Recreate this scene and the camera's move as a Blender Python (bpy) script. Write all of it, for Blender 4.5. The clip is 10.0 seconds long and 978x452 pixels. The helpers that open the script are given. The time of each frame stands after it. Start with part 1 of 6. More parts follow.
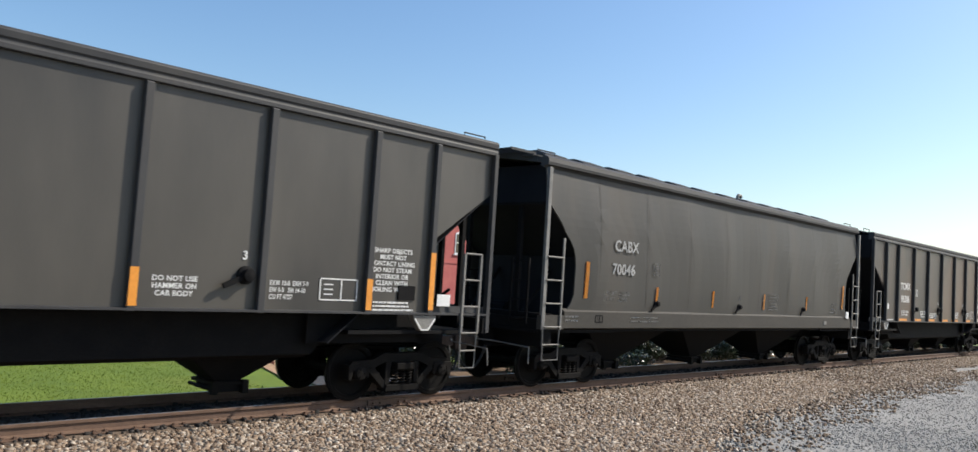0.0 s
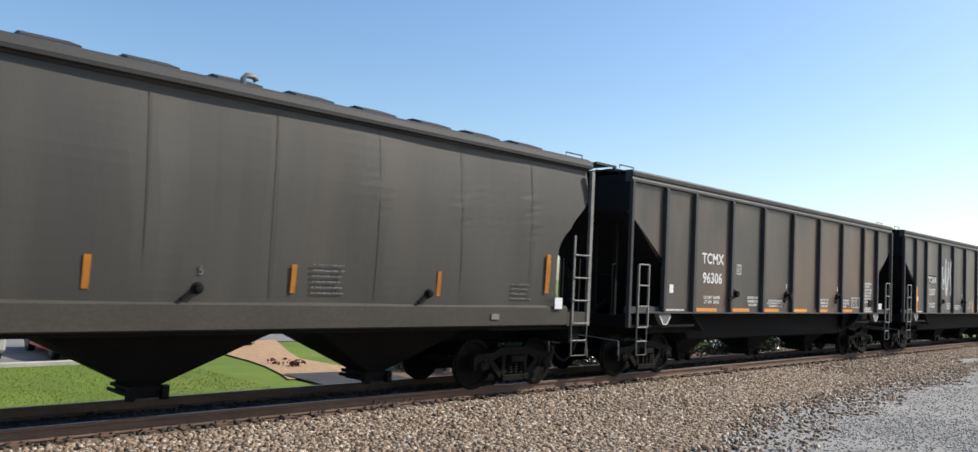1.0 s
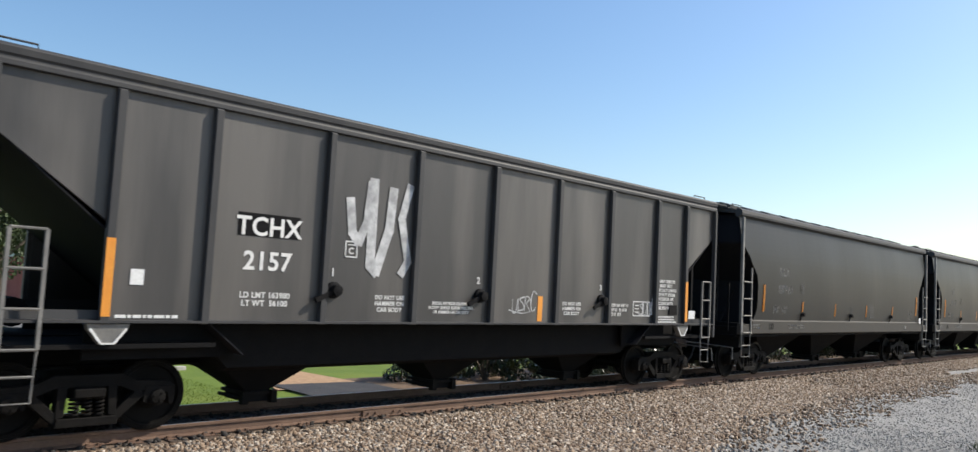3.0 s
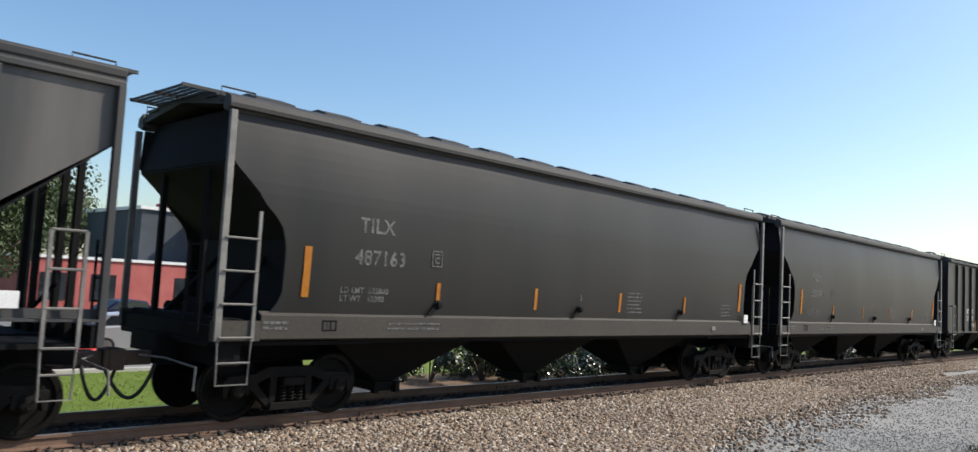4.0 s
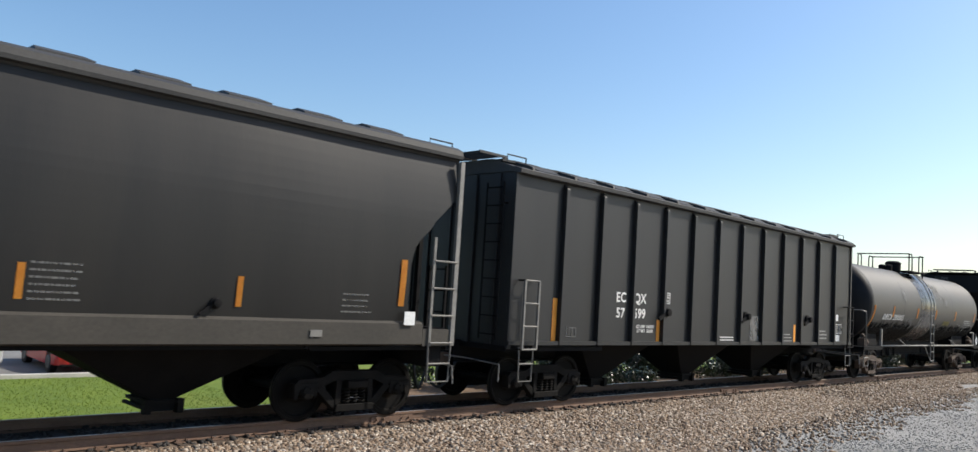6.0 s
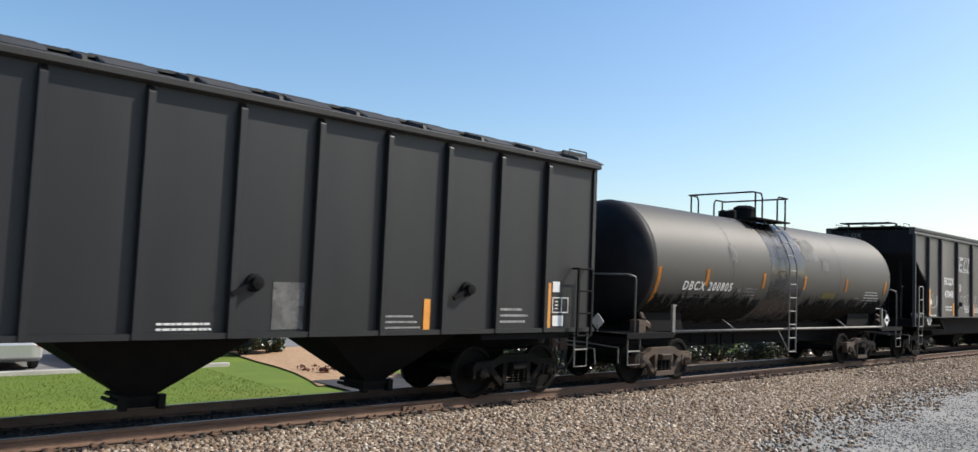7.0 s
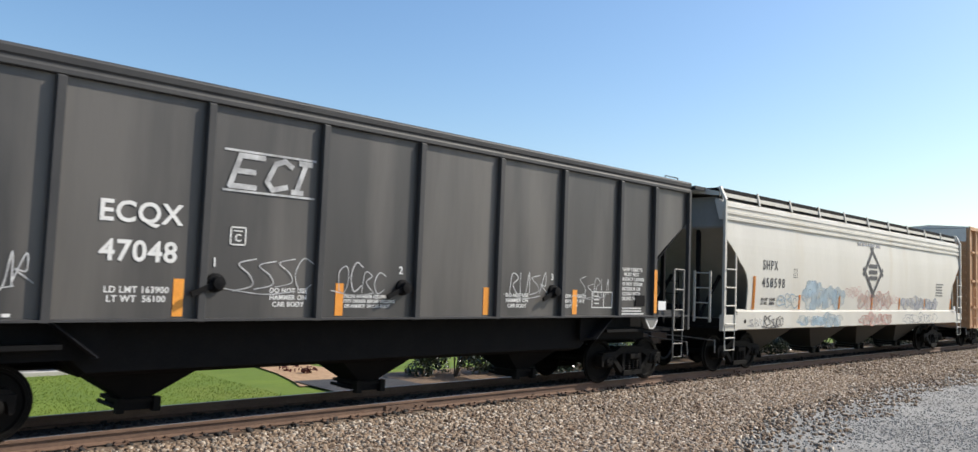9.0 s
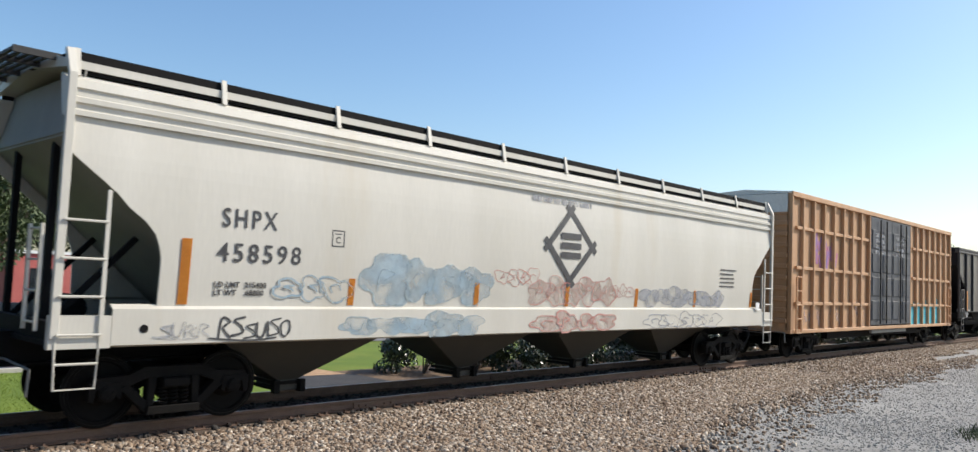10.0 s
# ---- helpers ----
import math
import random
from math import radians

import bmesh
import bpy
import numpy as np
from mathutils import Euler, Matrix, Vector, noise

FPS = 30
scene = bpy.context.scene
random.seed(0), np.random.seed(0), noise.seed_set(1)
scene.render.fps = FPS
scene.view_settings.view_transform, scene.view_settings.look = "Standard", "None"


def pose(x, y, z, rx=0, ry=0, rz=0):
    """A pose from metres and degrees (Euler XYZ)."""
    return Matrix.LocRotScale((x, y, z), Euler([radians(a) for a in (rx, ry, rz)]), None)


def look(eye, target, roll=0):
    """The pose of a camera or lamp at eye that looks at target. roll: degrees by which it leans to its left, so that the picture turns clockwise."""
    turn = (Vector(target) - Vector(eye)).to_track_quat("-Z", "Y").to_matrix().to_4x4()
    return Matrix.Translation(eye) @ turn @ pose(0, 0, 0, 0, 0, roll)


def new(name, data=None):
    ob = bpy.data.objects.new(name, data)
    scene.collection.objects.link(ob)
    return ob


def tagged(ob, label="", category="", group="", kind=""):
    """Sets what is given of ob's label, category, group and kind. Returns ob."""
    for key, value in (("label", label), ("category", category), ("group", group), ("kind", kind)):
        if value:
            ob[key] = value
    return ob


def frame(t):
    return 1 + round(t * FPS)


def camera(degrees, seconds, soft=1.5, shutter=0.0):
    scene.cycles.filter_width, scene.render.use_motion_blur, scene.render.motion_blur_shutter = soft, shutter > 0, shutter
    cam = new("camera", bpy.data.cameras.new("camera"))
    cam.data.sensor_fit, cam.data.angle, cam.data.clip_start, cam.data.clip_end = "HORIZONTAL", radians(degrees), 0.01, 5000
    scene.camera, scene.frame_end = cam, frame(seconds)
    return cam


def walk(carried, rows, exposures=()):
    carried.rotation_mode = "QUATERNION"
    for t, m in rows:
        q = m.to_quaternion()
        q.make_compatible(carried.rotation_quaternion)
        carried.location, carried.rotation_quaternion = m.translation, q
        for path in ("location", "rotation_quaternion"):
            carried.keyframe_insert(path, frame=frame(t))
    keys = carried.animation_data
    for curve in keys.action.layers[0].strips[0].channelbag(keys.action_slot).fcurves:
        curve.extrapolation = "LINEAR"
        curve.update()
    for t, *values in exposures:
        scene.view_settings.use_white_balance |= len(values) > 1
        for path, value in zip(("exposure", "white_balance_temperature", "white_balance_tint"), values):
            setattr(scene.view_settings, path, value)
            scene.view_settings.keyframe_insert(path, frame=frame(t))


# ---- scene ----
cam = camera(63.0, 10.0, soft=1.4, shutter=0.05)
EYE = (0.0, 0.0, 2.15)          # rail top is z = 0, the track runs along x
# seconds, yaw, pitch, roll of a hand-held camera on one spot
TURNS = [
    (0, -45.47, 3.75, -3.59),
    (0.5, -45.37, 4.25, -3.36),
    (1, -45.18, 3.56, -2.75),
    (1.5, -46.04, 3.85, -2.65),
    (2, -46.14, 4.13, -3.05),
    (2.5, -45.87, 4.35, -2.93),
    (4, -46.10, 4.41, -3.11),
    (4.5, -46.39, 4.32, -3.14),
    (5, -46.11, 4.45, -3.43),
    (5.5, -46.80, 5.14, -3.83),
    (6, -45.21, 4.87, -3.58),
    (7.5, -42.98, 3.77, -2.25),
    (8, -43.59, 4.00, -2.25),
    (8.5, -44.34, 4.31, -2.61),
    (9, -44.45, 3.89, -2.12),
    (9.5, -45.31, 3.95, -2.40),
    (10, -46.64, 3.77, -2.37),
]
walk(cam, [(t, pose(*EYE, 90 + pitch, roll, yaw)) for t, yaw, pitch, roll in TURNS])

# ---- light ----
SUN = Vector((1.70, -1.0, 1.72)).normalized()      # towards the sun
world = bpy.data.worlds.new("sky")
scene.world = world
world.use_nodes = True
wn = world.node_tree
sky = wn.nodes.new("ShaderNodeTexSky")
sky.sky_type, sky.sun_disc = "NISHITA", False
sky.sun_elevation = math.asin(SUN.z)
sky.sun_rotation = math.atan2(SUN.x, SUN.y)
sky.air_density, sky.dust_density, sky.ozone_density = 1.1, 1.2, 2.4
wn.nodes["Background"].inputs["Strength"].default_value = 0.15
rich = wn.nodes.new("ShaderNodeHueSaturation")
rich.inputs["Saturation"].default_value = 1.15
wn.links.new(sky.outputs[0], rich.inputs["Color"])
wn.links.new(rich.outputs[0], wn.nodes["Background"].inputs[0])
sun = new("sun", bpy.data.lights.new("sun", "SUN"))
sun.data.energy, sun.data.angle, sun.data.color = 4.9, radians(0.5), (1.0, 0.93, 0.82)
sun.matrix_world = look(SUN * 60, (0, 0, 0))
scene.view_settings.exposure = 0.22

# ---- materials ----
def mat(name, a, b, scale=3.0, stretch=(1, 1, 1), rough=0.6, rough2=None, metal=0.0, fine=40.0, bump=0.1, dirt=None, dirt_scale=0.7, dirt_at=0.55, vary=0.0, spec=0.5, grainy=0.5):
    """Two colours by noise, fine grain, optional dirt patches, bump, and a little change from piece to piece."""
    m = bpy.data.materials.new(name)
    m.use_nodes = True
    n, l = m.node_tree.nodes, m.node_tree.links
    p = n["Principled BSDF"]
    p.inputs["Metallic"].default_value, p.inputs["Specular IOR Level"].default_value = metal, spec
    co = n.new("ShaderNodeTexCoord")
    mp = n.new("ShaderNodeMapping")
    mp.inputs["Scale"].default_value = stretch
    l.new(co.outputs["Object"], mp.inputs["Vector"])
    def noise_tex(sc, detail=5.0):
        t = n.new("ShaderNodeTexNoise")
        t.inputs["Scale"].default_value, t.inputs["Detail"].default_value = sc, detail
        l.new(mp.outputs[0], t.inputs["Vector"])
        return t.outputs["Fac"]
    def ramp(fac, lo, hi):
        r = n.new("ShaderNodeMapRange")
        r.inputs["From Min"].default_value, r.inputs["From Max"].default_value = lo, hi
        l.new(fac, r.inputs["Value"])
        return r.outputs[0]
    def mix(fac, x, y, mode="MIX"):
        q = n.new("ShaderNodeMix")
        q.data_type, q.blend_type = "RGBA", mode
        for sock, v in ((q.inputs["Factor"], fac), (q.inputs["A"], x), (q.inputs["B"], y)):
            if isinstance(v, bpy.types.NodeSocket):
                l.new(v, sock)
            else:
                sock.default_value = v if isinstance(v, float) else (*v, 1)
        return q.outputs["Result"]
    big = noise_tex(scale)
    grain = noise_tex(fine, 3.0)
    col = mix(ramp(big, 0.35, 0.65), a, b)
    col = mix(ramp(grain, 0.3, 0.8), col, mix(grainy, col, tuple(0.55 * c for c in a)))
    if dirt:
        col = mix(ramp(noise_tex(dirt_scale, 8.0), dirt_at, dirt_at + 0.2), col, dirt)
    if vary:
        oi = n.new("ShaderNodeObjectInfo")
        rr = n.new("ShaderNodeMapRange")
        rr.inputs["To Min"].default_value, rr.inputs["To Max"].default_value = 1 - vary, 1 + vary
        l.new(oi.outputs["Random"], rr.inputs["Value"])
        hs = n.new("ShaderNodeHueSaturation")
        l.new(rr.outputs[0], hs.inputs["Value"])
        l.new(col, hs.inputs["Color"])
        col = hs.outputs[0]
    l.new(col, p.inputs["Base Color"])
    rg = n.new("ShaderNodeMapRange")
    rg.inputs["To Min"].default_value, rg.inputs["To Max"].default_value = rough, rough2 if rough2 is not None else min(1, rough + 0.2)
    l.new(big, rg.inputs["Value"])
    l.new(rg.outputs[0], p.inputs["Roughness"])
    if bump:
        bp = n.new("ShaderNodeBump")
        bp.inputs["Strength"].default_value, bp.inputs["Distance"].default_value = bump, 0.02
        l.new(grain, bp.inputs["Height"])
        l.new(bp.outputs[0], p.inputs["Normal"])
    return m


STREAK = (1.6, 1.0, 0.22)
M_BLACK = mat("weathered black car paint", (0.03056, 0.02812, 0.02605), (0.04396, 0.03972, 0.03607), 1.3, STREAK, 0.42, 0.54, fine=25, bump=0.05, dirt=(0.098, 0.088, 0.078), dirt_scale=0.55, dirt_at=0.48, vary=0.06, spec=0.6, grainy=0.15)
M_OLIVE = mat("dusty grey-black car paint", (0.01793, 0.01571, 0.01291), (0.02754, 0.02357, 0.01894), 1.2, (0.936, 0.78, 0.312), 0.42, 0.54, fine=25, bump=0.05, dirt=(0.0612, 0.05355, 0.0425), dirt_scale=0.45, dirt_at=0.46, vary=0.05, spec=0.6, grainy=0.15)
# darker copy of the off-white car paint, with the end's shade mixed in
M_ENDW = mat("off-white end sheet paint darkened for shade", (0.24, 0.232, 0.208), (0.288, 0.276, 0.248), 1.2, STREAK, 0.5, fine=25, bump=0.04, spec=0.2, grainy=0.15)
M_BROWN = mat("dusty black car paint", (0.02673, 0.02302, 0.01927), (0.0581, 0.04603, 0.03592), 1.2, (1.02, 0.85, 0.34), 0.42, 0.54, fine=25, bump=0.05, dirt=(0.112, 0.071, 0.045), dirt_scale=0.5, dirt_at=0.47, vary=0.06, spec=0.6, grainy=0.15)
M_GREY = mat("weathered grey car paint", (0.04568, 0.04264, 0.03706), (0.06009, 0.05534, 0.0474), 1.0, STREAK, 0.45, 0.65, fine=25, bump=0.05, dirt=(0.0649, 0.05443, 0.04309), dirt_scale=0.5, dirt_at=0.6, spec=0.33, grainy=0.15)
M_CHAR = mat("charcoal car paint", (0.01064, 0.01004, 0.009276), (0.01479, 0.01367, 0.01246), 1.0, STREAK, 0.40, 0.52, fine=25, bump=0.04, dirt=(0.01893, 0.01674, 0.01378), dirt_scale=0.4, dirt_at=0.58, spec=0.32, grainy=0.15)
M_COAL = mat("plain black car paint", (0.01163, 0.01163, 0.0126), (0.01647, 0.01647, 0.01696), 1.2, STREAK, 0.42, 0.54, fine=25, bump=0.04, dirt=(0.01647, 0.0155, 0.01453), dirt_scale=0.5, dirt_at=0.6, vary=0.04, spec=0.42, grainy=0.15)
M_DUST = mat("dusty sill paint", (0.04532, 0.04095, 0.0342), (0.05962, 0.0531, 0.04403), 1.5, (0.56, 0.8, 0.8), 0.6, fine=30, bump=0.05, spec=0.3)
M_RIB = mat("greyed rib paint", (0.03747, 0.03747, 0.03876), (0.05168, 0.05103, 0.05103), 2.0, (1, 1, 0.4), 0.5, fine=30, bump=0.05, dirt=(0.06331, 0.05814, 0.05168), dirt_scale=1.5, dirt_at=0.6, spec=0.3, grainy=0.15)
# darker than the car sides: shade on the ends is in this colour
M_END = mat("black end sheet paint with end shade", (0.007, 0.0075, 0.010), (0.012, 0.0125, 0.015), 1.5, STREAK, 0.75, 0.85, fine=25, bump=0.04, spec=0.18, grainy=0.15)
# set darker than dirty steel to include the shade below the cars
M_UNDER = mat("grimy black underframe with shade", (0.0065, 0.0065, 0.00715), (0.01105, 0.0104, 0.0104), 3, rough=0.7, fine=40, bump=0.15, spec=0.12)
M_TRUCK = mat("rusty brown cast steel", (0.055, 0.038, 0.028), (0.10, 0.066, 0.045), 4, rough=0.75, fine=45, bump=0.3)
# truck and wheel blacks hold shade as well as the dark steel
M_TRUCKD = mat("oily dark cast steel with shade", (0.00588, 0.00546, 0.00504), (0.01344, 0.01176, 0.0105), 4, rough=0.6, fine=45, bump=0.3, spec=0.1)
M_WHEEL = mat("dark wheel steel with shade", (0.00504, 0.00462, 0.0042), (0.00924, 0.00798, 0.00714), 5, rough=0.6, metal=0.0, fine=40, bump=0.1, spec=0.1)
M_TREAD = mat("polished wheel rim steel", (0.0189, 0.0168, 0.01512), (0.0315, 0.02856, 0.0252), 6, rough=0.4, metal=0.3, fine=40, bump=0.02)
M_WHITE = mat("off-white car paint", (0.50, 0.475, 0.415), (0.55, 0.525, 0.465), 0.8, STREAK, 0.4, 0.55, fine=20, bump=0.03, dirt=(0.45, 0.39, 0.29), dirt_scale=0.5, dirt_at=0.64, grainy=0.15)
M_TANK = mat("grimy grey tank paint", (0.04459, 0.04067, 0.03331), (0.05576, 0.05014, 0.04063), 0.9, (0.4, 0.5, 0.5), 0.5, 0.65, fine=25, bump=0.04, dirt=(0.03902, 0.02981, 0.02065), dirt_scale=0.5, dirt_at=0.58, spec=0.5, grainy=0.15)
M_PRIMER = mat("weathered pale primer", (0.27, 0.27, 0.26), (0.36, 0.36, 0.345), 3, rough=0.6, fine=30, bump=0.03, dirt=(0.13, 0.125, 0.115), dirt_scale=4, dirt_at=0.5)
M_GLOSS = mat("glossy black tank band", (0.012, 0.012, 0.014), (0.022, 0.022, 0.024), 3, rough=0.2, rough2=0.34, fine=30, bump=0.02, spec=0.5, grainy=0.15)
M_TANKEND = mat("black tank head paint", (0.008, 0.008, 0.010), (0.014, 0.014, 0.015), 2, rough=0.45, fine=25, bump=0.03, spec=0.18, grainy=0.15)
M_TAN = mat("faded orange boxcar paint", (0.42, 0.235, 0.12), (0.50, 0.30, 0.165), 1.0, STREAK, 0.5, 0.7, fine=25, bump=0.05, dirt=(0.36, 0.20, 0.10), dirt_scale=0.6, dirt_at=0.58, vary=0.05, grainy=0.15)
M_DOOR = mat("dark blue boxcar door paint", (0.022, 0.027, 0.038), (0.04, 0.045, 0.058), 1.5, STREAK, 0.45, fine=25, bump=0.04, grainy=0.15)
M_GALV = mat("dull bare steel", (0.16, 0.155, 0.145), (0.24, 0.23, 0.21), 4, rough=0.5, metal=0.3, fine=40, bump=0.06)
M_ROOF = mat("dusty grey roof sheet", (0.0425, 0.04165, 0.0408), (0.0595, 0.0578, 0.05525), 1.5, rough=0.55, fine=25, bump=0.05, spec=0.3)
M_LETTER = mat("worn white lettering", (0.68, 0.67, 0.64), (0.78, 0.77, 0.74), 6, rough=0.6, fine=60, bump=0.0)
M_FAINT = mat("faded grey lettering", (0.125, 0.125, 0.12), (0.17, 0.1675, 0.16), 8, rough=0.6, fine=60, bump=0.0)
M_WORN = mat("half-worn white lettering", (0.26, 0.26, 0.25), (0.42, 0.415, 0.40), 7, rough=0.6, fine=60, bump=0.0)
M_DARKLET = mat("dark grey lettering", (0.035, 0.035, 0.038), (0.06, 0.06, 0.062), 6, rough=0.5, fine=60, bump=0.0)
M_ORANGE = mat("orange reflective stripe", (0.74, 0.27, 0.025), (0.82, 0.33, 0.04), 5, rough=0.4, fine=60, bump=0.0, vary=0.06)
M_TAG = mat("white spray paint", (0.42, 0.42, 0.42), (0.62, 0.62, 0.61), 5, rough=0.6, fine=50, bump=0.0)
M_BLUE = mat("faded blue spray paint", (0.29, 0.40, 0.48), (0.38, 0.45, 0.48), 2, rough=0.6, fine=50, bump=0.0)
M_BLUELINE = mat("worn blue spray paint", (0.25, 0.3696, 0.4488), (0.375, 0.448, 0.4692), 3, rough=0.6, fine=50, bump=0.0)
M_SLATELINE = mat("worn slate spray paint", (0.23, 0.253, 0.322), (0.368, 0.3795, 0.414), 4, rough=0.6, fine=50, bump=0.0)
M_RED = mat("faded red spray paint", (0.50, 0.20, 0.17), (0.52, 0.34, 0.29), 3, rough=0.6, fine=50, bump=0.0)
M_GREYTAG = mat("grey spray paint", (0.33, 0.34, 0.37), (0.43, 0.43, 0.43), 3, rough=0.6, fine=50, bump=0.0)
M_TEAL = mat("turquoise spray paint", (0.05, 0.38, 0.46), (0.12, 0.50, 0.56), 3, rough=0.5, fine=50, bump=0.0)
M_PINK = mat("pink spray paint", (0.50, 0.36, 0.31), (0.51, 0.42, 0.36), 3, rough=0.6, fine=50, bump=0.0)
M_PURPLE = mat("violet spray paint", (0.20, 0.14, 0.38), (0.5, 0.16, 0.18), 4, rough=0.6, fine=50, bump=0.0)
M_HOSE = mat("black rubber hose", (0.012, 0.012, 0.012), (0.02, 0.02, 0.02), 5, rough=0.6, bump=0.0)
M_RAIL = mat("rusty rail steel", (0.1181, 0.0679, 0.04428), (0.1712, 0.1033, 0.0679), 4, (0.5, 1, 1), 0.7, fine=40, bump=0.2, dirt=(0.06494, 0.03542, 0.02244), dirt_scale=2, dirt_at=0.6)
M_RAILTOP = mat("worn rail head steel", (0.33, 0.27, 0.23), (0.42, 0.36, 0.31), 3, (0.3, 1, 1), 0.3, metal=0.8, fine=40, bump=0.02)
M_TIE = mat("weathered timber tie", (0.065, 0.0429, 0.0299), (0.1105, 0.078, 0.05525), 5, (1, 0.3, 1), 0.85, fine=50, bump=0.5, vary=0.15)
# dark coat that imitates shade on the tank's lower side
M_TANKSHADE = mat("tank underside shade coat", (0.016, 0.015, 0.014), (0.026, 0.023, 0.021), 4, rough=0.8, fine=40, bump=0.05, spec=0.2)
M_BALLAST = mat("bed of crushed stone", (0.13, 0.092, 0.064), (0.21, 0.155, 0.112), 14, rough=0.9, fine=30, bump=1.0)
M_GRAVEL = mat("grey gravel lot", (0.25, 0.24, 0.222), (0.34, 0.328, 0.304), 0.6, rough=0.9, fine=45, bump=0.9, dirt=(0.21, 0.20, 0.182), dirt_scale=0.3, dirt_at=0.56)
M_GRASS = mat("mown lawn", (0.1016, 0.1594, 0.01029), (0.1422, 0.2043, 0.0147), 0.8, rough=0.9, fine=30, bump=0.35, dirt=(0.1422, 0.1717, 0.02021), dirt_scale=0.4, dirt_at=0.54)
# darker copy of the path mulch; shade under the hedge is in its colour
M_BED = mat("bark mulch with hedge shade", (0.13, 0.085, 0.05), (0.22, 0.145, 0.09), 6, rough=0.95, fine=25, bump=1.0)
M_MULCH = mat("bark mulch bed", (0.36, 0.22, 0.12), (0.50, 0.33, 0.19), 6, rough=0.95, fine=25, bump=1.0)
M_ASPHALT = mat("worn asphalt", (0.16, 0.16, 0.158), (0.22, 0.22, 0.215), 0.7, rough=0.9, fine=60, bump=0.3)
M_KERB = mat("concrete kerb", (0.40, 0.39, 0.36), (0.5, 0.48, 0.44), 2, rough=0.9, fine=40, bump=0.2)
M_LEAF = mat("dark glossy shrub leaf", (0.012, 0.022, 0.008), (0.030, 0.048, 0.015), 3, rough=0.25, rough2=0.4, fine=20, bump=0.0)
M_LEAF2 = mat("tree leaf", (0.0315, 0.0525, 0.014), (0.056, 0.0805, 0.0224), 1, rough=0.6, fine=20, bump=0.0)
M_BARK = mat("bark", (0.09, 0.07, 0.05), (0.15, 0.12, 0.09), 6, rough=0.9, fine=30, bump=0.5)
M_BRICK = mat("red painted brick", (0.40, 0.095, 0.085), (0.48, 0.135, 0.115), 0.8, rough=0.75, fine=25, bump=0.2, vary=0.03)
M_SLATE = mat("dark slate cladding", (0.035, 0.045, 0.058), (0.055, 0.065, 0.08), 1, rough=0.6, fine=20, bump=0.1)
M_TRIM = mat("white painted trim", (0.72, 0.72, 0.70), (0.8, 0.8, 0.78), 2, rough=0.5, fine=40, bump=0.03)
M_SIDING = mat("pale siding", (0.60, 0.58, 0.53), (0.68, 0.66, 0.61), 1, rough=0.6, fine=30, bump=0.05)
M_GLASS = mat("dark window glass", (0.02, 0.025, 0.03), (0.03, 0.035, 0.04), 1, rough=0.05, rough2=0.08, fine=10, bump=0.0, spec=0.8)
M_MURAL = mat("blue mural paint", (0.08, 0.34, 0.55), (0.55, 0.62, 0.60), 2.5, rough=0.6, fine=20, bump=0.0)
M_CARRED = mat("red car paint", (0.50, 0.02, 0.02), (0.55, 0.03, 0.028), 1, rough=0.2, rough2=0.25, fine=20, bump=0.0, grainy=0.15)
M_CARSIL = mat("silver car paint", (0.52, 0.52, 0.53), (0.56, 0.56, 0.57), 1, rough=0.22, rough2=0.28, metal=0.4, fine=20, bump=0.0, grainy=0.15)
M_CARWHT = mat("white car paint", (0.78, 0.78, 0.77), (0.8, 0.8, 0.79), 1, rough=0.2, rough2=0.25, fine=20, bump=0.0, grainy=0.15)
M_CARNAVY = mat("navy car paint", (0.015, 0.02, 0.05), (0.02, 0.028, 0.06), 1, rough=0.15, rough2=0.2, fine=20, bump=0.0, grainy=0.15)
M_LAMP = mat("clear lamp lens", (0.7, 0.7, 0.68), (0.8, 0.8, 0.78), 2, rough=0.1, fine=20, bump=0.0)
M_TAIL = mat("red lamp lens", (0.45, 0.01, 0.01), (0.5, 0.02, 0.02), 2, rough=0.15, fine=20, bump=0.0)


def patchy(m, lo, hi, scale):
    """A coat so thin or worn that the paint below shows through in places."""
    n, l = m.node_tree.nodes, m.node_tree.links
    co, t, r = n.new("ShaderNodeTexCoord"), n.new("ShaderNodeTexNoise"), n.new("ShaderNodeMapRange")
    t.inputs["Scale"].default_value, t.inputs["Detail"].default_value = scale, 6.0
    r.inputs["From Min"].default_value, r.inputs["From Max"].default_value = 0.35, 0.65
    r.inputs["To Min"].default_value, r.inputs["To Max"].default_value = lo, hi
    l.new(co.outputs["Object"], t.inputs["Vector"])
    l.new(t.outputs["Fac"], r.inputs["Value"])
    l.new(r.outputs[0], n["Principled BSDF"].inputs["Alpha"])


for m, lo, hi, sc in ((M_BLUE, 0.15, 0.95, 2.2), (M_BLUELINE, 0.0, 0.8, 3.0), (M_PINK, 0.05, 0.8, 2.5), (M_RED, 0.5, 1.0, 4.0), (M_GREYTAG, 0.05, 0.85, 2.5), (M_SLATELINE, 0.0, 0.9, 3.0), (M_TANKSHADE, 0.1, 0.8, 3.0), (M_FAINT, 0.45, 1.0, 5.0), (M_TAG, 0.7, 1.0, 5.0), (M_PRIMER, 0.45, 1.0, 4.0)):
    patchy(m, lo, hi, sc)


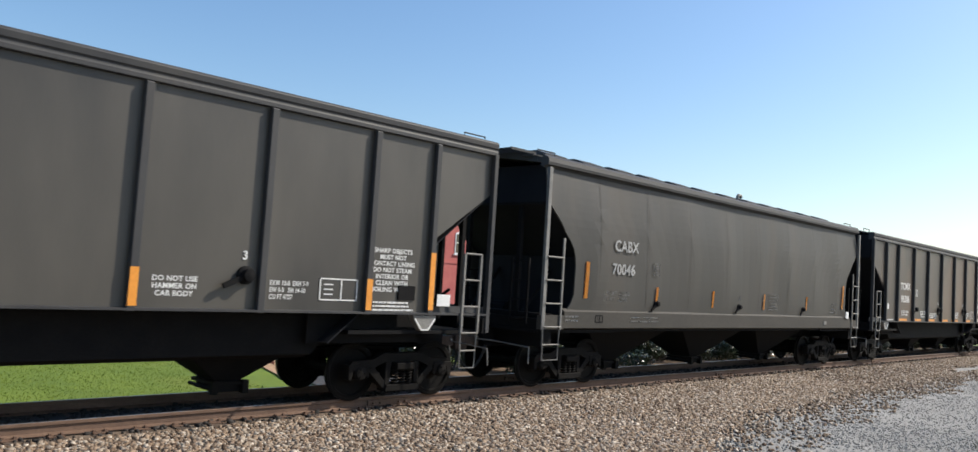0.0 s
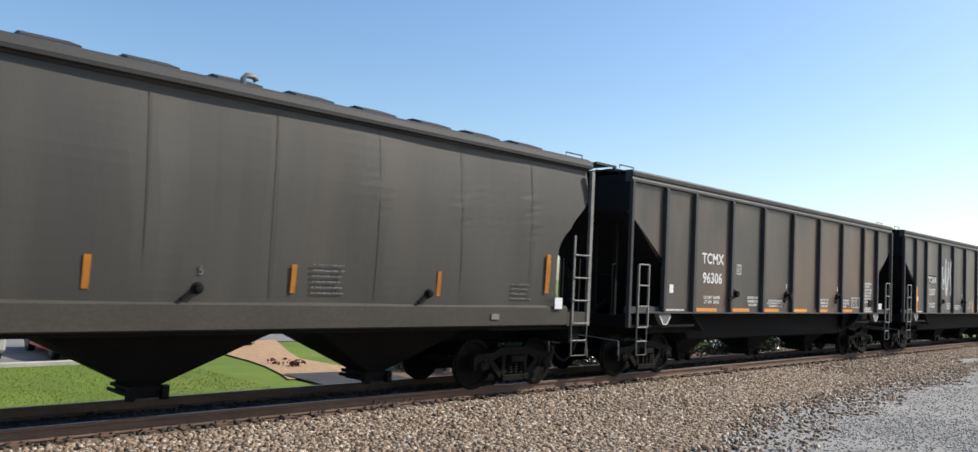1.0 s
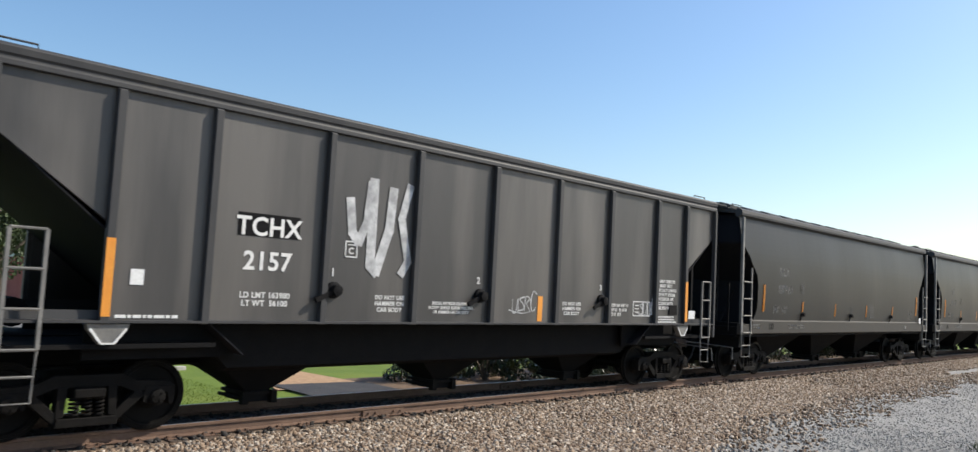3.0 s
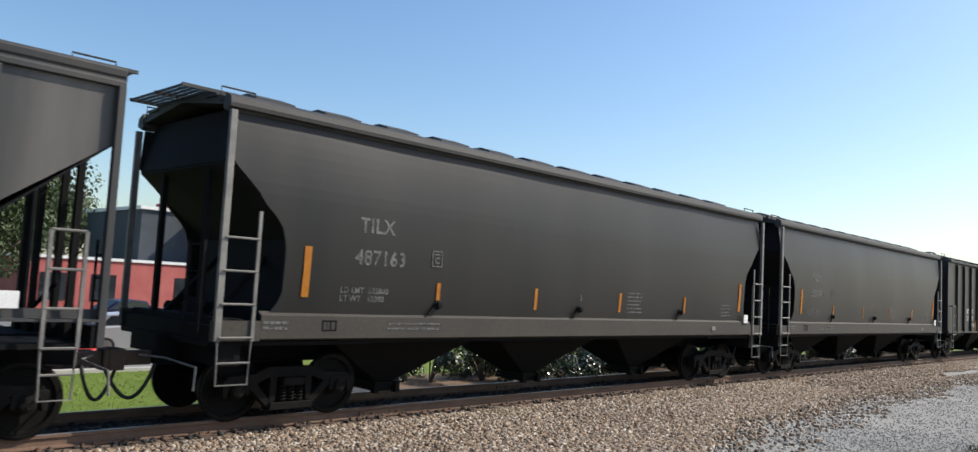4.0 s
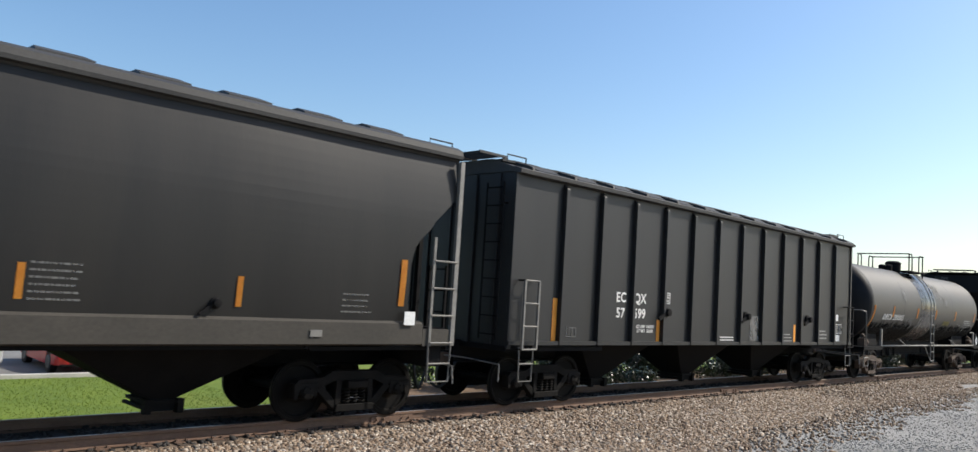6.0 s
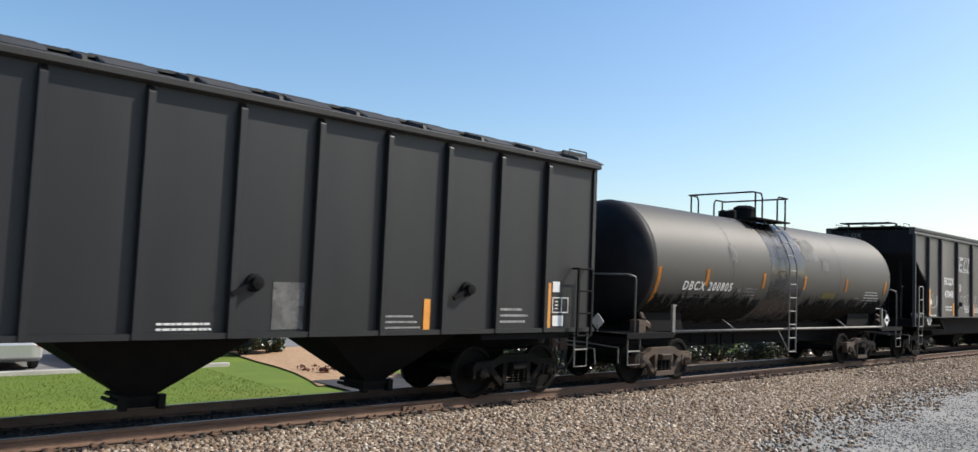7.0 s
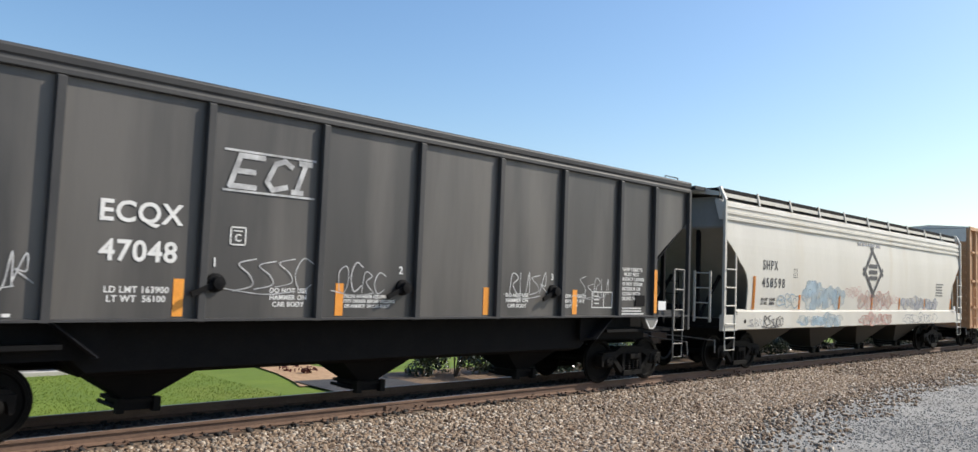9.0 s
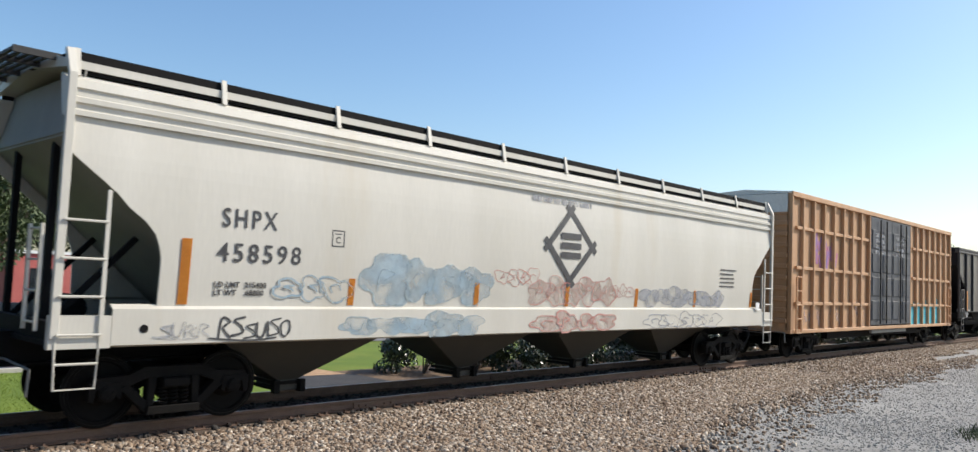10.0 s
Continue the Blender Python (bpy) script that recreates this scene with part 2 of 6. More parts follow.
def stone_mat():
    """Each loose stone takes its own tint."""
    m = mat("loose crushed stone", (0.2, 0.2, 0.2), (0.26, 0.26, 0.26), 12, rough=0.9, fine=60, bump=0.2)
    n, l = m.node_tree.nodes, m.node_tree.links
    geo, cr = n.new("ShaderNodeNewGeometry"), n.new("ShaderNodeValToRGB")
    e = cr.color_ramp.elements
    e[0].color, e[1].color = (0.085, 0.050, 0.030, 1), (0.50, 0.43, 0.35, 1)
    for at, c in ((0.25, (0.19, 0.132, 0.088, 1)), (0.5, (0.28, 0.205, 0.14, 1)), (0.75, (0.24, 0.195, 0.15, 1))):
        e.new(at).color = c
    l.new(geo.outputs["Random Per Island"], cr.inputs[0])
    l.new(cr.outputs[0], n["Principled BSDF"].inputs["Base Color"])
    return m


M_STONE = stone_mat()


# ---- mesh helpers ----
def quad(bm, pts):
    return bm.faces.new([bm.verts.new(p) for p in pts])


def box(bm, x0, x1, y0, y1, z0, z1):
    v = [bm.verts.new(p) for p in ((x0, y0, z0), (x1, y0, z0), (x1, y1, z0), (x0, y1, z0), (x0, y0, z1), (x1, y0, z1), (x1, y1, z1), (x0, y1, z1))]
    for f in ((3, 2, 1, 0), (4, 5, 6, 7), (0, 1, 5, 4), (1, 2, 6, 5), (2, 3, 7, 6), (3, 0, 4, 7)):
        bm.faces.new([v[i] for i in f])


def loft(bm, rings, caps=True, closed=True):
    """Skin over rings of equal length."""
    vs = [[bm.verts.new(p) for p in r] for r in rings]
    k = len(rings[0])
    for a, b in zip(vs, vs[1:]):
        for i in range(k if closed else k - 1):
            j = (i + 1) % k
            bm.faces.new((a[i], a[j], b[j], b[i]))
    if caps:
        bm.faces.new(vs[0][::-1])
        bm.faces.new(vs[-1])


def prism_y(bm, outline, y0, y1):
    """An outline in x, z drawn out along y."""
    loft(bm, [[(x, y0, z) for x, z in outline], [(x, y1, z) for x, z in outline]])


def prism_x(bm, outline, x0, x1):
    """An outline in y, z drawn out along x."""
    loft(bm, [[(x0, y, z) for y, z in outline], [(x1, y, z) for y, z in outline]])


def beam(bm, p, q, w, h):
    """A straight bar of section w by h."""
    p, q = Vector(p), Vector(q)
    d = (q - p).normalized()
    side = d.cross(Vector((0, 0, 1)))
    side = Vector((1, 0, 0)) if side.length < 0.01 else side.normalized()
    up = side.cross(d)
    s, u = side * w / 2, up * h / 2
    loft(bm, [[c - s - u, c + s - u, c + s + u, c - s + u] for c in (p, q)])


def tube(bm, pts, r, n=6):
    """A round bar along a line of points."""
    pts = [Vector(p) for p in pts]
    rings = []
    for i, p in enumerate(pts):
        d = (pts[min(i + 1, len(pts) - 1)] - pts[max(i - 1, 0)]).normalized()
        s = d.cross(Vector((0.13, 0.31, 0.94)))
        s = (s if s.length > 0.05 else d.cross(Vector((1, 0, 0)))).normalized()
        u = s.cross(d)
        rings.append([p + (s * math.cos(a) + u * math.sin(a)) * r for a in (2 * math.pi * k / n for k in range(n))])
    loft(bm, rings)


def lathe_y(bm, c, profile, n=24, caps=True):
    """A turned body round the y axis through c; profile of (y, radius)."""
    loft(bm, [[(c[0] + r * math.cos(a), c[1] + y, c[2] + r * math.sin(a)) for a in (2 * math.pi * k / n for k in range(n))] for y, r in profile], caps)


def made(name, bm, material, smooth=False, bevel=0.0):
    if bevel:
        bmesh.ops.bevel(bm, geom=[e for e in bm.edges], offset=bevel, segments=1, affect="EDGES", clamp_overlap=True)
    bmesh.ops.recalc_face_normals(bm, faces=bm.faces)
    me = bpy.data.meshes.new(name)
    bm.to_mesh(me)
    bm.free()
    me.materials.append(material)
    if smooth:
        for f in me.polygons:
            f.use_smooth = True
    return me


def part(name, bm, material, parent=None, label="", smooth=False, bevel=0.0):
    ob = new(name, made(name, bm, material, smooth, bevel))
    ob.parent = parent
    return tagged(ob, label)


def flat_box(name, material, parent, x0, x1, z0, z1, y, label="", d=0.004):
    bm = bmesh.new()
    box(bm, x0, x1, y - d, y, z0, z1)
    return part(name, bm, material, parent, label)


def lettering(text, size, x, z, y, material, parent, label="", align="LEFT", squeeze=1.0, lean=0.0, turn=0.0, curve_y=None, spacing=1.06, bold=0.022):
    """Raised lettering on a face that looks along -y (turn 0) or along -x (turn -90)."""
    cu = bpy.data.curves.new("lettering", "FONT")
    cu.body, cu.size, cu.align_x, cu.extrude, cu.shear, cu.space_character = text, size, align, 0.002, lean, spacing
    cu.resolution_u = 3
    cu.offset = bold * size
    tmp = bpy.data.objects.new("lettering", cu)
    me = bpy.data.meshes.new_from_object(tmp)
    bpy.data.objects.remove(tmp)
    m = Matrix.Translation((x, y, z)) @ Matrix.Rotation(radians(turn), 4, "Z") @ Matrix.Rotation(radians(90), 4, "X") @ Matrix.Diagonal((squeeze, 1, 1, 1))
    me.transform(m)
    if curve_y:
        for v in me.vertices:
            v.co.y += curve_y(v.co.z) - y
    me.materials.clear()
    me.materials.append(material)
    ob = new("lettering", me)
    ob.parent = parent
    return tagged(ob, label)


def bars(rows, x, z, y, length, pitch, height, material, parent, label="lines of small worn lettering", seed=1, curve_y=None):
    """Lines of writing too small to read, as broken bars."""
    rnd = random.Random(seed)
    bm = bmesh.new()
    for r in range(rows):
        at, end = x, x + length * rnd.uniform(0.75, 1.0)
        zz = z - r * pitch
        yy = curve_y(zz) if curve_y else y
        while at < end:
            w = height * rnd.uniform(0.8, 3.5)
            box(bm, at, min(at + w, end), yy - 0.004, yy, zz, zz + height)
            at += w + height * 0.5
    return tagged(part("lettering", bm, material, parent, label), kind="stuff")


def stroke(bm, pts, w, y, curve_y=None):
    """A flat painted stroke through points (x, z) on a side face."""
    for i, ((x0, z0), (x1, z1)) in enumerate(zip(pts, pts[1:])):
        lift = 0.005 + 0.0004 * (len(bm.faces) % 13)
        d = Vector((x1 - x0, z1 - z0))
        if d.length < 1e-5:
            continue
        nrm = Vector((-d.y, d.x)).normalized() * w / 2
        e = d.normalized() * w * 0.3
        ps = [(x0 - e.x - nrm.x, z0 - e.y - nrm.y), (x1 + e.x - nrm.x, z1 + e.y - nrm.y), (x1 + e.x + nrm.x, z1 + e.y + nrm.y), (x0 - e.x + nrm.x, z0 - e.y + nrm.y)]
        quad(bm, [(px, (curve_y(pz) if curve_y else y) - lift, pz) for px, pz in ps])


def smooth_line(pts, k=5):
    """A soft curve through points."""
    out = []
    for i in range(len(pts) - 1):
        a, b, c, d = pts[max(i - 1, 0)], pts[i], pts[i + 1], pts[min(i + 2, len(pts) - 1)]
        for j in range(k):
            t = j / k
            out.append(tuple(0.5 * (2 * b[m] + (c[m] - a[m]) * t + (2 * a[m] - 5 * b[m] + 4 * c[m] - d[m]) * t * t + (3 * b[m] - a[m] - 3 * c[m] + d[m]) * t ** 3) for m in (0, 1)))
    return out + [pts[-1]]


# hand-drawn strokes in a unit box, no letters of any alphabet
STROKES = (((0.1, 0), (0.2, 0.95), (0.75, 0.8), (0.35, 0.5), (0.9, 0.05)), ((0.9, 0.85), (0.4, 1.0), (0.1, 0.5), (0.4, 0.0), (0.9, 0.2)), ((0.05, 0.9), (0.15, 0.1), (0.6, 0.05), (0.8, 0.95), (0.95, 0.1)),
           ((0.9, 0.95), (0.2, 0.8), (0.7, 0.5), (0.85, 0.2), (0.1, 0.05)), ((0.1, 0.05), (0.5, 1.0), (0.6, 0.4), (0.15, 0.45), (0.95, 0.0)), ((0.2, 0.2), (0.1, 0.8), (0.6, 1.0), (0.8, 0.5), (0.5, 0.1), (0.15, 0.25)))


def scribble(x, z, w, h, line, y, material, parent, seed, loops=5, curve_y=None, label="sprayed graffiti tag"):
    """An unreadable flowing tag."""
    rnd = random.Random(seed)
    bm = bmesh.new()
    cell = w / loops
    for k in range(loops):
        g = rnd.choice(STROKES)
        up, tall = rnd.uniform(-0.1, 0.15) * h, rnd.uniform(0.65, 1.0) * h
        pts = [(x + cell * (k + px * 1.15) + 0.12 * cell * pz, z + up + pz * tall) for px, pz in g]
        stroke(bm, smooth_line(pts), line * rnd.uniform(0.75, 1.15), y, curve_y)
    stroke(bm, smooth_line([(x - 0.1 * w, z + 0.1 * h), (x + 0.4 * w, z - 0.05 * h), (x + 0.8 * w, z + 0.05 * h)]), line * 0.8, y, curve_y)
    return part("graffiti", bm, material, parent, label)


def bubble_letters(x, z, w, h, count, fill, rim, parent, seed, y=0.0, curve_y=None, line=0.03, lab="sprayed bubble letters"):
    """Fat rounded sprayed shapes: a soft fill, then outlines."""
    rnd = random.Random(seed)
    body, outline = bmesh.new(), bmesh.new()
    cell = w / count
    for k in range(count):
        cx, cz = x + cell * (k + 0.5), z + h * rnd.uniform(0.42, 0.55)
        ph, p2, a, b = rnd.uniform(0, 6), rnd.uniform(0, 6), cell * rnd.uniform(0.55, 0.85), h * rnd.uniform(0.34, 0.58)
        n = 30
        ring = []
        for i in range(n):
            t = 2 * math.pi * i / n
            q = 1 + 0.16 * math.sin(2 * t + ph) + 0.15 * math.sin(3 * t + p2) + 0.10 * math.sin(5 * t + ph) + 0.05 * math.sin(8 * t + p2)
            ring.append((cx + a * q * math.cos(t), max(z - 0.02, cz + b * q * math.sin(t))))
        f = lambda v: (curve_y(v) if curve_y else y) - 0.0012 - 0.0003 * k
        inner = [(cx + (px - cx) * 0.5, cz + (pz - cz) * 0.5) for px, pz in ring]
        rings = [[body.verts.new((px, f(pz), pz)) for px, pz in r] for r in (ring, inner)]
        c = body.verts.new((cx, f(cz), cz))
        for i in range(n):
            j = (i + 1) % n
            body.faces.new((rings[0][i], rings[0][j], rings[1][j], rings[1][i]))
            body.faces.new((rings[1][i], rings[1][j], c))
        stroke(outline, ring + ring[:1], line * rnd.uniform(0.45, 0.8), y, curve_y)
        g = rnd.choice(STROKES)
        stroke(outline, smooth_line([(cx + (px - 0.5) * a * 0.9, cz + (pz - 0.5) * b * 0.9) for px, pz in g[:4]]), line * 0.6, y, curve_y)
    if fill is not None:
        tagged(part("graffiti", body, fill, parent, lab), kind="stuff")
    else:
        body.free()
    tagged(part("graffiti", outline, rim, parent, lab), kind="stuff")


# ---- the train: rail top z = 0, each car's Empty at mid-length on the track's centre line; the camera is on the -y side ----
TRACK_Y = 11.8
R_WHEEL = 0.457
WHEELS, CARS = [], []


def truck_kit(material):
    """Meshes of a two-axle truck, centred on its bolster."""
    kit = {}
    for tag, s in (("near", -1), ("far", 1)):
        bm = bmesh.new()
        y0, y1 = s * 0.99 - 0.07, s * 0.99 + 0.07
        top = [(-1.13, 0.56), (-1.05, 0.66), (-0.62, 0.67), (-0.42, 0.78), (0.42, 0.78), (0.62, 0.67), (1.05, 0.66), (1.13, 0.56), (0.60, 0.53), (0.40, 0.63), (-0.40, 0.63), (-0.60, 0.53)]
        prism_y(bm, top, y0, y1)
        for d in (-1, 1):
            prism_y(bm, [(d * 0.62, 0.57), (d * 0.74, 0.50), (d * 0.36, 0.15), (d * 0.22, 0.17)], y0, y1)
            prism_y(bm, [(d * 0.36, 0.64), (d * 0.24, 0.64), (d * 0.27, 0.26), (d * 0.37, 0.24)], y0 - 0.01, y1 + 0.01)
            prism_y(bm, [(d * 1.13, 0.60), (d * 0.72, 0.60), (d * 0.70, 0.40), (d * 0.76, 0.36), (d * 0.78, 0.52), (d * 1.03, 0.52), (d * 1.06, 0.34), (d * 1.12, 0.36)], y0 - 0.015, y1 + 0.015)
        prism_y(bm, [(-0.38, 0.14), (0.38, 0.14), (0.36, 0.25), (-0.36, 0.25)], y0 - 0.05, y1 + 0.05)
        kit["side_frame " + tag] = made("side_frame", bm, material, bevel=0.008)
    bm = bmesh.new()
    tube(bm, [(0.055 * math.cos(a), 0.055 * math.sin(a), 0.25 + 0.25 * a / 31.4) for a in (k * 31.4 / 36 for k in range(37))], 0.017, 5)
    kit["spring"] = made("spring", bm, M_TRUCKD, True)
    bm = bmesh.new()
    prism_x(bm, [(-1.16, 0.50), (-1.16, 0.62), (-0.4, 0.72), (0.4, 0.72), (1.16, 0.62), (1.16, 0.50), (0.4, 0.42), (-0.4, 0.42)], -0.19, 0.19)
    kit["bolster"] = made("bolster", bm, material, bevel=0.015)
    bm = bmesh.new()
    for d in (-0.36, 0.36):
        beam(bm, (d, -0.75, 0.36), (d, 0.75, 0.36), 0.07, 0.12)
        for s in (-0.75, 0.75):
            box(bm, d * 1.15 - 0.05, d * 1.15 + 0.05, s - 0.05, s + 0.05, 0.25, 0.56)
    kit["brake_beams"] = made("brake_beams", bm, M_UNDER)
    bm = bmesh.new()
    rim = [(-0.045, 0.30), (-0.05, 0.38), (-0.065, 0.40), (-0.065, 0.452), (-0.06, 0.457), (0.03, 0.462), (0.04, 0.487), (0.06, 0.487), (0.07, 0.465), (0.07, 0.40), (0.03, 0.38), (0.02, 0.20), (0.045, 0.14), (0.09, 0.12), (0.09, 0.05)]
    hub = [(-0.10, 0.05), (-0.10, 0.12), (-0.03, 0.16), (-0.015, 0.24)]
    for s in (-1, 1):
        lathe_y(bm, (0, s * 0.76, 0), [(-s * -1 * y if s < 0 else -y, r) for y, r in hub + rim] if s < 0 else [(-y, r) for y, r in hub + rim], 32)
    lathe_y(bm, (0, 0, 0), [(-0.9, 0.075), (-0.7, 0.085), (0, 0.075), (0.7, 0.085), (0.9, 0.075)], 14)
    kit["wheel"] = made("wheel", bm, M_WHEEL)
    for s, tag in ((-1, "near"), (1, "far")):
        bm = bmesh.new()
        lathe_y(bm, (0, s * 0.76, 0), [(s * 0.066, 0.432), (s * 0.070, 0.436), (s * 0.070, 0.45), (s * 0.062, 0.459), (s * -0.03, 0.464)], 32, False)
        kit["rim " + tag] = made("rim", bm, M_TREAD)
        bm = bmesh.new()
        lathe_y(bm, (0, s * 0.99, 0), [(-s * 0.10, 0.09), (-s * 0.10, 0.118), (s * 0.085, 0.118), (s * 0.09, 0.10), (s * 0.12, 0.10), (s * 0.125, 0.085), (s * 0.135, 0.02)], 14)
        for k in range(3):
            a = k * 2.0944
            lathe_y(bm, (0.06 * math.cos(a), s * 0.99, 0.06 * math.sin(a)), [(s * 0.12, 0.016), (s * 0.15, 0.016)], 6)
        kit["bearing " + tag] = made("bearing", bm, material)
    return kit


KITS = {}


def truck(car, x, material=None):
    """A truck under a car; its wheelsets turn."""
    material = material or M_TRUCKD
    kit = KITS.setdefault(material.name, None) or truck_kit(material)
    KITS[material.name] = kit
    def put(key, parent):
        o = new(key.split(" ")[0], kit[key])
        o.parent = parent
        return o
    base = put("bolster", car)
    base.name = "truck"
    base.location = (x, 0, 0)
    tagged(base, "two-axle cast steel truck with coil springs")
    for key in ("side_frame near", "side_frame far", "brake_beams"):
        put(key, base)
    for dx in (-0.15, 0.0, 0.15):
        for yy in (-1.05, 0.93):
            put("spring", base).location = (dx, yy, 0)
    for d in (-0.89, 0.89):
        w = new("wheel", kit["wheel"])
        w.parent = car
        w.location = (x + d, 0, R_WHEEL)
        tagged(w, "dark steel wheelset with bright worn rims")
        for key in ("rim near", "rim far", "bearing near", "bearing far"):
            put(key, w)
        WHEELS.append(w)
    return base


def ladder(car, x0, x1, z0, z1, rungs, y, material, name="ladder", r=0.018, stile=0.022, label="steel grab ladder"):
    bm = bmesh.new()
    for x in (x0, x1):
        box(bm, x - stile, x + stile, y - 0.012, y + 0.03, z0, z1)
    for k in range(rungs):
        z = z0 + (z1 - z0) * k / (rungs - 1)
        tube(bm, [(x0, y, z), (x1, y, z)], r, 6)
    return part(name, bm, material, car, label)


def stirrup(car, x0, x1, z0, z1, y, material):
    bm = bmesh.new()
    pts = [(x0, z1), (x0 + 0.02, z0), (x1 - 0.02, z0), (x1, z1)]
    tube(bm, [(x, y, z) for x, z in pts], 0.016, 6)
    tube(bm, [(x0, y, (z0 + z1) / 2), (x1, y, (z0 + z1) / 2)], 0.016, 6)
    return part("stirrup_step", bm, material, car, "bent steel foot step")


def running_gear(car, half, tc, truck_mat=None, sill=(0.78, 1.22), stub=False):
    """Centre sill, couplers, hoses and trucks shared by all cars; half: half the body length."""
    spans = ((-half - 0.15, -tc / 2 + 1.3), (tc / 2 - 1.3, half + 0.15)) if stub else ((-half - 0.15, half + 0.15),)
    for xa, xb in spans:
        bm = bmesh.new()
        prism_x(bm, [(-0.33, sill[0]), (0.33, sill[0]), (0.33, sill[0] + 0.03), (0.2, sill[0] + 0.04), (0.2, sill[1]), (-0.2, sill[1]), (-0.2, sill[0] + 0.04), (-0.33, sill[0] + 0.03)], xa, xb)
        part("center_sill", bm, M_UNDER, car)
    for d in (-1, 1):
        bm = bmesh.new()
        e = d * (half + 0.15)
        box(bm, min(e, e + d * 0.42), max(e, e + d * 0.42), -0.09, 0.09, 0.76, 0.96)
        k = e + d * 0.40
        prism = [(k, -0.16), (k + d * 0.22, -0.19), (k + d * 0.30, -0.06), (k + d * 0.16, -0.02), (k + d * 0.16, 0.08), (k + d * 0.28, 0.17), (k + d * 0.12, 0.22), (k, 0.14)]
        loft(bm, [[(x, y, 0.70) for x, y in prism], [(x, y, 1.0) for x, y in prism]])
        part("coupler", bm, M_TRUCK, car, "rusty knuckle coupler", bevel=0.01)
        bm = bmesh.new()
        x0, x1 = e + d * 0.05, e + d * 0.62
        tube(bm, [(x0 + (x1 - x0) * t, -0.34 + 0.30 * t, 0.80 - 0.56 * math.sin(math.pi * min(1, t * 0.95)) ** 0.8 * (1 - 0.25 * t)) for t in (i / 12 for i in range(13))], 0.028, 6)
        part("brake_hose", bm, M_HOSE, car, "hanging rubber brake hose", True)
        bm = bmesh.new()
        xx = e - d * 0.02
        tube(bm, [(xx, -1.45, 0.86), (xx, -0.5, 0.90), (xx + d * 0.25, -0.2, 0.92)], 0.016, 6)
        tube(bm, [(xx, -1.45, 0.86), (xx + d * 0.02, -1.47, 0.55)], 0.016, 6)
        part("uncoupling_lever", bm, M_GALV, car, "thin steel uncoupling lever")
        truck(car, d * tc / 2, truck_mat)
    bm = bmesh.new()
    for s in (-1, 1):
        tube(bm, [(-half + 2.5, s * 0.45, sill[1] - 0.05), (half - 2.5, s * 0.45, sill[1] - 0.05)], 0.025, 6)
    part("brake_pipe", bm, M_UNDER, car)


def chute(car, x, top_half, z_top, z_mouth, mouth_half, y_top, material, gate=0.18):
    """A discharge hopper with its gate."""
    bm = bmesh.new()
    ym = 0.32
    def ring(hx, hy, z):
        return [(x - hx, -hy, z), (x + hx, -hy, z), (x + hx, hy, z), (x - hx, hy, z)]
    loft(bm, [ring(top_half, y_top, z_top), ring(mouth_half, ym, z_mouth), ring(mouth_half, ym, z_mouth - gate)])
    h = part("discharge_chute", bm, material, car, "steel bottom discharge chute", bevel=0.006)
    bm = bmesh.new()
    box(bm, x - mouth_half - 0.05, x + mouth_half + 0.05, -ym - 0.06, ym + 0.06, z_mouth - 0.07, z_mouth - 0.02)
    for s in (-1, 1):
        tube(bm, [(x + s * (mouth_half + 0.06), -ym - 0.08, z_mouth - 0.12), (x + s * (mouth_half + 0.06), ym + 0.08, z_mouth - 0.12)], 0.03, 8)
        box(bm, x + s * (mouth_half + 0.04) - 0.05, x + s * (mouth_half + 0.04) + 0.05, -ym - 0.10, -ym + 0.02, z_mouth - 0.2, z_mouth)
    part("outlet_gate", bm, M_TRUCKD, h)


def hatches(car, half, n, z, material, size=(0.55, 0.5, 0.10), y=0.0, inset=0.7):
    bm = bmesh.new()
    for s in (-0.32, 0.32):
        box(bm, -half + 0.3, half - 0.3, y + s - 0.012, y + s + 0.012, z, z + 0.09)
    part("hatch_coaming", bm, material, car)
    for k in range(n):
        x = -half + inset + (2 * half - 2 * inset) * (k + 0.5) / n
        bm = bmesh.new()
        hx, hy, hz = size[0] / 2, size[1], size[2]
        loft(bm, [[(x - hx, y - hy, z + 0.05), (x + hx, y - hy, z + 0.05), (x + hx, y + hy, z + 0.05), (x - hx, y + hy, z + 0.05)],
                  [(x - hx, y - hy, z + 0.05 + hz * 0.4), (x + hx, y - hy, z + 0.05 + hz * 0.4), (x + hx, y + hy, z + 0.05 + hz * 0.4), (x - hx, y + hy, z + 0.05 + hz * 0.4)],
                  [(x - hx * 0.85, y - hy * 0.6, z + 0.05 + hz), (x + hx * 0.85, y - hy * 0.6, z + 0.05 + hz), (x + hx * 0.85, y + hy * 0.6, z + 0.05 + hz), (x - hx * 0.85, y + hy * 0.6, z + 0.05 + hz)]])
        part("roof_hatch", bm, material, car)


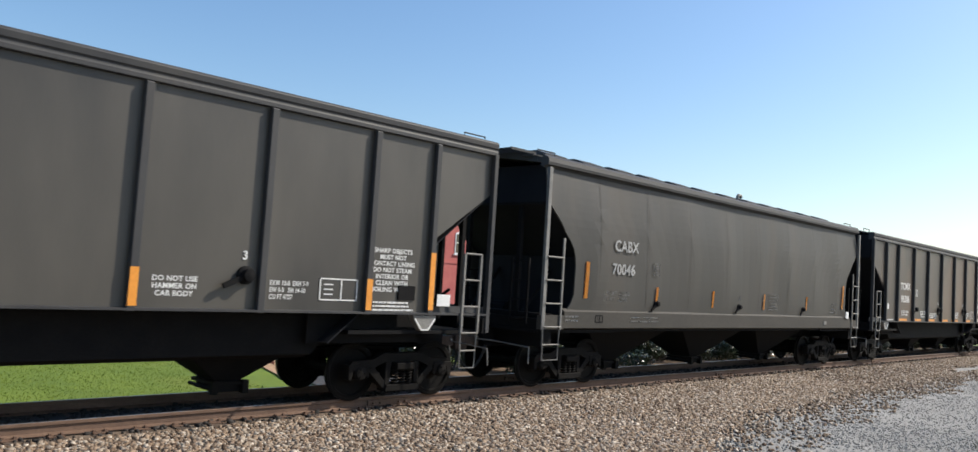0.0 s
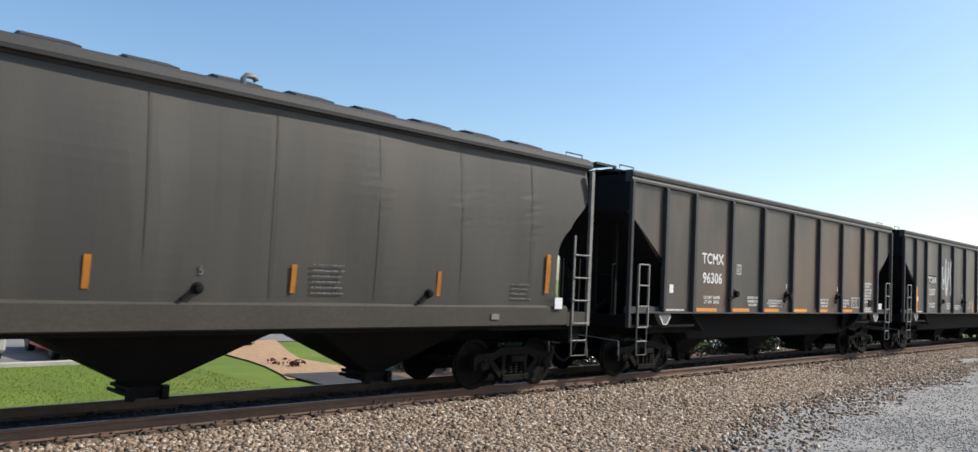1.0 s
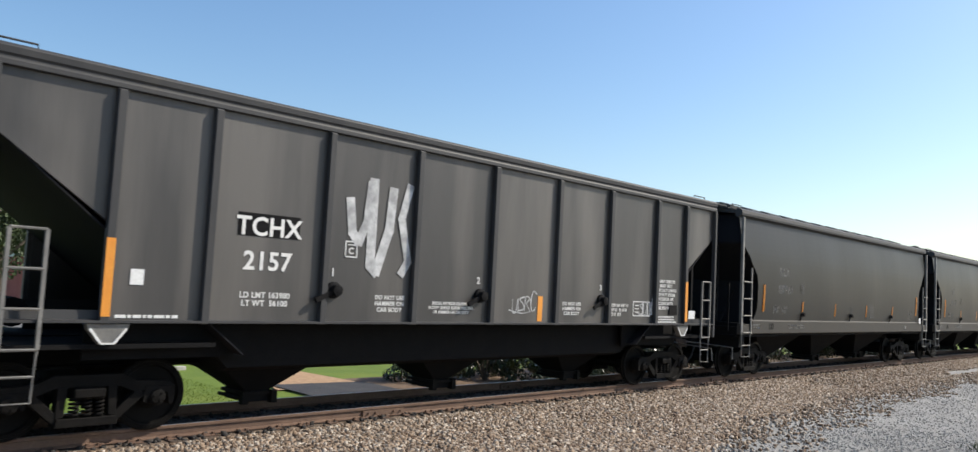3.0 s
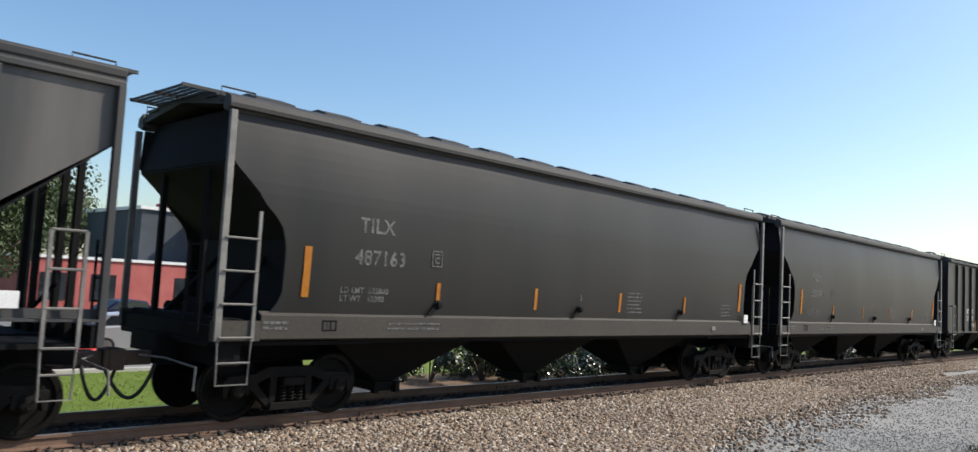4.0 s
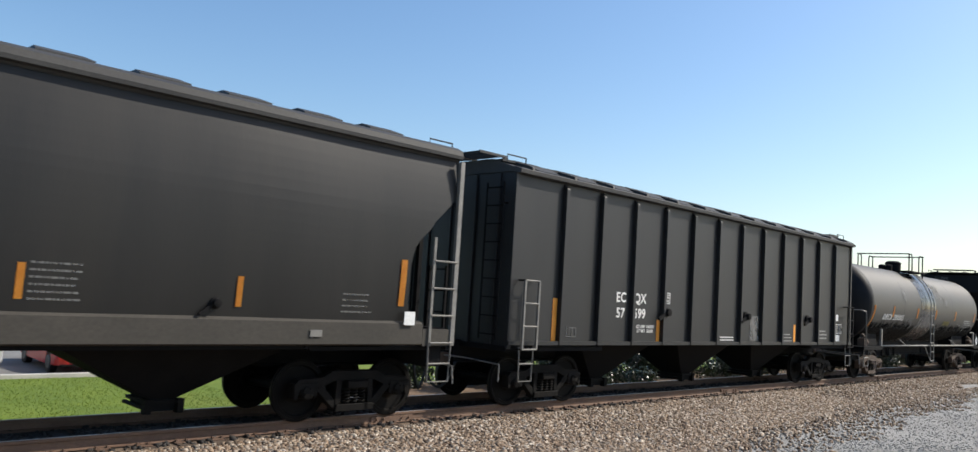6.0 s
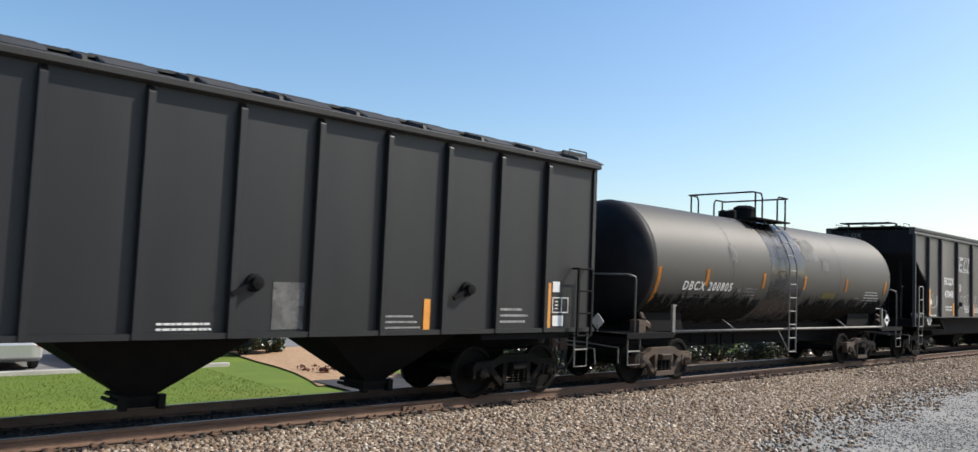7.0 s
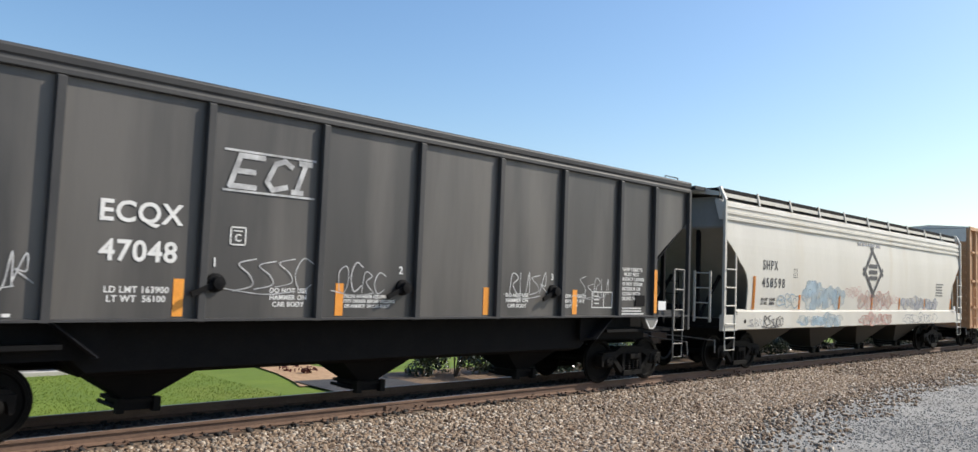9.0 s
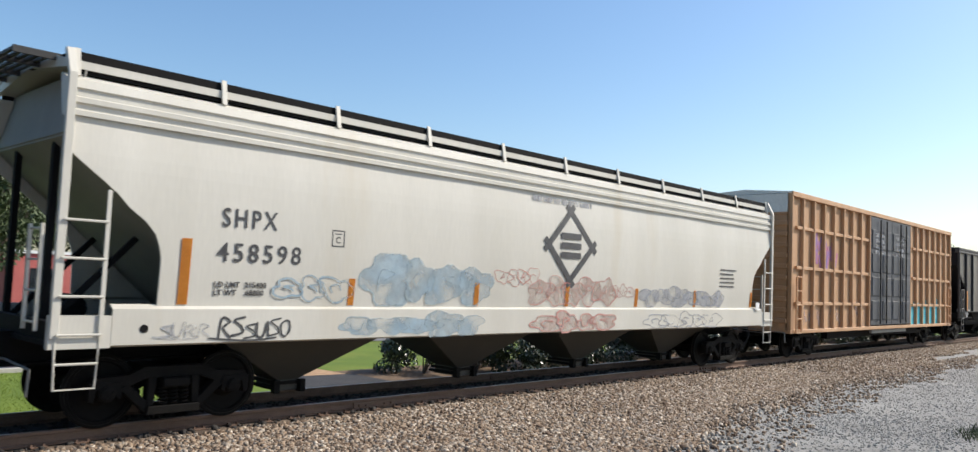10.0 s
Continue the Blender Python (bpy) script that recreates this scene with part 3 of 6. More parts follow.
def roof_walk(car, half, z, y, material, z_end=None):
    """Running board along the roof with end platforms and grab loops."""
    for s in (-1, 1):
        bm = bmesh.new()
        box(bm, -half, half, s * y - 0.15, s * y + 0.18, z, z + 0.04)
        part("running_board", bm, material, car, "steel roof walkway")
    for d in (-1, 1):
        bm = bmesh.new()
        zz = z_end or z
        for k in range(7):
            xx = d * (half + 0.36 - 0.1 * k)
            box(bm, xx - 0.018, xx + 0.018, -y + 0.1, y - 0.1, zz + 0.05, zz + 0.08)
        for yy in (-y + 0.1, 0, y - 0.1):
            box(bm, *sorted((d * (half + 0.40), d * (half - 0.35))), yy - 0.02, yy + 0.02, zz + 0.035, zz + 0.085)
        for yy in (-y + 0.1, y - 0.1):
            box(bm, d * (half - 0.3) - 0.03, d * (half - 0.3) + 0.03, yy - 0.03, yy + 0.03, z - 0.1, zz + 0.05)
        part("end_platform", bm, material, car)
        for s in (-1, 1):
            bm = bmesh.new()
            x0, x1 = d * (half - 0.55), d * (half - 0.02)
            tube(bm, [(x0, s * (y + 0.25), z), (x0, s * (y + 0.25), z + 0.12), (x1, s * (y + 0.25), z + 0.12), (x1, s * (y + 0.25), z - 0.1)], 0.014, 6)
            part("roof_handhold", bm, material, car)


def new_car(name, label, left, length):
    car = new(name)
    car.empty_display_size = 0.5
    CARS.append((car, left + length / 2))
    return tagged(car, label, "rail car", "cars of the freight train")


def jack_pad(car, x, y, z, material):
    bm = bmesh.new()
    loft(bm, [[(x - 0.26, yy, z), (x + 0.26, yy, z), (x + 0.24, yy, z - 0.07), (x + 0.09, yy, z - 0.26), (x - 0.09, yy, z - 0.26), (x - 0.24, yy, z - 0.07)] for yy in (y, y + 0.12)])
    p = part("jacking_pad", bm, material, car, "triangular jacking pad edged in white", bevel=0.006)
    bm = bmesh.new()
    for d in (-1, 1):
        beam(bm, (x + d * 0.22, y - 0.006, z - 0.06), (x + d * 0.08, y - 0.006, z - 0.24), 0.012, 0.03)
    beam(bm, (x - 0.08, y - 0.006, z - 0.245), (x + 0.08, y - 0.006, z - 0.245), 0.012, 0.02)
    part("painted_edge", bm, M_LETTER, p)


def gate_lock(car, x, z, y, material=None, k=1.0):
    """The round capstan with its bar on the side sheet."""
    bm = bmesh.new()
    lathe_y(bm, (x, y - 0.02, z), [(0.03, 0.13 * k), (-0.03 * k, 0.13 * k), (-0.05 * k, 0.09 * k), (-0.14 * k, 0.085 * k), (-0.15 * k, 0.02)], 14)
    beam(bm, (x - 0.05, y - 0.09 * k, z - 0.02), (x - 0.36 * k, y - 0.10 * k, z - 0.16), 0.05 * k, 0.07 * k)
    part("gate_lock", bm, material or M_UNDER, car, "black gate capstan with a bar")


RIBS = (1.45, 2.75, 4.62, 6.42, 8.30, 10.18, 11.98, 13.85, 15.15)


def dished(bm, o, y, s, seed, n=8):
    """A side sheet with a slightly uneven face: a smooth grid in front of a flat back."""
    rnd = random.Random(seed + 7)
    f1, f2 = rnd.uniform(0, 6), rnd.uniform(0, 6)
    (x0, z0), (x1, z1), (x2, z2), (x3, z3) = o
    grid = []
    for j in range(n + 1):
        v = j / n
        row = []
        for i in range(n + 1):
            u = i / n
            x = (x0 * (1 - u) + x1 * u) * (1 - v) + (x3 * (1 - u) + x2 * u) * v
            z = (z0 * (1 - u) + z1 * u) * (1 - v) + (z3 * (1 - u) + z2 * u) * v
            w = 16 * u * (1 - u) * v * (1 - v)
            row.append(bm.verts.new((x, y - s * w * (0.005 + 0.003 * math.sin(f1 + 4 * v + 2 * u) + 0.002 * math.sin(f2 + 9 * v)), z)))
        grid.append(row)
    for p, q in zip(grid, grid[1:]):
        for i in range(n):
            bm.faces.new((p[i], p[i + 1], q[i + 1], q[i]))
    prism_y(bm, o, y - s * 0.032, y - s * 0.055)


def ribbed_hopper(left, label, paint, marks, rib_paint=None, n=16.6):
    """Covered hopper with outside ribs; sloped open ends."""
    car = new_car("covered_hopper", label, left, n)
    h = n / 2
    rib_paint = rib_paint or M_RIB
    xs = [0.0, *RIBS, n]
    for s in (-1, 1):
        yo, yi = s * 1.60, s * 1.505
        for i in range(len(xs) - 1):
            a, b = xs[i] - h, xs[i + 1] - h
            bm = bmesh.new()
            if i == 0:
                o = [(a + 0.02, 3.72), (b, 2.70), (b, 4.40), (a + 0.02, 4.40)]
            elif i == len(xs) - 2:
                o = [(a, 2.70), (b - 0.02, 3.72), (b - 0.02, 4.40), (a, 4.40)]
            else:
                o = [(a, 1.48), (b, 1.48), (b, 4.40), (a, 4.40)]
            dished(bm, o, yi, s, i)
            part("side_sheet", bm, paint, car, smooth=True)
        for x in RIBS:
            bm = bmesh.new()
            prism_x(bm, [(yi, 1.46), (yo, 1.46), (yo, 4.38), (yi, 4.42)], x - h - 0.055, x - h + 0.055)
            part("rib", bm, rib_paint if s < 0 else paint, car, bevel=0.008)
        for d in (-1, 1):
            bm = bmesh.new()
            x = d * (h - 0.05)
            box(bm, x - 0.045, x + 0.045, min(yi, yo), max(yi, yo), 1.16, 4.42)
            part("corner_post", bm, rib_paint, car, bevel=0.006)
        bm = bmesh.new()
        prism_x(bm, [(s * 1.575, 4.40), (s * 1.575, 4.47), (s * 1.56, 4.48), (s * 1.56, 4.52), (s * 1.58, 4.53), (s * 1.59, 4.62), (s * 1.55, 4.66), (s * 1.38, 4.66), (s * 1.38, 4.39)], -h, h)
        part("top_plate", bm, rib_paint, car, bevel=0.01)
        bm = bmesh.new()
        prism_x(bm, [(s * 1.45, 1.47), (s * 1.60, 1.47), (s * 1.60, 1.50), (s * 1.48, 1.51), (s * 1.47, 1.62), (s * 1.45, 1.62)], -h + 0.02, h - 0.02)
        part("side_sill", bm, rib_paint, car)
    bm = bmesh.new()
    prism_x(bm, [(-1.38, 4.655), (-0.75, 4.70), (0.75, 4.70), (1.38, 4.655), (1.38, 4.62), (0.75, 4.67), (-0.75, 4.67), (-1.38, 4.62)], -h + 0.01, h - 0.01)
    part("roof", bm, M_ROOF, car)
    hatches(car, h, 8, 4.68, M_ROOF, (1.0, 0.42, 0.05))
    roof_walk(car, h, 4.67, 0.95, M_RIB, 4.74)
    # end sheets, slope sheets and the belly
    for d in (-1, 1):
        bm = bmesh.new()
        e = d * (h - 0.03)
        quad(bm, [(e, -1.49, 3.72), (e, 1.49, 3.72), (e, 1.49, 4.56), (e, -1.49, 4.56)])
        quad(bm, [(e, -1.49, 3.72), (e, 1.49, 3.72), (d * (h - 3.4), 1.49, 1.02), (d * (h - 3.4), -1.49, 1.02)])
        bmesh.ops.remove_doubles(bm, verts=bm.verts[:], dist=0.001)
        bmesh.ops.solidify(bm, geom=bm.faces[:], thickness=0.02)
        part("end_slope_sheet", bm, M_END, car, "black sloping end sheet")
        bm = bmesh.new()
        for y in (-1.0, -0.45, 0.45, 1.0):
            box(bm, d * (h - 0.25) - 0.04, d * (h - 0.25) + 0.04, y - 0.05, y + 0.05, 1.18, 3.55)
        box(bm, min(d * h, d * (h - 3.0)), max(d * h, d * (h - 3.0)), -1.46, 1.46, 1.14, 1.20)
        box(bm, d * (h - 0.10) - 0.06, d * (h - 0.10) + 0.06, -1.58, 1.58, 1.16, 1.42)
        part("end_frame", bm, M_UNDER, car, "black end posts and deck")
        bm = bmesh.new()
        x = d * (h - 0.9)
        lathe_y(bm, (x, 0.55, 1.5), [(-0.45, 0.05), (-0.45, 0.2), (0.25, 0.2), (0.25, 0.05)], 12)
        tube(bm, [(x, 0.1, 1.5), (x + d * 0.4, -0.4, 1.55), (x + d * 0.5, -0.9, 1.9)], 0.03, 6)
        part("brake_cylinder", bm, M_UNDER, car)
        x = d * (h - 0.52)
        ladder(car, x - 0.2, x + 0.2, 1.16, 2.56, 4, -1.62, M_GALV)
        stirrup(car, x - 0.2, x + 0.2, 0.55, 1.15, -1.60, M_GALV)
        bm = bmesh.new()
        tube(bm, [(d * (h + 0.02), -1.2, 1.4), (d * (h + 0.12), -1.2, 1.42), (d * (h + 0.12), -1.2, 2.52), (d * (h + 0.02), -1.2, 2.55)], 0.018, 6)
        for z in (1.7, 2.0, 2.3):
            tube(bm, [(d * (h + 0.12), -1.2, z), (d * (h + 0.12), -0.75, z)], 0.014, 6)
        tube(bm, [(d * (h + 0.12), -0.75, 1.5), (d * (h + 0.12), -0.75, 2.5)], 0.018, 6)
        # black here paints the end's shade onto the ladder
        part("end_ladder", bm, M_UNDER, car)
        for yy in (-1.2, 1.2):
            bm = bmesh.new()
            box(bm, *sorted((d * (h - 3.6), d * (h - 1.35))), yy - 0.02, yy + 0.02, 0.98, 1.468)
            part("bolster_web", bm, M_UNDER, car, "black web plate over the truck")
        jack_pad(car, d * 6.78, -1.56, 1.46, M_GALV)
    bm = bmesh.new()
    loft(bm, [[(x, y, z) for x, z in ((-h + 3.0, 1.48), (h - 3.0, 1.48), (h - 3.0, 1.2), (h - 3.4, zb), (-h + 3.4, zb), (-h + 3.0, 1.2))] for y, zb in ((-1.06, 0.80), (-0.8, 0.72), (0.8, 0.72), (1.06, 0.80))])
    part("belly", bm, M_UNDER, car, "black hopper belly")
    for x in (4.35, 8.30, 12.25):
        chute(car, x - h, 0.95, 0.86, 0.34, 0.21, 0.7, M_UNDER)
    for x in (4.82, 8.02, 11.74):
        gate_lock(car, x - h, 1.98, -1.505)
    running_gear(car, h, 13.55)
    marks(car, h)
    return car


def side_stripes(car, xs, z0, z1, y, w=0.13, curve_y=None):
    for x in xs:
        bm = bmesh.new()
        if curve_y:
            zs = [z0 + (z1 - z0) * k / 6 for k in range(7)]
            vs = [[bm.verts.new((xx, curve_y(z) - 0.005, z)) for xx in (x - w / 2, x + w / 2)] for z in zs]
            for a, b in zip(vs, vs[1:]):
                bm.faces.new((a[0], a[1], b[1], b[0]))
            bmesh.ops.solidify(bm, geom=bm.faces[:], thickness=0.003)
        else:
            box(bm, x - w / 2, x + w / 2, y - 0.004, y, z0, z1)
        part("reflective_stripe", bm, M_ORANGE, car, "orange reflective stripe")


def frame_mark(car, x, z, w, h, y, material, split=True):
    bm = bmesh.new()
    t = 0.02
    for a, b, c, d in ((x, x + w, z, z + t), (x, x + w, z + h - t, z + h), (x, x + t, z, z + h), (x + w - t, x + w, z, z + h)):
        box(bm, a, b, y - 0.005, y, c, d)
    if split:
        box(bm, x + w * 0.55, x + w * 0.55 + t, y - 0.005, y, z, z + h)
        for k in range(3):
            box(bm, x + 0.08, x + w * 0.35, y - 0.005, y, z + h * (0.25 + 0.22 * k), z + h * (0.25 + 0.22 * k) + 0.02)
    else:
        box(bm, x + w * 0.22, x + w * 0.78, y - 0.005, y, z + h * 0.74, z + h * 0.80)
        lettering("C", h * 0.55, x + w * 0.5, z + h * 0.22, y - 0.002, material, car, "plate class letter", "CENTER")
    part("stencil_frame", bm, material, car, "white stencilled data frame")


YS = -1.478       # near face of the side sheets, behind the lettering


def warning(car, x, z, y, size=0.105):
    lettering("SHARP OBJECTS\nMUST NOT\nCONTACT LINING\nDO NOT STEAM\nINTERIOR OR\nCLEAN WITH\nBOILING WATER", size, x, z, y, M_LETTER, car, "white stencilled warning", "CENTER")


def hopper_marks(name="", number="", stripes="side", logo=None, box_name=False):
    def marks(car, h):
        y = YS - 0.03
        cx = {"TCMX": 3.74, "TCHX": 3.67}.get(name, 3.80) - h
        if name:
            if box_name:
                bm = bmesh.new()
                box(bm, cx - 0.5, cx + 0.5, y - 0.001, y + 0.02, 2.70, 3.03)
                part("name_panel", bm, M_UNDER, car, "black painted panel")
            lettering(name, 0.37, cx, 2.72, y - 0.004, M_LETTER, car, "white reporting mark", "CENTER")
            lettering(number, 0.37, cx, 2.23, y - 0.004, M_LETTER, car, "white car number", "CENTER")
            lettering(name + "\n" + number, 0.22, -h + 0.005, 4.30, 0.9, M_FAINT, car, "faded end lettering", "LEFT", 1.0, 0, -90)
            bm = bmesh.new()
            for k in range(6):
                box(bm, -h + 0.008, -h + 0.014, 0.35, 0.75, 4.0 - 0.11 * k, 4.05 - 0.11 * k)
            tagged(part("lettering", bm, M_FAINT, car, "small faded end stencils"), kind="stuff")
            lettering({"TCMX": "LD LMT 164000\nLT WT  56000"}.get(name, "LD LMT 163900\nLT WT  56100"), 0.115, cx, 1.83, y, M_LETTER, car, "white stencilled weights", "CENTER")
            frame_mark(car, 5.0 - h, 2.50, 0.24, 0.26, y, M_LETTER, False)
        for k, x in enumerate((4.80, 7.98, 11.72)):
            lettering(str(k + 1), 0.17, x - h, 2.20, y - 0.006, M_LETTER, car, "white numeral", "CENTER")
        lettering("EXW 10-8  EXH 7-9\nEW 9-3   EH 14-10\nCU FT 4727", 0.10, 12.14 - h, 1.86, y, M_LETTER, car, "white stencilled dimensions", squeeze=0.72)
        frame_mark(car, 12.98 - h, 1.66, 0.70, 0.34, y, M_LETTER)
        warning(car, 14.36 - h, 2.46, y)
        bars(3, 14.0 - h, 1.64, y, 0.9, 0.06, 0.03, M_LETTER, car, seed=4)
        for x in (5.95, 10.75):
            lettering("DO NOT USE\nHAMMER ON\nCAR BODY", 0.098, x - h, 1.86, y, M_LETTER, car, "white stencilled warning", "CENTER")
        lettering("SPECIAL INTERIOR EQUIPMENT\nNOTIFY OWNER BEFORE WELDING\nOR HAMMER ON CAR BODY", 0.075, 7.35 - h, 1.80, y, M_LETTER, car, "white stencilled warning", "CENTER", 0.85)
        bars(1, 1.6 - h, 1.53, y, 1.0, 0.07, 0.04, M_LETTER, car, seed=8)
        flat_box("placard", M_TRIM, car, 15.32 - h, 15.62 - h, 1.62, 1.82, -1.56, "white paper placard", 0.01)
        flat_box("placard", M_TRIM, car, 1.75 - h, 1.92 - h, 1.95, 2.15, y, "white paper notice")
        flat_box("notice_board", M_UNDER, car, 14.5 - h, 14.85 - h, 1.70, 1.94, -1.47, "small black board", 0.06)
        if stripes == "side":
            side_stripes(car, (1.45 - h, 15.15 - h), 1.55, 2.52, -1.602, 0.11)
            side_stripes(car, (4.33 - h, 6.82 - h, 9.94 - h, 12.43 - h) if name == "ECQX" else (9.74 - h,) if name else (), 1.53, 2.02, y, 0.14)
            if not name:
                side_stripes(car, (6.42 - h, 10.18 - h, 13.85 - h), 1.53, 2.02, -1.602, 0.11)
        else:
            for x in (3.0, 4.75, 6.55, 8.45, 10.0, 12.05):
                flat_box("reflective_stripe", M_ORANGE, car, x - h, x + 1.0 - h, 1.515, 1.60, y, "orange reflective stripe")
        if logo:
            logo(car, h, y)
    return marks


def logo_letters(car, h, y):
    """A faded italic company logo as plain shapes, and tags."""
    bm = bmesh.new()
    for z in (3.24, 3.80):
        box(bm, 4.85 - h, 6.3 - h, y - 0.006, y, z, z + 0.03)
    for x0, strokes in ((4.95, ((0, 0, 0.14, 0.6), (0.14, 0.6, 0.5, 0.6), (0.07, 0.3, 0.36, 0.3), (0, 0, 0.38, 0))), (5.48, ((0.42, 0.5, 0.3, 0.6), (0.3, 0.6, 0.16, 0.52), (0.16, 0.52, 0.03, 0.15), (0.03, 0.15, 0.12, 0.0), (0.12, 0, 0.34, 0.08))), (5.98, ((0, 0, 0.15, 0.6), (-0.06, 0, 0.1, 0), (0.05, 0.6, 0.24, 0.6)))):
        for a, b, c, d in strokes:
            stroke(bm, [(x0 + a - h, 3.32 + 0.72 * b), (x0 + c - h, 3.32 + 0.72 * d)], 0.075, y)
    part("painted_logo", bm, M_TAG, car, "faded white company logo")
    for k, (x, w) in enumerate(((1.7, 0.9), (5.05, 1.25), (6.75, 0.9), (10.5, 1.1), (12.5, 1.0))):
        scribble(x - h, 1.86, w, 0.5, 0.018, y, M_TAG, car, 40 + k, 4)


def drip_logo(car, h, y):
    bm = bmesh.new()
    stroke(bm, [(5.05 - h, 3.4), (5.12 - h, 2.9), (5.25 - h, 2.75), (5.4 - h, 3.1), (5.45 - h, 3.7)], 0.16, y)
    stroke(bm, [(5.5 - h, 3.75), (5.5 - h, 2.4), (5.62 - h, 2.3), (5.85 - h, 3.0), (5.9 - h, 3.65)], 0.18, y)
    stroke(bm, [(6.25 - h, 3.75), (6.1 - h, 3.2), (6.2 - h, 2.8), (6.28 - h, 2.5), (6.15 - h, 2.3)], 0.15, y)
    part("graffiti", bm, M_TAG, car, "dripping white sprayed tag")
    for k, x in enumerate((8.9, 13.2)):
        scribble(x - h, 1.7, 0.7, 0.4, 0.025, y, M_TAG, car, 60 + k, 4)


def bulge(z):
    """Side of the curve-sided hoppers, near face."""
    t = (z - 2.75) / 1.65
    return -1.59 + 0.11 * t * t + (0.03 * max(0, z - 3.4))


def end_inset(z, long=1.0):
    if long > 1:
        return max(0.09, end_inset(min(4.42, z + 0.30)) * long - 0.02)
    return float(np.interp(z, (1.6, 1.72, 1.9, 2.6, 2.92, 3.2, 3.33, 3.77), (0.86, 0.97, 1.05, 1.05, 0.95, 0.64, 0.56, 0.09)))


def curved_hopper(left, label, paint, marks, n=16.55, trim=None, chutes=(4.05, 8.05, 12.1), tc=13.3, rail=False, seams=0, top=4.42, post_paint=None, ladder_paint=None, roof_paint=None):
    """Covered hopper with smooth bowed sides over a deep side sill."""
    car = new_car("covered_hopper", label, left, n)
    h = n / 2
    trim = trim or M_DUST
    post_paint = post_paint or M_GALV
    roof_paint = roof_paint or M_ROOF
    sb = 1.10 if rail else 1.22
    for s in (-1, 1):
        bm = bmesh.new()
        zs = [1.60 + (top - 1.60) * k / 18 for k in range(19)]
        cols = 40
        grid = []
        for z in zs:
            a = end_inset(z, 1.25 if rail else 1.0)
            row = []
            for i in range(cols + 1):
                x = -h + a + (n - 2 * a) * i / cols
                y = bulge(z)
                if seams:
                    u = (x + h) / n * seams
                    y += 0.034 * abs(math.sin(math.pi * u)) * math.sin((z - 1.6) / (top - 1.6) * math.pi) + 0.012 * math.sin(u * 2.3 + z)
                else:
                    y += 0.006 * math.sin(x * 1.7 + z * 0.8)
                row.append(bm.verts.new((x, -s * y if s > 0 else y, z)))
            grid.append(row)
        for a, b in zip(grid, grid[1:]):
            for i in range(cols):
                bm.faces.new((a[i], a[i + 1], b[i + 1], b[i]))
        bmesh.ops.recalc_face_normals(bm, faces=bm.faces)
        bmesh.ops.solidify(bm, geom=bm.faces[:], thickness=0.03)
        part("side_sheet", bm, paint, car, "smooth bowed side sheet", smooth=False)
        if seams and s < 0:
            for k in range(1, seams):
                bm = bmesh.new()
                x = -h + n * k / seams
                stroke(bm, [(x, 1.7 + 0.3 * j) for j in range(10)], 0.014, 0, lambda z: bulge(z) - 0.002)
                part("weld_seam", bm, M_DUST, car)
        bm = bmesh.new()
        prism_x(bm, [(s * 1.50, 1.64), (s * 1.60, 1.58), (s * 1.60, sb + 0.03), (s * 1.50, sb), (s * 1.50, sb + 0.05), (s * 1.57, sb + 0.06), (s * 1.57, 1.56), (s * 1.50, 1.60)], -h + 0.72, h - 0.72)
        for d in (-1, 1):
            prism_x(bm, [(s * 1.50, 1.50), (s * 1.60, 1.50), (s * 1.60, sb), (s * 1.50, sb)], min(d * h, d * (h - 0.715)), max(d * h, d * (h - 0.715)))
        part("side_sill", bm, trim, car, "deep dusty side sill")
        bm = bmesh.new()
        ye = -bulge(top)
        if rail:
            prof = [(ye - 0.02, 3.92), (ye + 0.13, 3.92), (ye + 0.13, 3.98), (ye + 0.09, 4.0), (ye + 0.09, 4.06), (ye + 0.13, 4.08), (ye + 0.13, 4.14), (ye + 0.09, 4.16), (ye + 0.09, 4.24), (ye + 0.12, 4.26), (ye + 0.10, 4.36), (ye - 0.12, 4.46), (ye - 0.14, 4.40)]
        else:
            prof = [(ye - 0.02, top), (ye + 0.02, top + 0.04), (ye + 0.11, top + 0.055), (ye + 0.12, top + 0.11), (ye + 0.10, top + 0.20), (ye - 0.05, top + 0.27), (ye - 0.1, top + 0.05)]
        prism_x(bm, [(s * a, b) for a, b in prof], -h + 0.02, h - 0.02)
        part("eave_rail", bm, paint if rail else roof_paint, car)
        for d in (-1, 1):
            bm = bmesh.new()
            x = d * (h - 0.06)
            box(bm, x - 0.05, x + 0.05, min(s * 1.55, s * 1.62), max(s * 1.55, s * 1.62), 1.22, 4.42)
            if rail:
                loft(bm, [[(x - 0.05, s * 1.55, 4.42), (x + 0.05, s * 1.55, 4.42), (x + 0.05, s * 1.62, 4.42), (x - 0.05, s * 1.62, 4.42)], [(x - 0.05, s * 1.38, 4.74), (x + 0.05, s * 1.38, 4.74), (x + 0.05, s * 1.45, 4.76), (x - 0.05, s * 1.45, 4.76)]])
            part("corner_post", bm, post_paint, car, bevel=0.006)
    bm = bmesh.new()
    prism_x(bm, [(-1.42, top + 0.2), (-0.9, top + 0.33), (0, top + 0.38), (0.9, top + 0.33), (1.42, top + 0.2), (1.42, top + 0.1), (0, top + 0.29), (-1.42, top + 0.1)], -h + 0.04, h - 0.04)
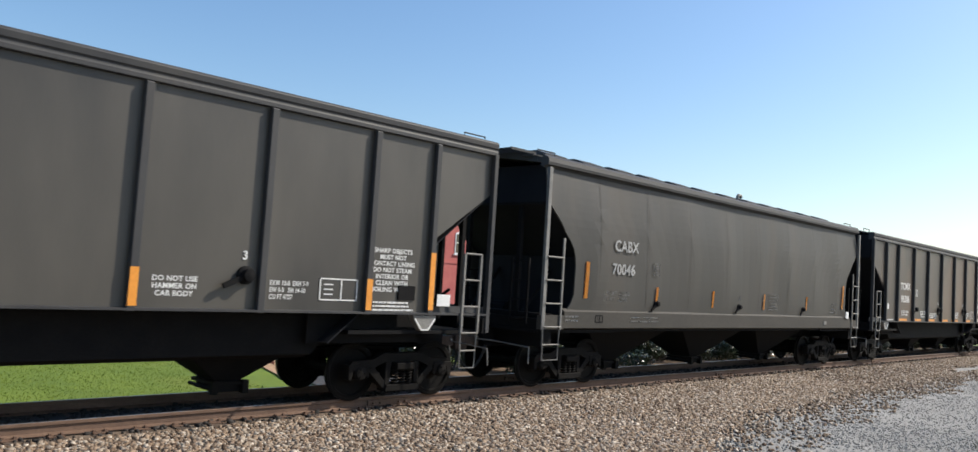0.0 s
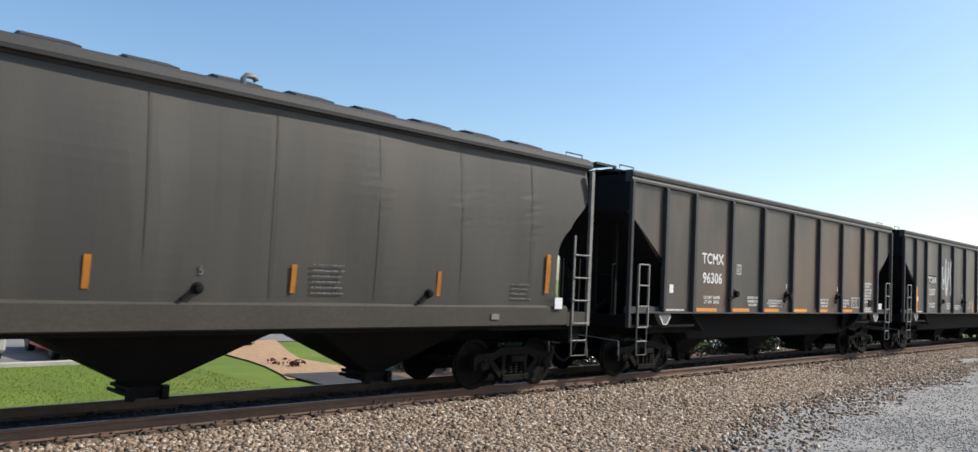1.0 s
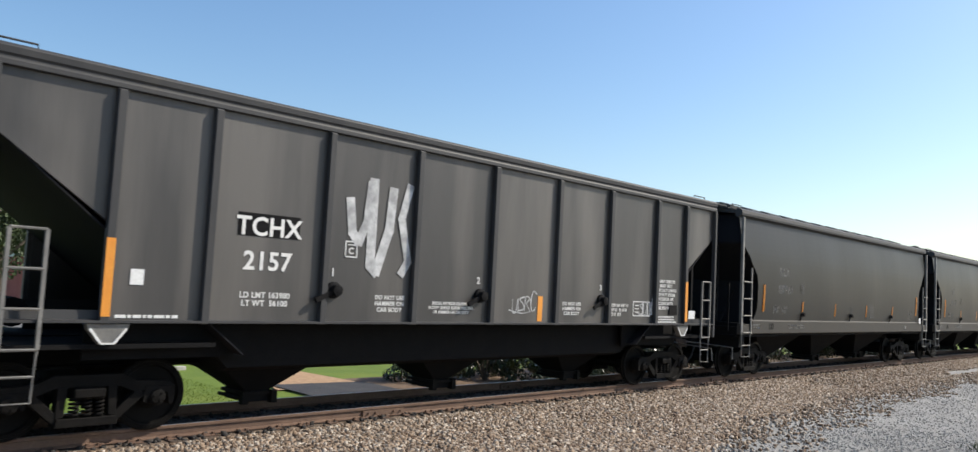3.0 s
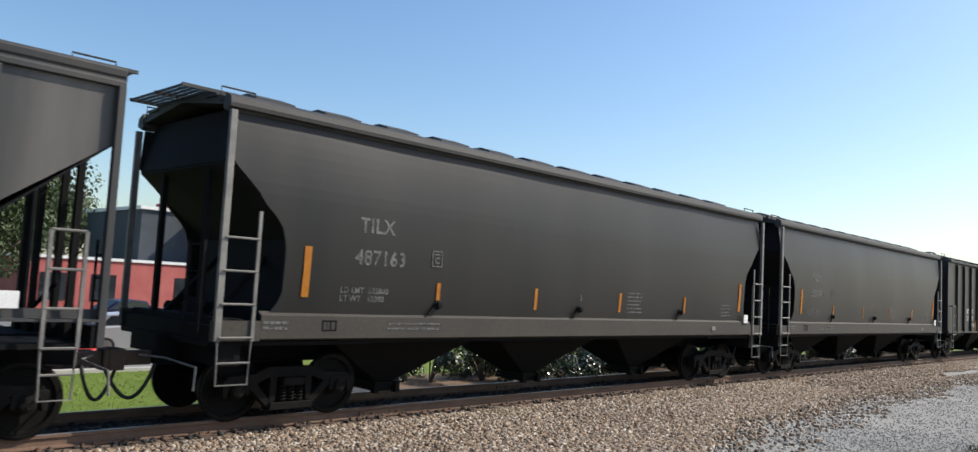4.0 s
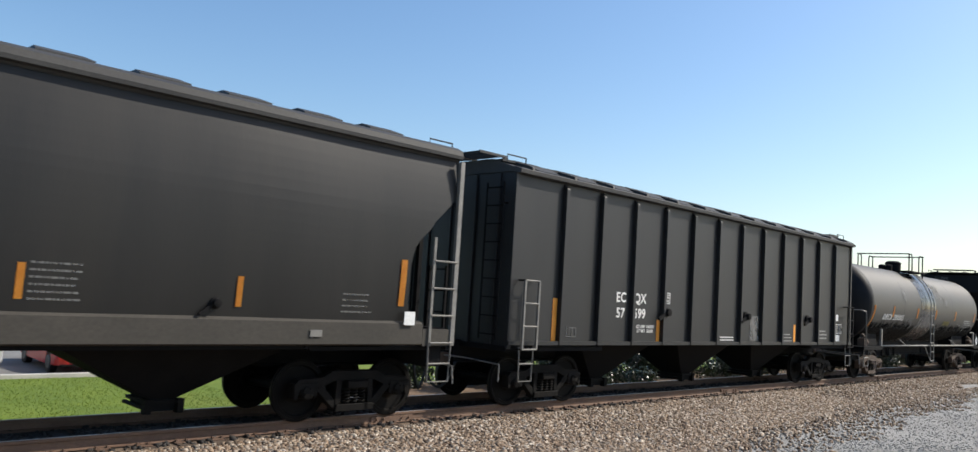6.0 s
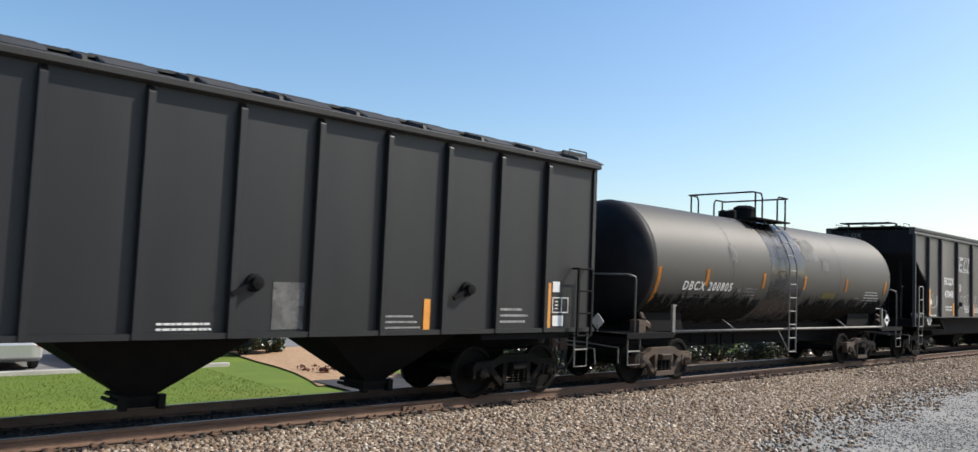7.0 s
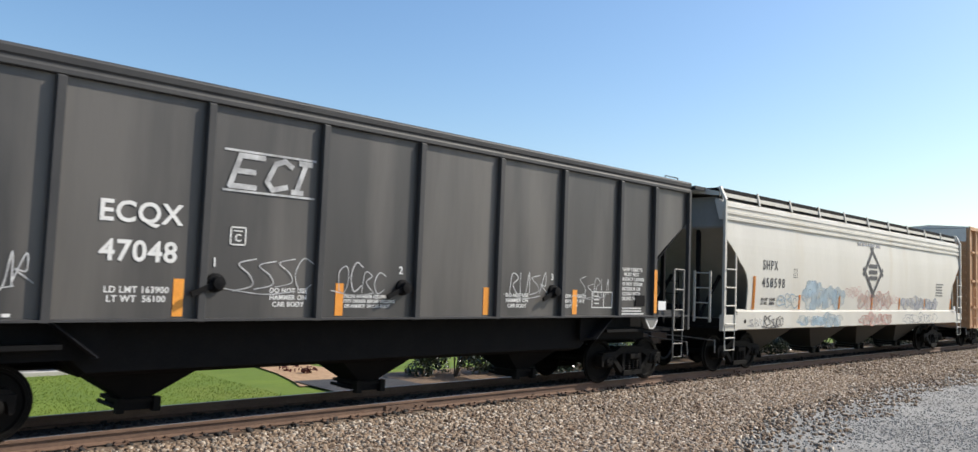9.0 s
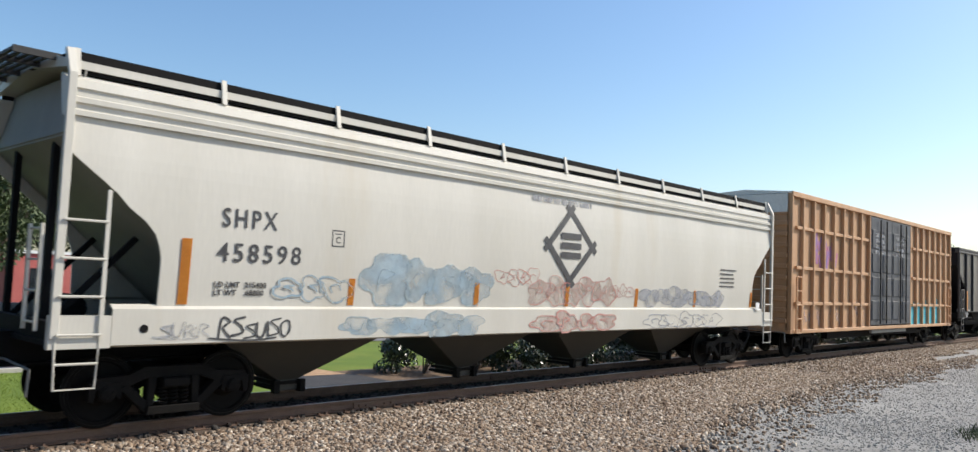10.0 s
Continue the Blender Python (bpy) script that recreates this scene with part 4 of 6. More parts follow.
    part("roof", bm, roof_paint, car)
    if rail:
        for s in (-1, 1):
            bm = bmesh.new()
            box(bm, -h + 0.1, h - 0.1, min(s * 0.85, s * 1.36), max(s * 0.85, s * 1.36), 4.70, 4.74)
            box(bm, -h + 0.1, h - 0.1, s * 1.37 - 0.012, s * 1.37 + 0.012, 4.47, 4.74)
            # underframe black stands in for shade on this walkway
            part("running_board", bm, M_UNDER, car, "steel grated roof walkway drawn dark for shade")
            for k in range(11):
                bm = bmesh.new()
                x = -h + 0.15 + (n - 0.3) * k / 10
                beam(bm, (x, s * 1.47, 4.42), (x, s * 1.40, 4.77), 0.07, 0.03)
                part("walk_bracket", bm, post_paint, car)
        hatches(car, h, 4, top + 0.30, roof_paint, (2.6, 0.4, 0.08))
        for d in (-1, 1):
            bm = bmesh.new()
            for k in range(6):
                xx = d * (h + 0.42 - 0.1 * k)
                box(bm, xx - 0.025, xx + 0.025, -1.0, 1.0, 4.70, 4.74)
            for yy in (-1.0, -0.4, 0.4, 1.0):
                box(bm, *sorted((d * (h + 0.45), d * (h - 0.15))), yy - 0.02, yy + 0.02, 4.66, 4.745)
            part("end_platform", bm, M_ROOF, car, "grated roof end platform")
    else:
        hatches(car, h, 12, top + 0.32, roof_paint, (0.72, 0.80, 0.175), inset=0.5)
        roof_walk(car, h, top + 0.25, 1.0, M_ROOF, top + 0.30)
    for d in (-1, 1):
        bm = bmesh.new()
        e = d * (h - 0.12)
        quad(bm, [(e, -1.50, 3.70), (e, 1.50, 3.70), (e - d * 0.16, 1.42, top + 0.1), (e - d * 0.16, -1.42, top + 0.1)])
        quad(bm, [(e, -1.50, 3.70), (e, 1.50, 3.70), (d * (h - 0.95), 1.54, 2.98), (d * (h - 0.95), -1.54, 2.98)])
        quad(bm, [(d * (h - 0.95), -1.54, 2.98), (d * (h - 0.95), 1.54, 2.98), (d * (h - 2.9), 1.5, 1.2), (d * (h - 2.9), -1.5, 1.2)])
        bmesh.ops.remove_doubles(bm, verts=bm.verts[:], dist=0.001)
        bmesh.ops.solidify(bm, geom=bm.faces[:], thickness=0.02)
        # both end materials have the shade of the end in their colour
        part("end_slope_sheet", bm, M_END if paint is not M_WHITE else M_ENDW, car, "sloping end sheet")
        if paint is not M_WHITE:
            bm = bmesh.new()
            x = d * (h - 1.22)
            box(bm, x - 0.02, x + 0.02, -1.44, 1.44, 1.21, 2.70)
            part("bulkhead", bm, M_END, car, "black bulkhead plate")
            bm = bmesh.new()
            box(bm, *sorted((d * (h - 0.17), d * (h - 0.50))), -1.48, 1.48, 0.86, 1.52)
            part("end_sill", bm, M_UNDER, car, "deep black end sill", bevel=0.01)
        bm = bmesh.new()
        for y in (-0.75, 0.75):
            box(bm, d * (h - 0.2) - 0.04, d * (h - 0.2) + 0.04, y - 0.05, y + 0.05, 1.2, 3.7)
            beam(bm, (d * (h - 0.2), y, 1.3), (d * (h - 1.3), y, 2.5), 0.06, 0.08)
        box(bm, min(d * h, d * (h - 2.8)), max(d * h, d * (h - 2.8)), -1.46, 1.46, 1.14, 1.20)
        box(bm, d * (h - 0.10) - 0.06, d * (h - 0.10) + 0.06, -1.58, 1.58, 1.16, 1.42)
        part("end_frame", bm, M_UNDER, car, "black end posts and deck")
        bm = bmesh.new()
        x = d * (h - 0.8)
        lathe_y(bm, (x, 0.4, 1.5), [(-0.4, 0.05), (-0.4, 0.2), (0.3, 0.2), (0.3, 0.05)], 12)
        part("brake_cylinder", bm, M_UNDER, car)
        xa, xb = sorted((d * (h - 0.07), d * (h - 0.58)))
        lp = ladder_paint or M_GALV
        bm = bmesh.new()
        xi = d * (h - 0.58)
        box(bm, xi - 0.025, xi + 0.025, -1.63, -1.60, 1.22, 3.05)
        for k in range(4):
            z = 1.27 + 0.46 * k
            tube(bm, [(xa, -1.64, z), (xb, -1.64, z)], 0.017, 6)
        part("ladder", bm, lp, car, "steel grab ladder")
        stirrup(car, xa, xb, 0.62, 1.22, -1.60, lp)
        bm = bmesh.new()
        xx = d * (h + 0.04)
        for y in (-1.25, -0.8):
            box(bm, xx - 0.02, xx + 0.02, y - 0.025, y + 0.025, 1.3, 2.6)
        for k in range(4):
            tube(bm, [(xx, -1.25, 1.4 + 0.38 * k), (xx, -0.8, 1.4 + 0.38 * k)], 0.016, 6)
        # on dark cars the end ladder is coloured black for the shade there
        part("end_ladder", bm, lp if paint is M_WHITE else M_UNDER, car)
    for x in chutes:
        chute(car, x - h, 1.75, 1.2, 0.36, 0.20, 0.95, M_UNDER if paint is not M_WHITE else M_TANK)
        if not rail:
            gate_lock(car, x + 0.06 - h, 1.80, -1.53, k=0.65)
    bm = bmesh.new()
    x0, x1 = chutes[0] - 1.9 - h, chutes[-1] + 1.9 - h
    prism_y(bm, [(x0, 1.30), (x1, 1.30), (x1, 1.16), (x0, 1.16)], -1.45, 1.45)
    part("belly", bm, M_UNDER, car)
    running_gear(car, h, tc, stub=True)
    flat_box("placard", M_TRIM, car, h - 1.16, h - 0.94, 1.56, 1.78, -1.63, "white paper placard", 0.01)
    marks(car, h)
    return car


def curved_marks(name, number, material, stripes, vent=False):
    def marks(car, h):
        if vent:
            bm = bmesh.new()
            tube(bm, [(8.85 - h, -1.0, 4.6), (8.85 - h, -1.0, 4.86), (8.9 - h, -1.0, 4.92), (9.02 - h, -1.0, 4.92), (9.06 - h, -1.0, 4.86)], 0.045, 8)
            part("vent_pipe", bm, M_GALV, car, "bent steel roof vent pipe", True)
        f = lambda z: bulge(z) - 0.006
        lettering(name, 0.33, 2.34 - h, 2.92, bulge(2.95), material, car, "faded reporting mark", curve_y=f)
        lettering(number, 0.33, 2.28 - h, 2.41, bulge(2.5), material, car, "faded car number", curve_y=f)
        lettering("LD LMT  223800\nLT WT   62300", 0.13, 2.05 - h, 1.95, bulge(1.9), M_FAINT, car, "faded stencilled weights", curve_y=f)
        side_stripes(car, stripes[:1] + stripes[-1:], 1.86, 2.62, 0, 0.12, f)
        side_stripes(car, stripes[1:-1], 1.76, 2.18, 0, 0.085, f)
        frame_mark(car, 3.9 - h, 2.45, 0.24, 0.28, bulge(2.6) - 0.003, M_FAINT, False)
        bars(6, 9.86 - h, 2.18, 0, 0.65, 0.085, 0.026, M_FAINT, car, seed=12, curve_y=f)
        bars(4, 14.2 - h, 2.0, 0, 0.6, 0.09, 0.026, M_FAINT, car, seed=13, curve_y=f)
        lettering("5", 0.17, 8.1 - h, 1.98, bulge(2.0), M_FAINT, car, curve_y=f)
        bars(2, 3.0 - h, 1.46, -1.603, 1.2, 0.08, 0.03, M_FAINT, car, seed=15)
        bars(2, 0.75 - h, 1.46, -1.603, 0.5, 0.08, 0.04, M_FAINT, car, seed=16)
        frame_mark(car, 1.75 - h, 1.36, 0.26, 0.16, -1.601, M_UNDER, True)
        flat_box("notice_board", M_GALV, car, h - 2.9, h - 2.7, 1.36, 1.46, -1.60, "small steel plate", 0.02)
    return marks


def white_marks(car, h):
    f = lambda z: bulge(z) - 0.006
    lettering("SHPX", 0.37, 2.1 - h, 2.72, bulge(2.7), M_DARKLET, car, "dark reporting mark", curve_y=f, squeeze=0.82, spacing=1.3, bold=0.008)
    lettering("458598", 0.37, 2.06 - h, 2.24, bulge(2.2), M_DARKLET, car, "dark car number", curve_y=f, squeeze=0.97, spacing=1.3, bold=0.008)
    lettering("LD LMT  215400\nLT WT    68800", 0.11, 2.05 - h, 1.88, bulge(1.8), M_DARKLET, car, "dark stencilled weights", curve_y=f)
    frame_mark(car, 3.93 - h, 2.54, 0.24, 0.26, bulge(2.6) - 0.003, M_DARKLET, False)
    side_stripes(car, (1.62 - h,), 1.64, 2.52, 0, 0.14, f)
    side_stripes(car, (4.37 - h, 7.2 - h, 9.9 - h, 12.5 - h, 15.2 - h, 18.4 - h), 1.64, 2.06, 0, 0.12, f)
    # a diamond emblem with three bars
    bm = bmesh.new()
    cx, cz, a, b = 9.95 - h, 2.90, 0.74, 0.72
    pts = [(cx, cz + b), (cx + a, cz), (cx, cz - b), (cx - a, cz)]
    for i in range(4):
        p, q = pts[i], pts[(i + 1) % 4]
        ext = 0.13
        d = Vector((q[0] - p[0], q[1] - p[1])).normalized() * ext
        k = 5
        line = [(p[0] - d.x + (q[0] + 2 * d.x - p[0]) * j / k, p[1] - d.y + (q[1] + 2 * d.y - p[1]) * j / k) for j in range(k + 1)]
        stroke(bm, line, 0.13, 0, f)
    for z in (-0.2, 0.0, 0.2):
        stroke(bm, [(cx - 0.30, cz + z), (cx + 0.30, cz + z)], 0.13, 0, f)
    part("painted_logo", bm, M_DARKLET, car, "dark diamond emblem with three bars")
    bars(1, cx - 1.25, 3.74, 0, 2.5, 0.2, 0.11, M_GREYTAG, car, "thin grey company name", 21, f)
    bars(5, 16.5 - h, 2.62, 0, 0.9, 0.11, 0.04, M_DARKLET, car, seed=22, curve_y=f)
    bubble_letters(4.75 - h, 1.66, 2.75, 0.78, 4, M_BLUE, M_BLUELINE, car, 5, 0, f, 0.045, "pale blue sprayed bubble letters")
    bubble_letters(3.0 - h, 1.70, 1.3, 0.34, 3, None, M_BLUE, car, 6, 0, f, 0.05, "pale blue sprayed outline")
    bubble_letters(8.75 - h, 1.66, 2.75, 0.60, 5, M_PINK, M_RED, car, 8, 0, f, 0.032, "pale pink letters outlined in red")
    bubble_letters(7.75 - h, 2.02, 1.15, 0.36, 4, None, M_RED, car, 9, 0, f, 0.026, "thin red sprayed outline")
    bubble_letters(11.45 - h, 1.86, 0.9, 0.24, 3, None, M_RED, car, 10, 0, f, 0.024, "thin red sprayed outline")
    bubble_letters(12.75 - h, 1.66, 3.9, 0.42, 6, M_GREYTAG, M_SLATELINE, car, 11, 0, f, 0.04, "grey sprayed letters")
    bubble_letters(4.2 - h, 1.13, 3.1, 0.38, 5, M_BLUE, M_BLUELINE, car, 12, -1.601, None, 0.03, "pale blue sprayed letters on the sill")
    bubble_letters(8.9 - h, 1.13, 2.6, 0.36, 4, M_PINK, M_RED, car, 13, -1.601, None, 0.05, "red sprayed letters on the sill")
    bubble_letters(13.0 - h, 1.15, 3.4, 0.34, 5, None, M_GREYTAG, car, 14, -1.601, None, 0.05, "grey sprayed letters on the sill")
    scribble(2.12 - h, 1.16, 1.15, 0.30, 0.03, -1.603, M_DARKLET, car, 91, 6, None, "black sprayed tag on the sill")
    scribble(1.3 - h, 1.2, 0.7, 0.2, 0.03, -1.603, M_GREYTAG, car, 92, 4)
    bm = bmesh.new()
    lathe_y(bm, (1.12 - h, -1.602, 1.33), [(0, 0.055), (-0.004, 0.055)], 14)
    part("sill_hole", bm, M_UNDER, car, "dark round hole")


def box_hopper(left, label, n=16.65):
    """Straight-sided black covered hopper with fourteen ribbed panels."""
    car = new_car("covered_hopper", label, left, n)
    h = n / 2
    ribs = [1.50 + 1.245 * k for k in range(12)]
    xs = [0.05, *ribs, n - 0.05]
    for s in (-1, 1):
        yi, yo = s * 1.46, s * 1.56
        for i in range(len(xs) - 1):
            bm = bmesh.new()
            box(bm, xs[i] - h, xs[i + 1] - h, min(yi, yi - s * 0.03), max(yi, yi - s * 0.03), 1.22, 4.46)
            part("side_sheet", bm, M_COAL, car)
        for x in ribs:
            bm = bmesh.new()
            prism_x(bm, [(yi, 1.22), (yo, 1.22), (yo, 4.36), (yi, 4.46)], x - h - 0.05, x - h + 0.05)
            part("rib", bm, M_COAL, car, bevel=0.006)
        for d in (-1, 1):
            bm = bmesh.new()
            x = d * (h - 0.05)
            box(bm, x - 0.05, x + 0.05, min(yi - s * 0.03, yi + s * 0.04), max(yi - s * 0.03, yi + s * 0.04), 1.15, 4.5)
            part("corner_post", bm, M_COAL, car, bevel=0.006)
        bm = bmesh.new()
        prism_x(bm, [(s * 1.48, 1.22), (s * 1.54, 1.22), (s * 1.54, 1.30), (s * 1.48, 1.30)], -h, h)
        part("side_sill", bm, M_COAL, car)
        bm = bmesh.new()
        prism_x(bm, [(s * 1.60, 4.48), (s * 1.61, 4.56), (s * 1.42, 4.62), (s * 1.42, 4.46)], -h, h)
        part("top_plate", bm, M_ROOF, car, bevel=0.006)
    bm = bmesh.new()
    prism_x(bm, [(-1.42, 4.60), (-0.8, 4.80), (0.8, 4.80), (1.42, 4.60), (1.42, 4.52), (-1.42, 4.52)], -h + 0.01, h - 0.01)
    part("roof", bm, M_ROOF, car)
    for k in range(13):
        bm = bmesh.new()
        x = 0.4 + k * 1.3 - h
        prism_x(bm, [(-1.58, 4.55), (-1.55, 4.64), (-0.8, 4.86), (0.8, 4.86), (1.55, 4.64), (1.58, 4.55)], x - 0.03, x + 0.03)
        part("roof_rib", bm, M_ROOF, car)
        bm = bmesh.new()
        prism_x(bm, [(-1.45, 4.62), (-1.2, 4.74), (-0.75, 4.88), (0.75, 4.88), (1.2, 4.74), (1.45, 4.62)], x + 0.25, x + 0.95)
        part("roof_hatch", bm, M_ROOF, car, bevel=0.02)
    roof_walk(car, h, 4.74, 0.95, M_ROOF, 4.82)
    for d in (-1, 1):
        bm = bmesh.new()
        x = d * (h - 0.06)
        box(bm, x - 0.02, x + 0.02, -1.46, 1.46, 1.2, 4.6)
        part("end_wall", bm, M_COAL, car, "flat black ribbed end wall")
        for y in (-1.0, -0.35, 0.35, 1.0):
            bm = bmesh.new()
            box(bm, x - 0.02 + d * 0.04, x + 0.02 + d * 0.04, y - 0.06, y + 0.06, 1.2, 4.5)
            part("end_post", bm, M_COAL, car, bevel=0.006)
        bm = bmesh.new()
        box(bm, min(d * h, d * (h - 3)), max(d * h, d * (h - 3)), -1.46, 1.46, 1.1, 1.196)
        part("end_deck", bm, M_UNDER, car)
        x = d * (h - 0.45)
        ladder(car, x - 0.2, x + 0.2, 1.15, 2.45, 4, -1.66, M_GALV if d < 0 else M_UNDER)
        bm = bmesh.new()
        for z in (1.15, 2.45):
            for xx in (x - 0.2, x + 0.2):
                tube(bm, [(xx, -1.66, z), (xx, -1.48, z)], 0.02, 6)
        part("ladder_bracket", bm, M_UNDER, car)
        stirrup(car, x - 0.2, x + 0.2, 0.55, 1.2, -1.58, M_GALV)
        bm = bmesh.new()
        for yy in (-1.3, -0.85):
            tube(bm, [(d * (h + 0.12), yy, 1.3), (d * (h + 0.12), yy, 4.3)], 0.02, 6)
        for k in range(9):
            tube(bm, [(d * (h + 0.12), -1.3, 1.4 + 0.35 * k), (d * (h + 0.12), -0.85, 1.4 + 0.35 * k)], 0.015, 6)
        tube(bm, [(d * h, -1.3, 3.9), (d * (h + 0.12), -1.3, 3.9)], 0.02, 6)
        part("end_ladder", bm, M_UNDER, car)
    for x in (4.35, 8.30, 12.25):
        chute(car, x - h, 1.4, 1.2, 0.36, 0.22, 0.9, M_UNDER)
        gate_lock(car, x + 1.0 - h, 1.98, -1.46)
    running_gear(car, h, 13.3, stub=True)
    y = -1.465
    lettering("EC", 0.30, 3.42 - h, 2.16, y, M_LETTER, car, "white reporting mark")
    lettering("QX", 0.30, 4.10 - h, 2.16, y, M_LETTER, car, "white reporting mark")
    lettering("57", 0.30, 3.44 - h, 1.82, y, M_LETTER, car, "white car number")
    lettering("599", 0.30, 4.10 - h, 1.82, y, M_LETTER, car, "white car number")
    lettering("LD LMT 166900\nLT WT  56100", 0.10, 4.58 - h, 1.60, y, M_LETTER, car, "white stencilled weights", "CENTER")
    lettering("ECQX\n57599", 0.24, -h - 0.09, 4.10, 0.9, M_FAINT, car, "faded end lettering", "LEFT", 1.0, 0, -90)
    frame_mark(car, 5.35 - h, 2.18, 0.22, 0.26, y, M_LETTER, False)
    frame_mark(car, 1.75 - h, 1.38, 0.32, 0.2, y, M_FAINT)
    bars(3, 14.0 - h, 1.62, y, 0.85, 0.11, 0.04, M_WORN, car, seed=31)
    bars(3, 11.5 - h, 1.5, y, 0.8, 0.09, 0.03, M_WORN, car, seed=32)
    bars(2, 8.0 - h, 1.40, y, 0.8, 0.07, 0.03, M_LETTER, car, seed=33)
    flat_box("placard", M_FAINT, car, 9.6 - h, 10.1 - h, 1.33, 2.0, y, "pale data panel")
    frame_mark(car, 15.46 - h, 1.58, 0.46, 0.30, y, M_LETTER)
    flat_box("placard", M_TRIM, car, 15.46 - h, 15.66 - h, 1.98, 2.18, y, "white paper notice")
    flat_box("placard", M_TRIM, car, 15.48 - h, 15.78 - h, 1.33, 1.53, y, "white paper notice")
    side_stripes(car, (1.36 - h, 15.35 - h), 1.26, 2.15, y, 0.13)
    side_stripes(car, (5.1 - h, 12.4 - h), 1.26, 1.80, y, 0.13)
    return car


def tank_car(left, label, n=15.3):
    car = new_car("tank_car", label, left, n)
    h, zc, r = n / 2, 2.70, 1.47
    x0, x1 = 1.15 - h, n - 0.87 - h
    def shell(name, a, b, rr, material, lab):
        bm = bmesh.new()
        k = 56
        loft(bm, [[(x, rr * math.cos(t), zc + rr * math.sin(t)) for t in (2 * math.pi * i / k for i in range(k))] for x in (a, b)], caps=False)
        return part(name, bm, material, car, lab, True)
    xb0, xb1 = 6.35 - h, 8.25 - h
    shell("tank_shell", x0, xb0, r, M_TANK, "grimy grey tank shell")
    shell("tank_shell", xb1, x1, r, M_TANK, "grimy grey tank shell")
    shell("tank_band", xb0 - 0.003, xb1 + 0.003, r + 0.006, M_GLOSS, "glossy black spill band round the manway")
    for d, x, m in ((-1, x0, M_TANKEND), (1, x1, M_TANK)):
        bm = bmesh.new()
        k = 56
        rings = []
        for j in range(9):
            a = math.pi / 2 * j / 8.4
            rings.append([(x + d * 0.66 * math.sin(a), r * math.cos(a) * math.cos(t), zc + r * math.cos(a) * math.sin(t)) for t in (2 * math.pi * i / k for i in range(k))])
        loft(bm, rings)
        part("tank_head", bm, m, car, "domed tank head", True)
    for x in (4.4, 10.6):
        bm = bmesh.new()
        k = 56
        loft(bm, [[(xx - h, (r + 0.004) * math.cos(t), zc + (r + 0.004) * math.sin(t)) for t in (2 * math.pi * i / k for i in range(k))] for xx in (x, x + 0.012)], caps=False)
        part("weld_seam", bm, M_UNDER, car)
    # underframe, platforms and rails
    bm = bmesh.new()
    box(bm, -h + 1.7, h - 1.7, -0.42, 0.42, 1.0, 1.62)
    part("centre_sill", bm, M_UNDER, car, "grimy black centre sill")
    for d in (-1, 1):
        bm = bmesh.new()
        a, b = sorted((d * h, d * (h - 1.75)))
        box(bm, a, b, -1.55, 1.55, 1.06, 1.14)
        box(bm, a, b, -1.57, -1.53, 1.04, 1.17)
        box(bm, d * (h - 0.05) - 0.05, d * (h - 0.05) + 0.05, -1.55, 1.55, 0.95, 1.15)
        part("end_platform", bm, M_UNDER, car, "grimy black end platform", bevel=0.006)
        bm = bmesh.new()
        tc = d * 5.55
        prism_y(bm, [(tc - 0.9, 1.14), (tc + 0.9, 1.14), (tc + 0.75, 1.75), (tc - 0.75, 1.75)], -0.95, 0.95)
        part("saddle", bm, M_UNDER, car, "black tank saddle")
        bm = bmesh.new()
        x = d * (h - 1.72)
        box(bm, x - 0.05, x + 0.05, -1.56, -1.50, 1.1, 1.78)
        tube(bm, [(x, -1.53, 1.76), (x - d * 0.25, -1.45, 1.76)], 0.02, 6)
        part("platform_post", bm, M_GALV, car)
        bm = bmesh.new()
        x = d * (h - 0.35)
        tube(bm, [(x, -1.5, 1.1), (x, -1.5, 2.28), (x - 0.02 * d, -1.47, 2.36), (x - 0.05, -1.35, 2.40), (x - 0.05, 1.35, 2.40), (x, 1.5, 2.28), (x, 1.5, 1.1)], 0.022, 8)
        part("end_railing", bm, M_GALV, car, "bent pipe end railing", True)
        stirrup(car, *sorted((d * (h - 0.06), d * (h - 0.5))), 0.5, 1.06, -1.54, M_GALV)
        bm = bmesh.new()
        tube(bm, [(d * (h - 0.8), -1.2, 1.3), (d * (h - 1.05), -1.2, 1.35), (d * (h - 1.2), -1.2, 1.28)], 0.11, 8)
        box(bm, d * (h - 0.9) - 0.12, d * (h - 0.9) + 0.12, -1.3, -1.05, 1.14, 1.42)
        tube(bm, [(d * (h - 1.0), -1.25, 1.42), (d * (h - 1.1), -1.1, 1.55)], 0.06, 6)
        part("brake_valve", bm, M_TRUCK, car, "dusty brake valve")
        bm = bmesh.new()
        xx = -h - 0.03 if d < 0 else h - 1.45
        if d < 0:
            loft(bm, [[(xx - t, -0.8, 1.55), (xx - t, -0.62, 1.37), (xx - t, -0.8, 1.19), (xx - t, -0.98, 1.37)] for t in (0, 0.01)])
        else:
            loft(bm, [[(xx, -1.60 - t, 1.60), (xx + 0.20, -1.60 - t, 1.40), (xx, -1.60 - t, 1.20), (xx - 0.20, -1.60 - t, 1.40)] for t in (0, 0.01)])
        part("hazard_placard", bm, M_TRIM, car, "white diamond hazard placard")
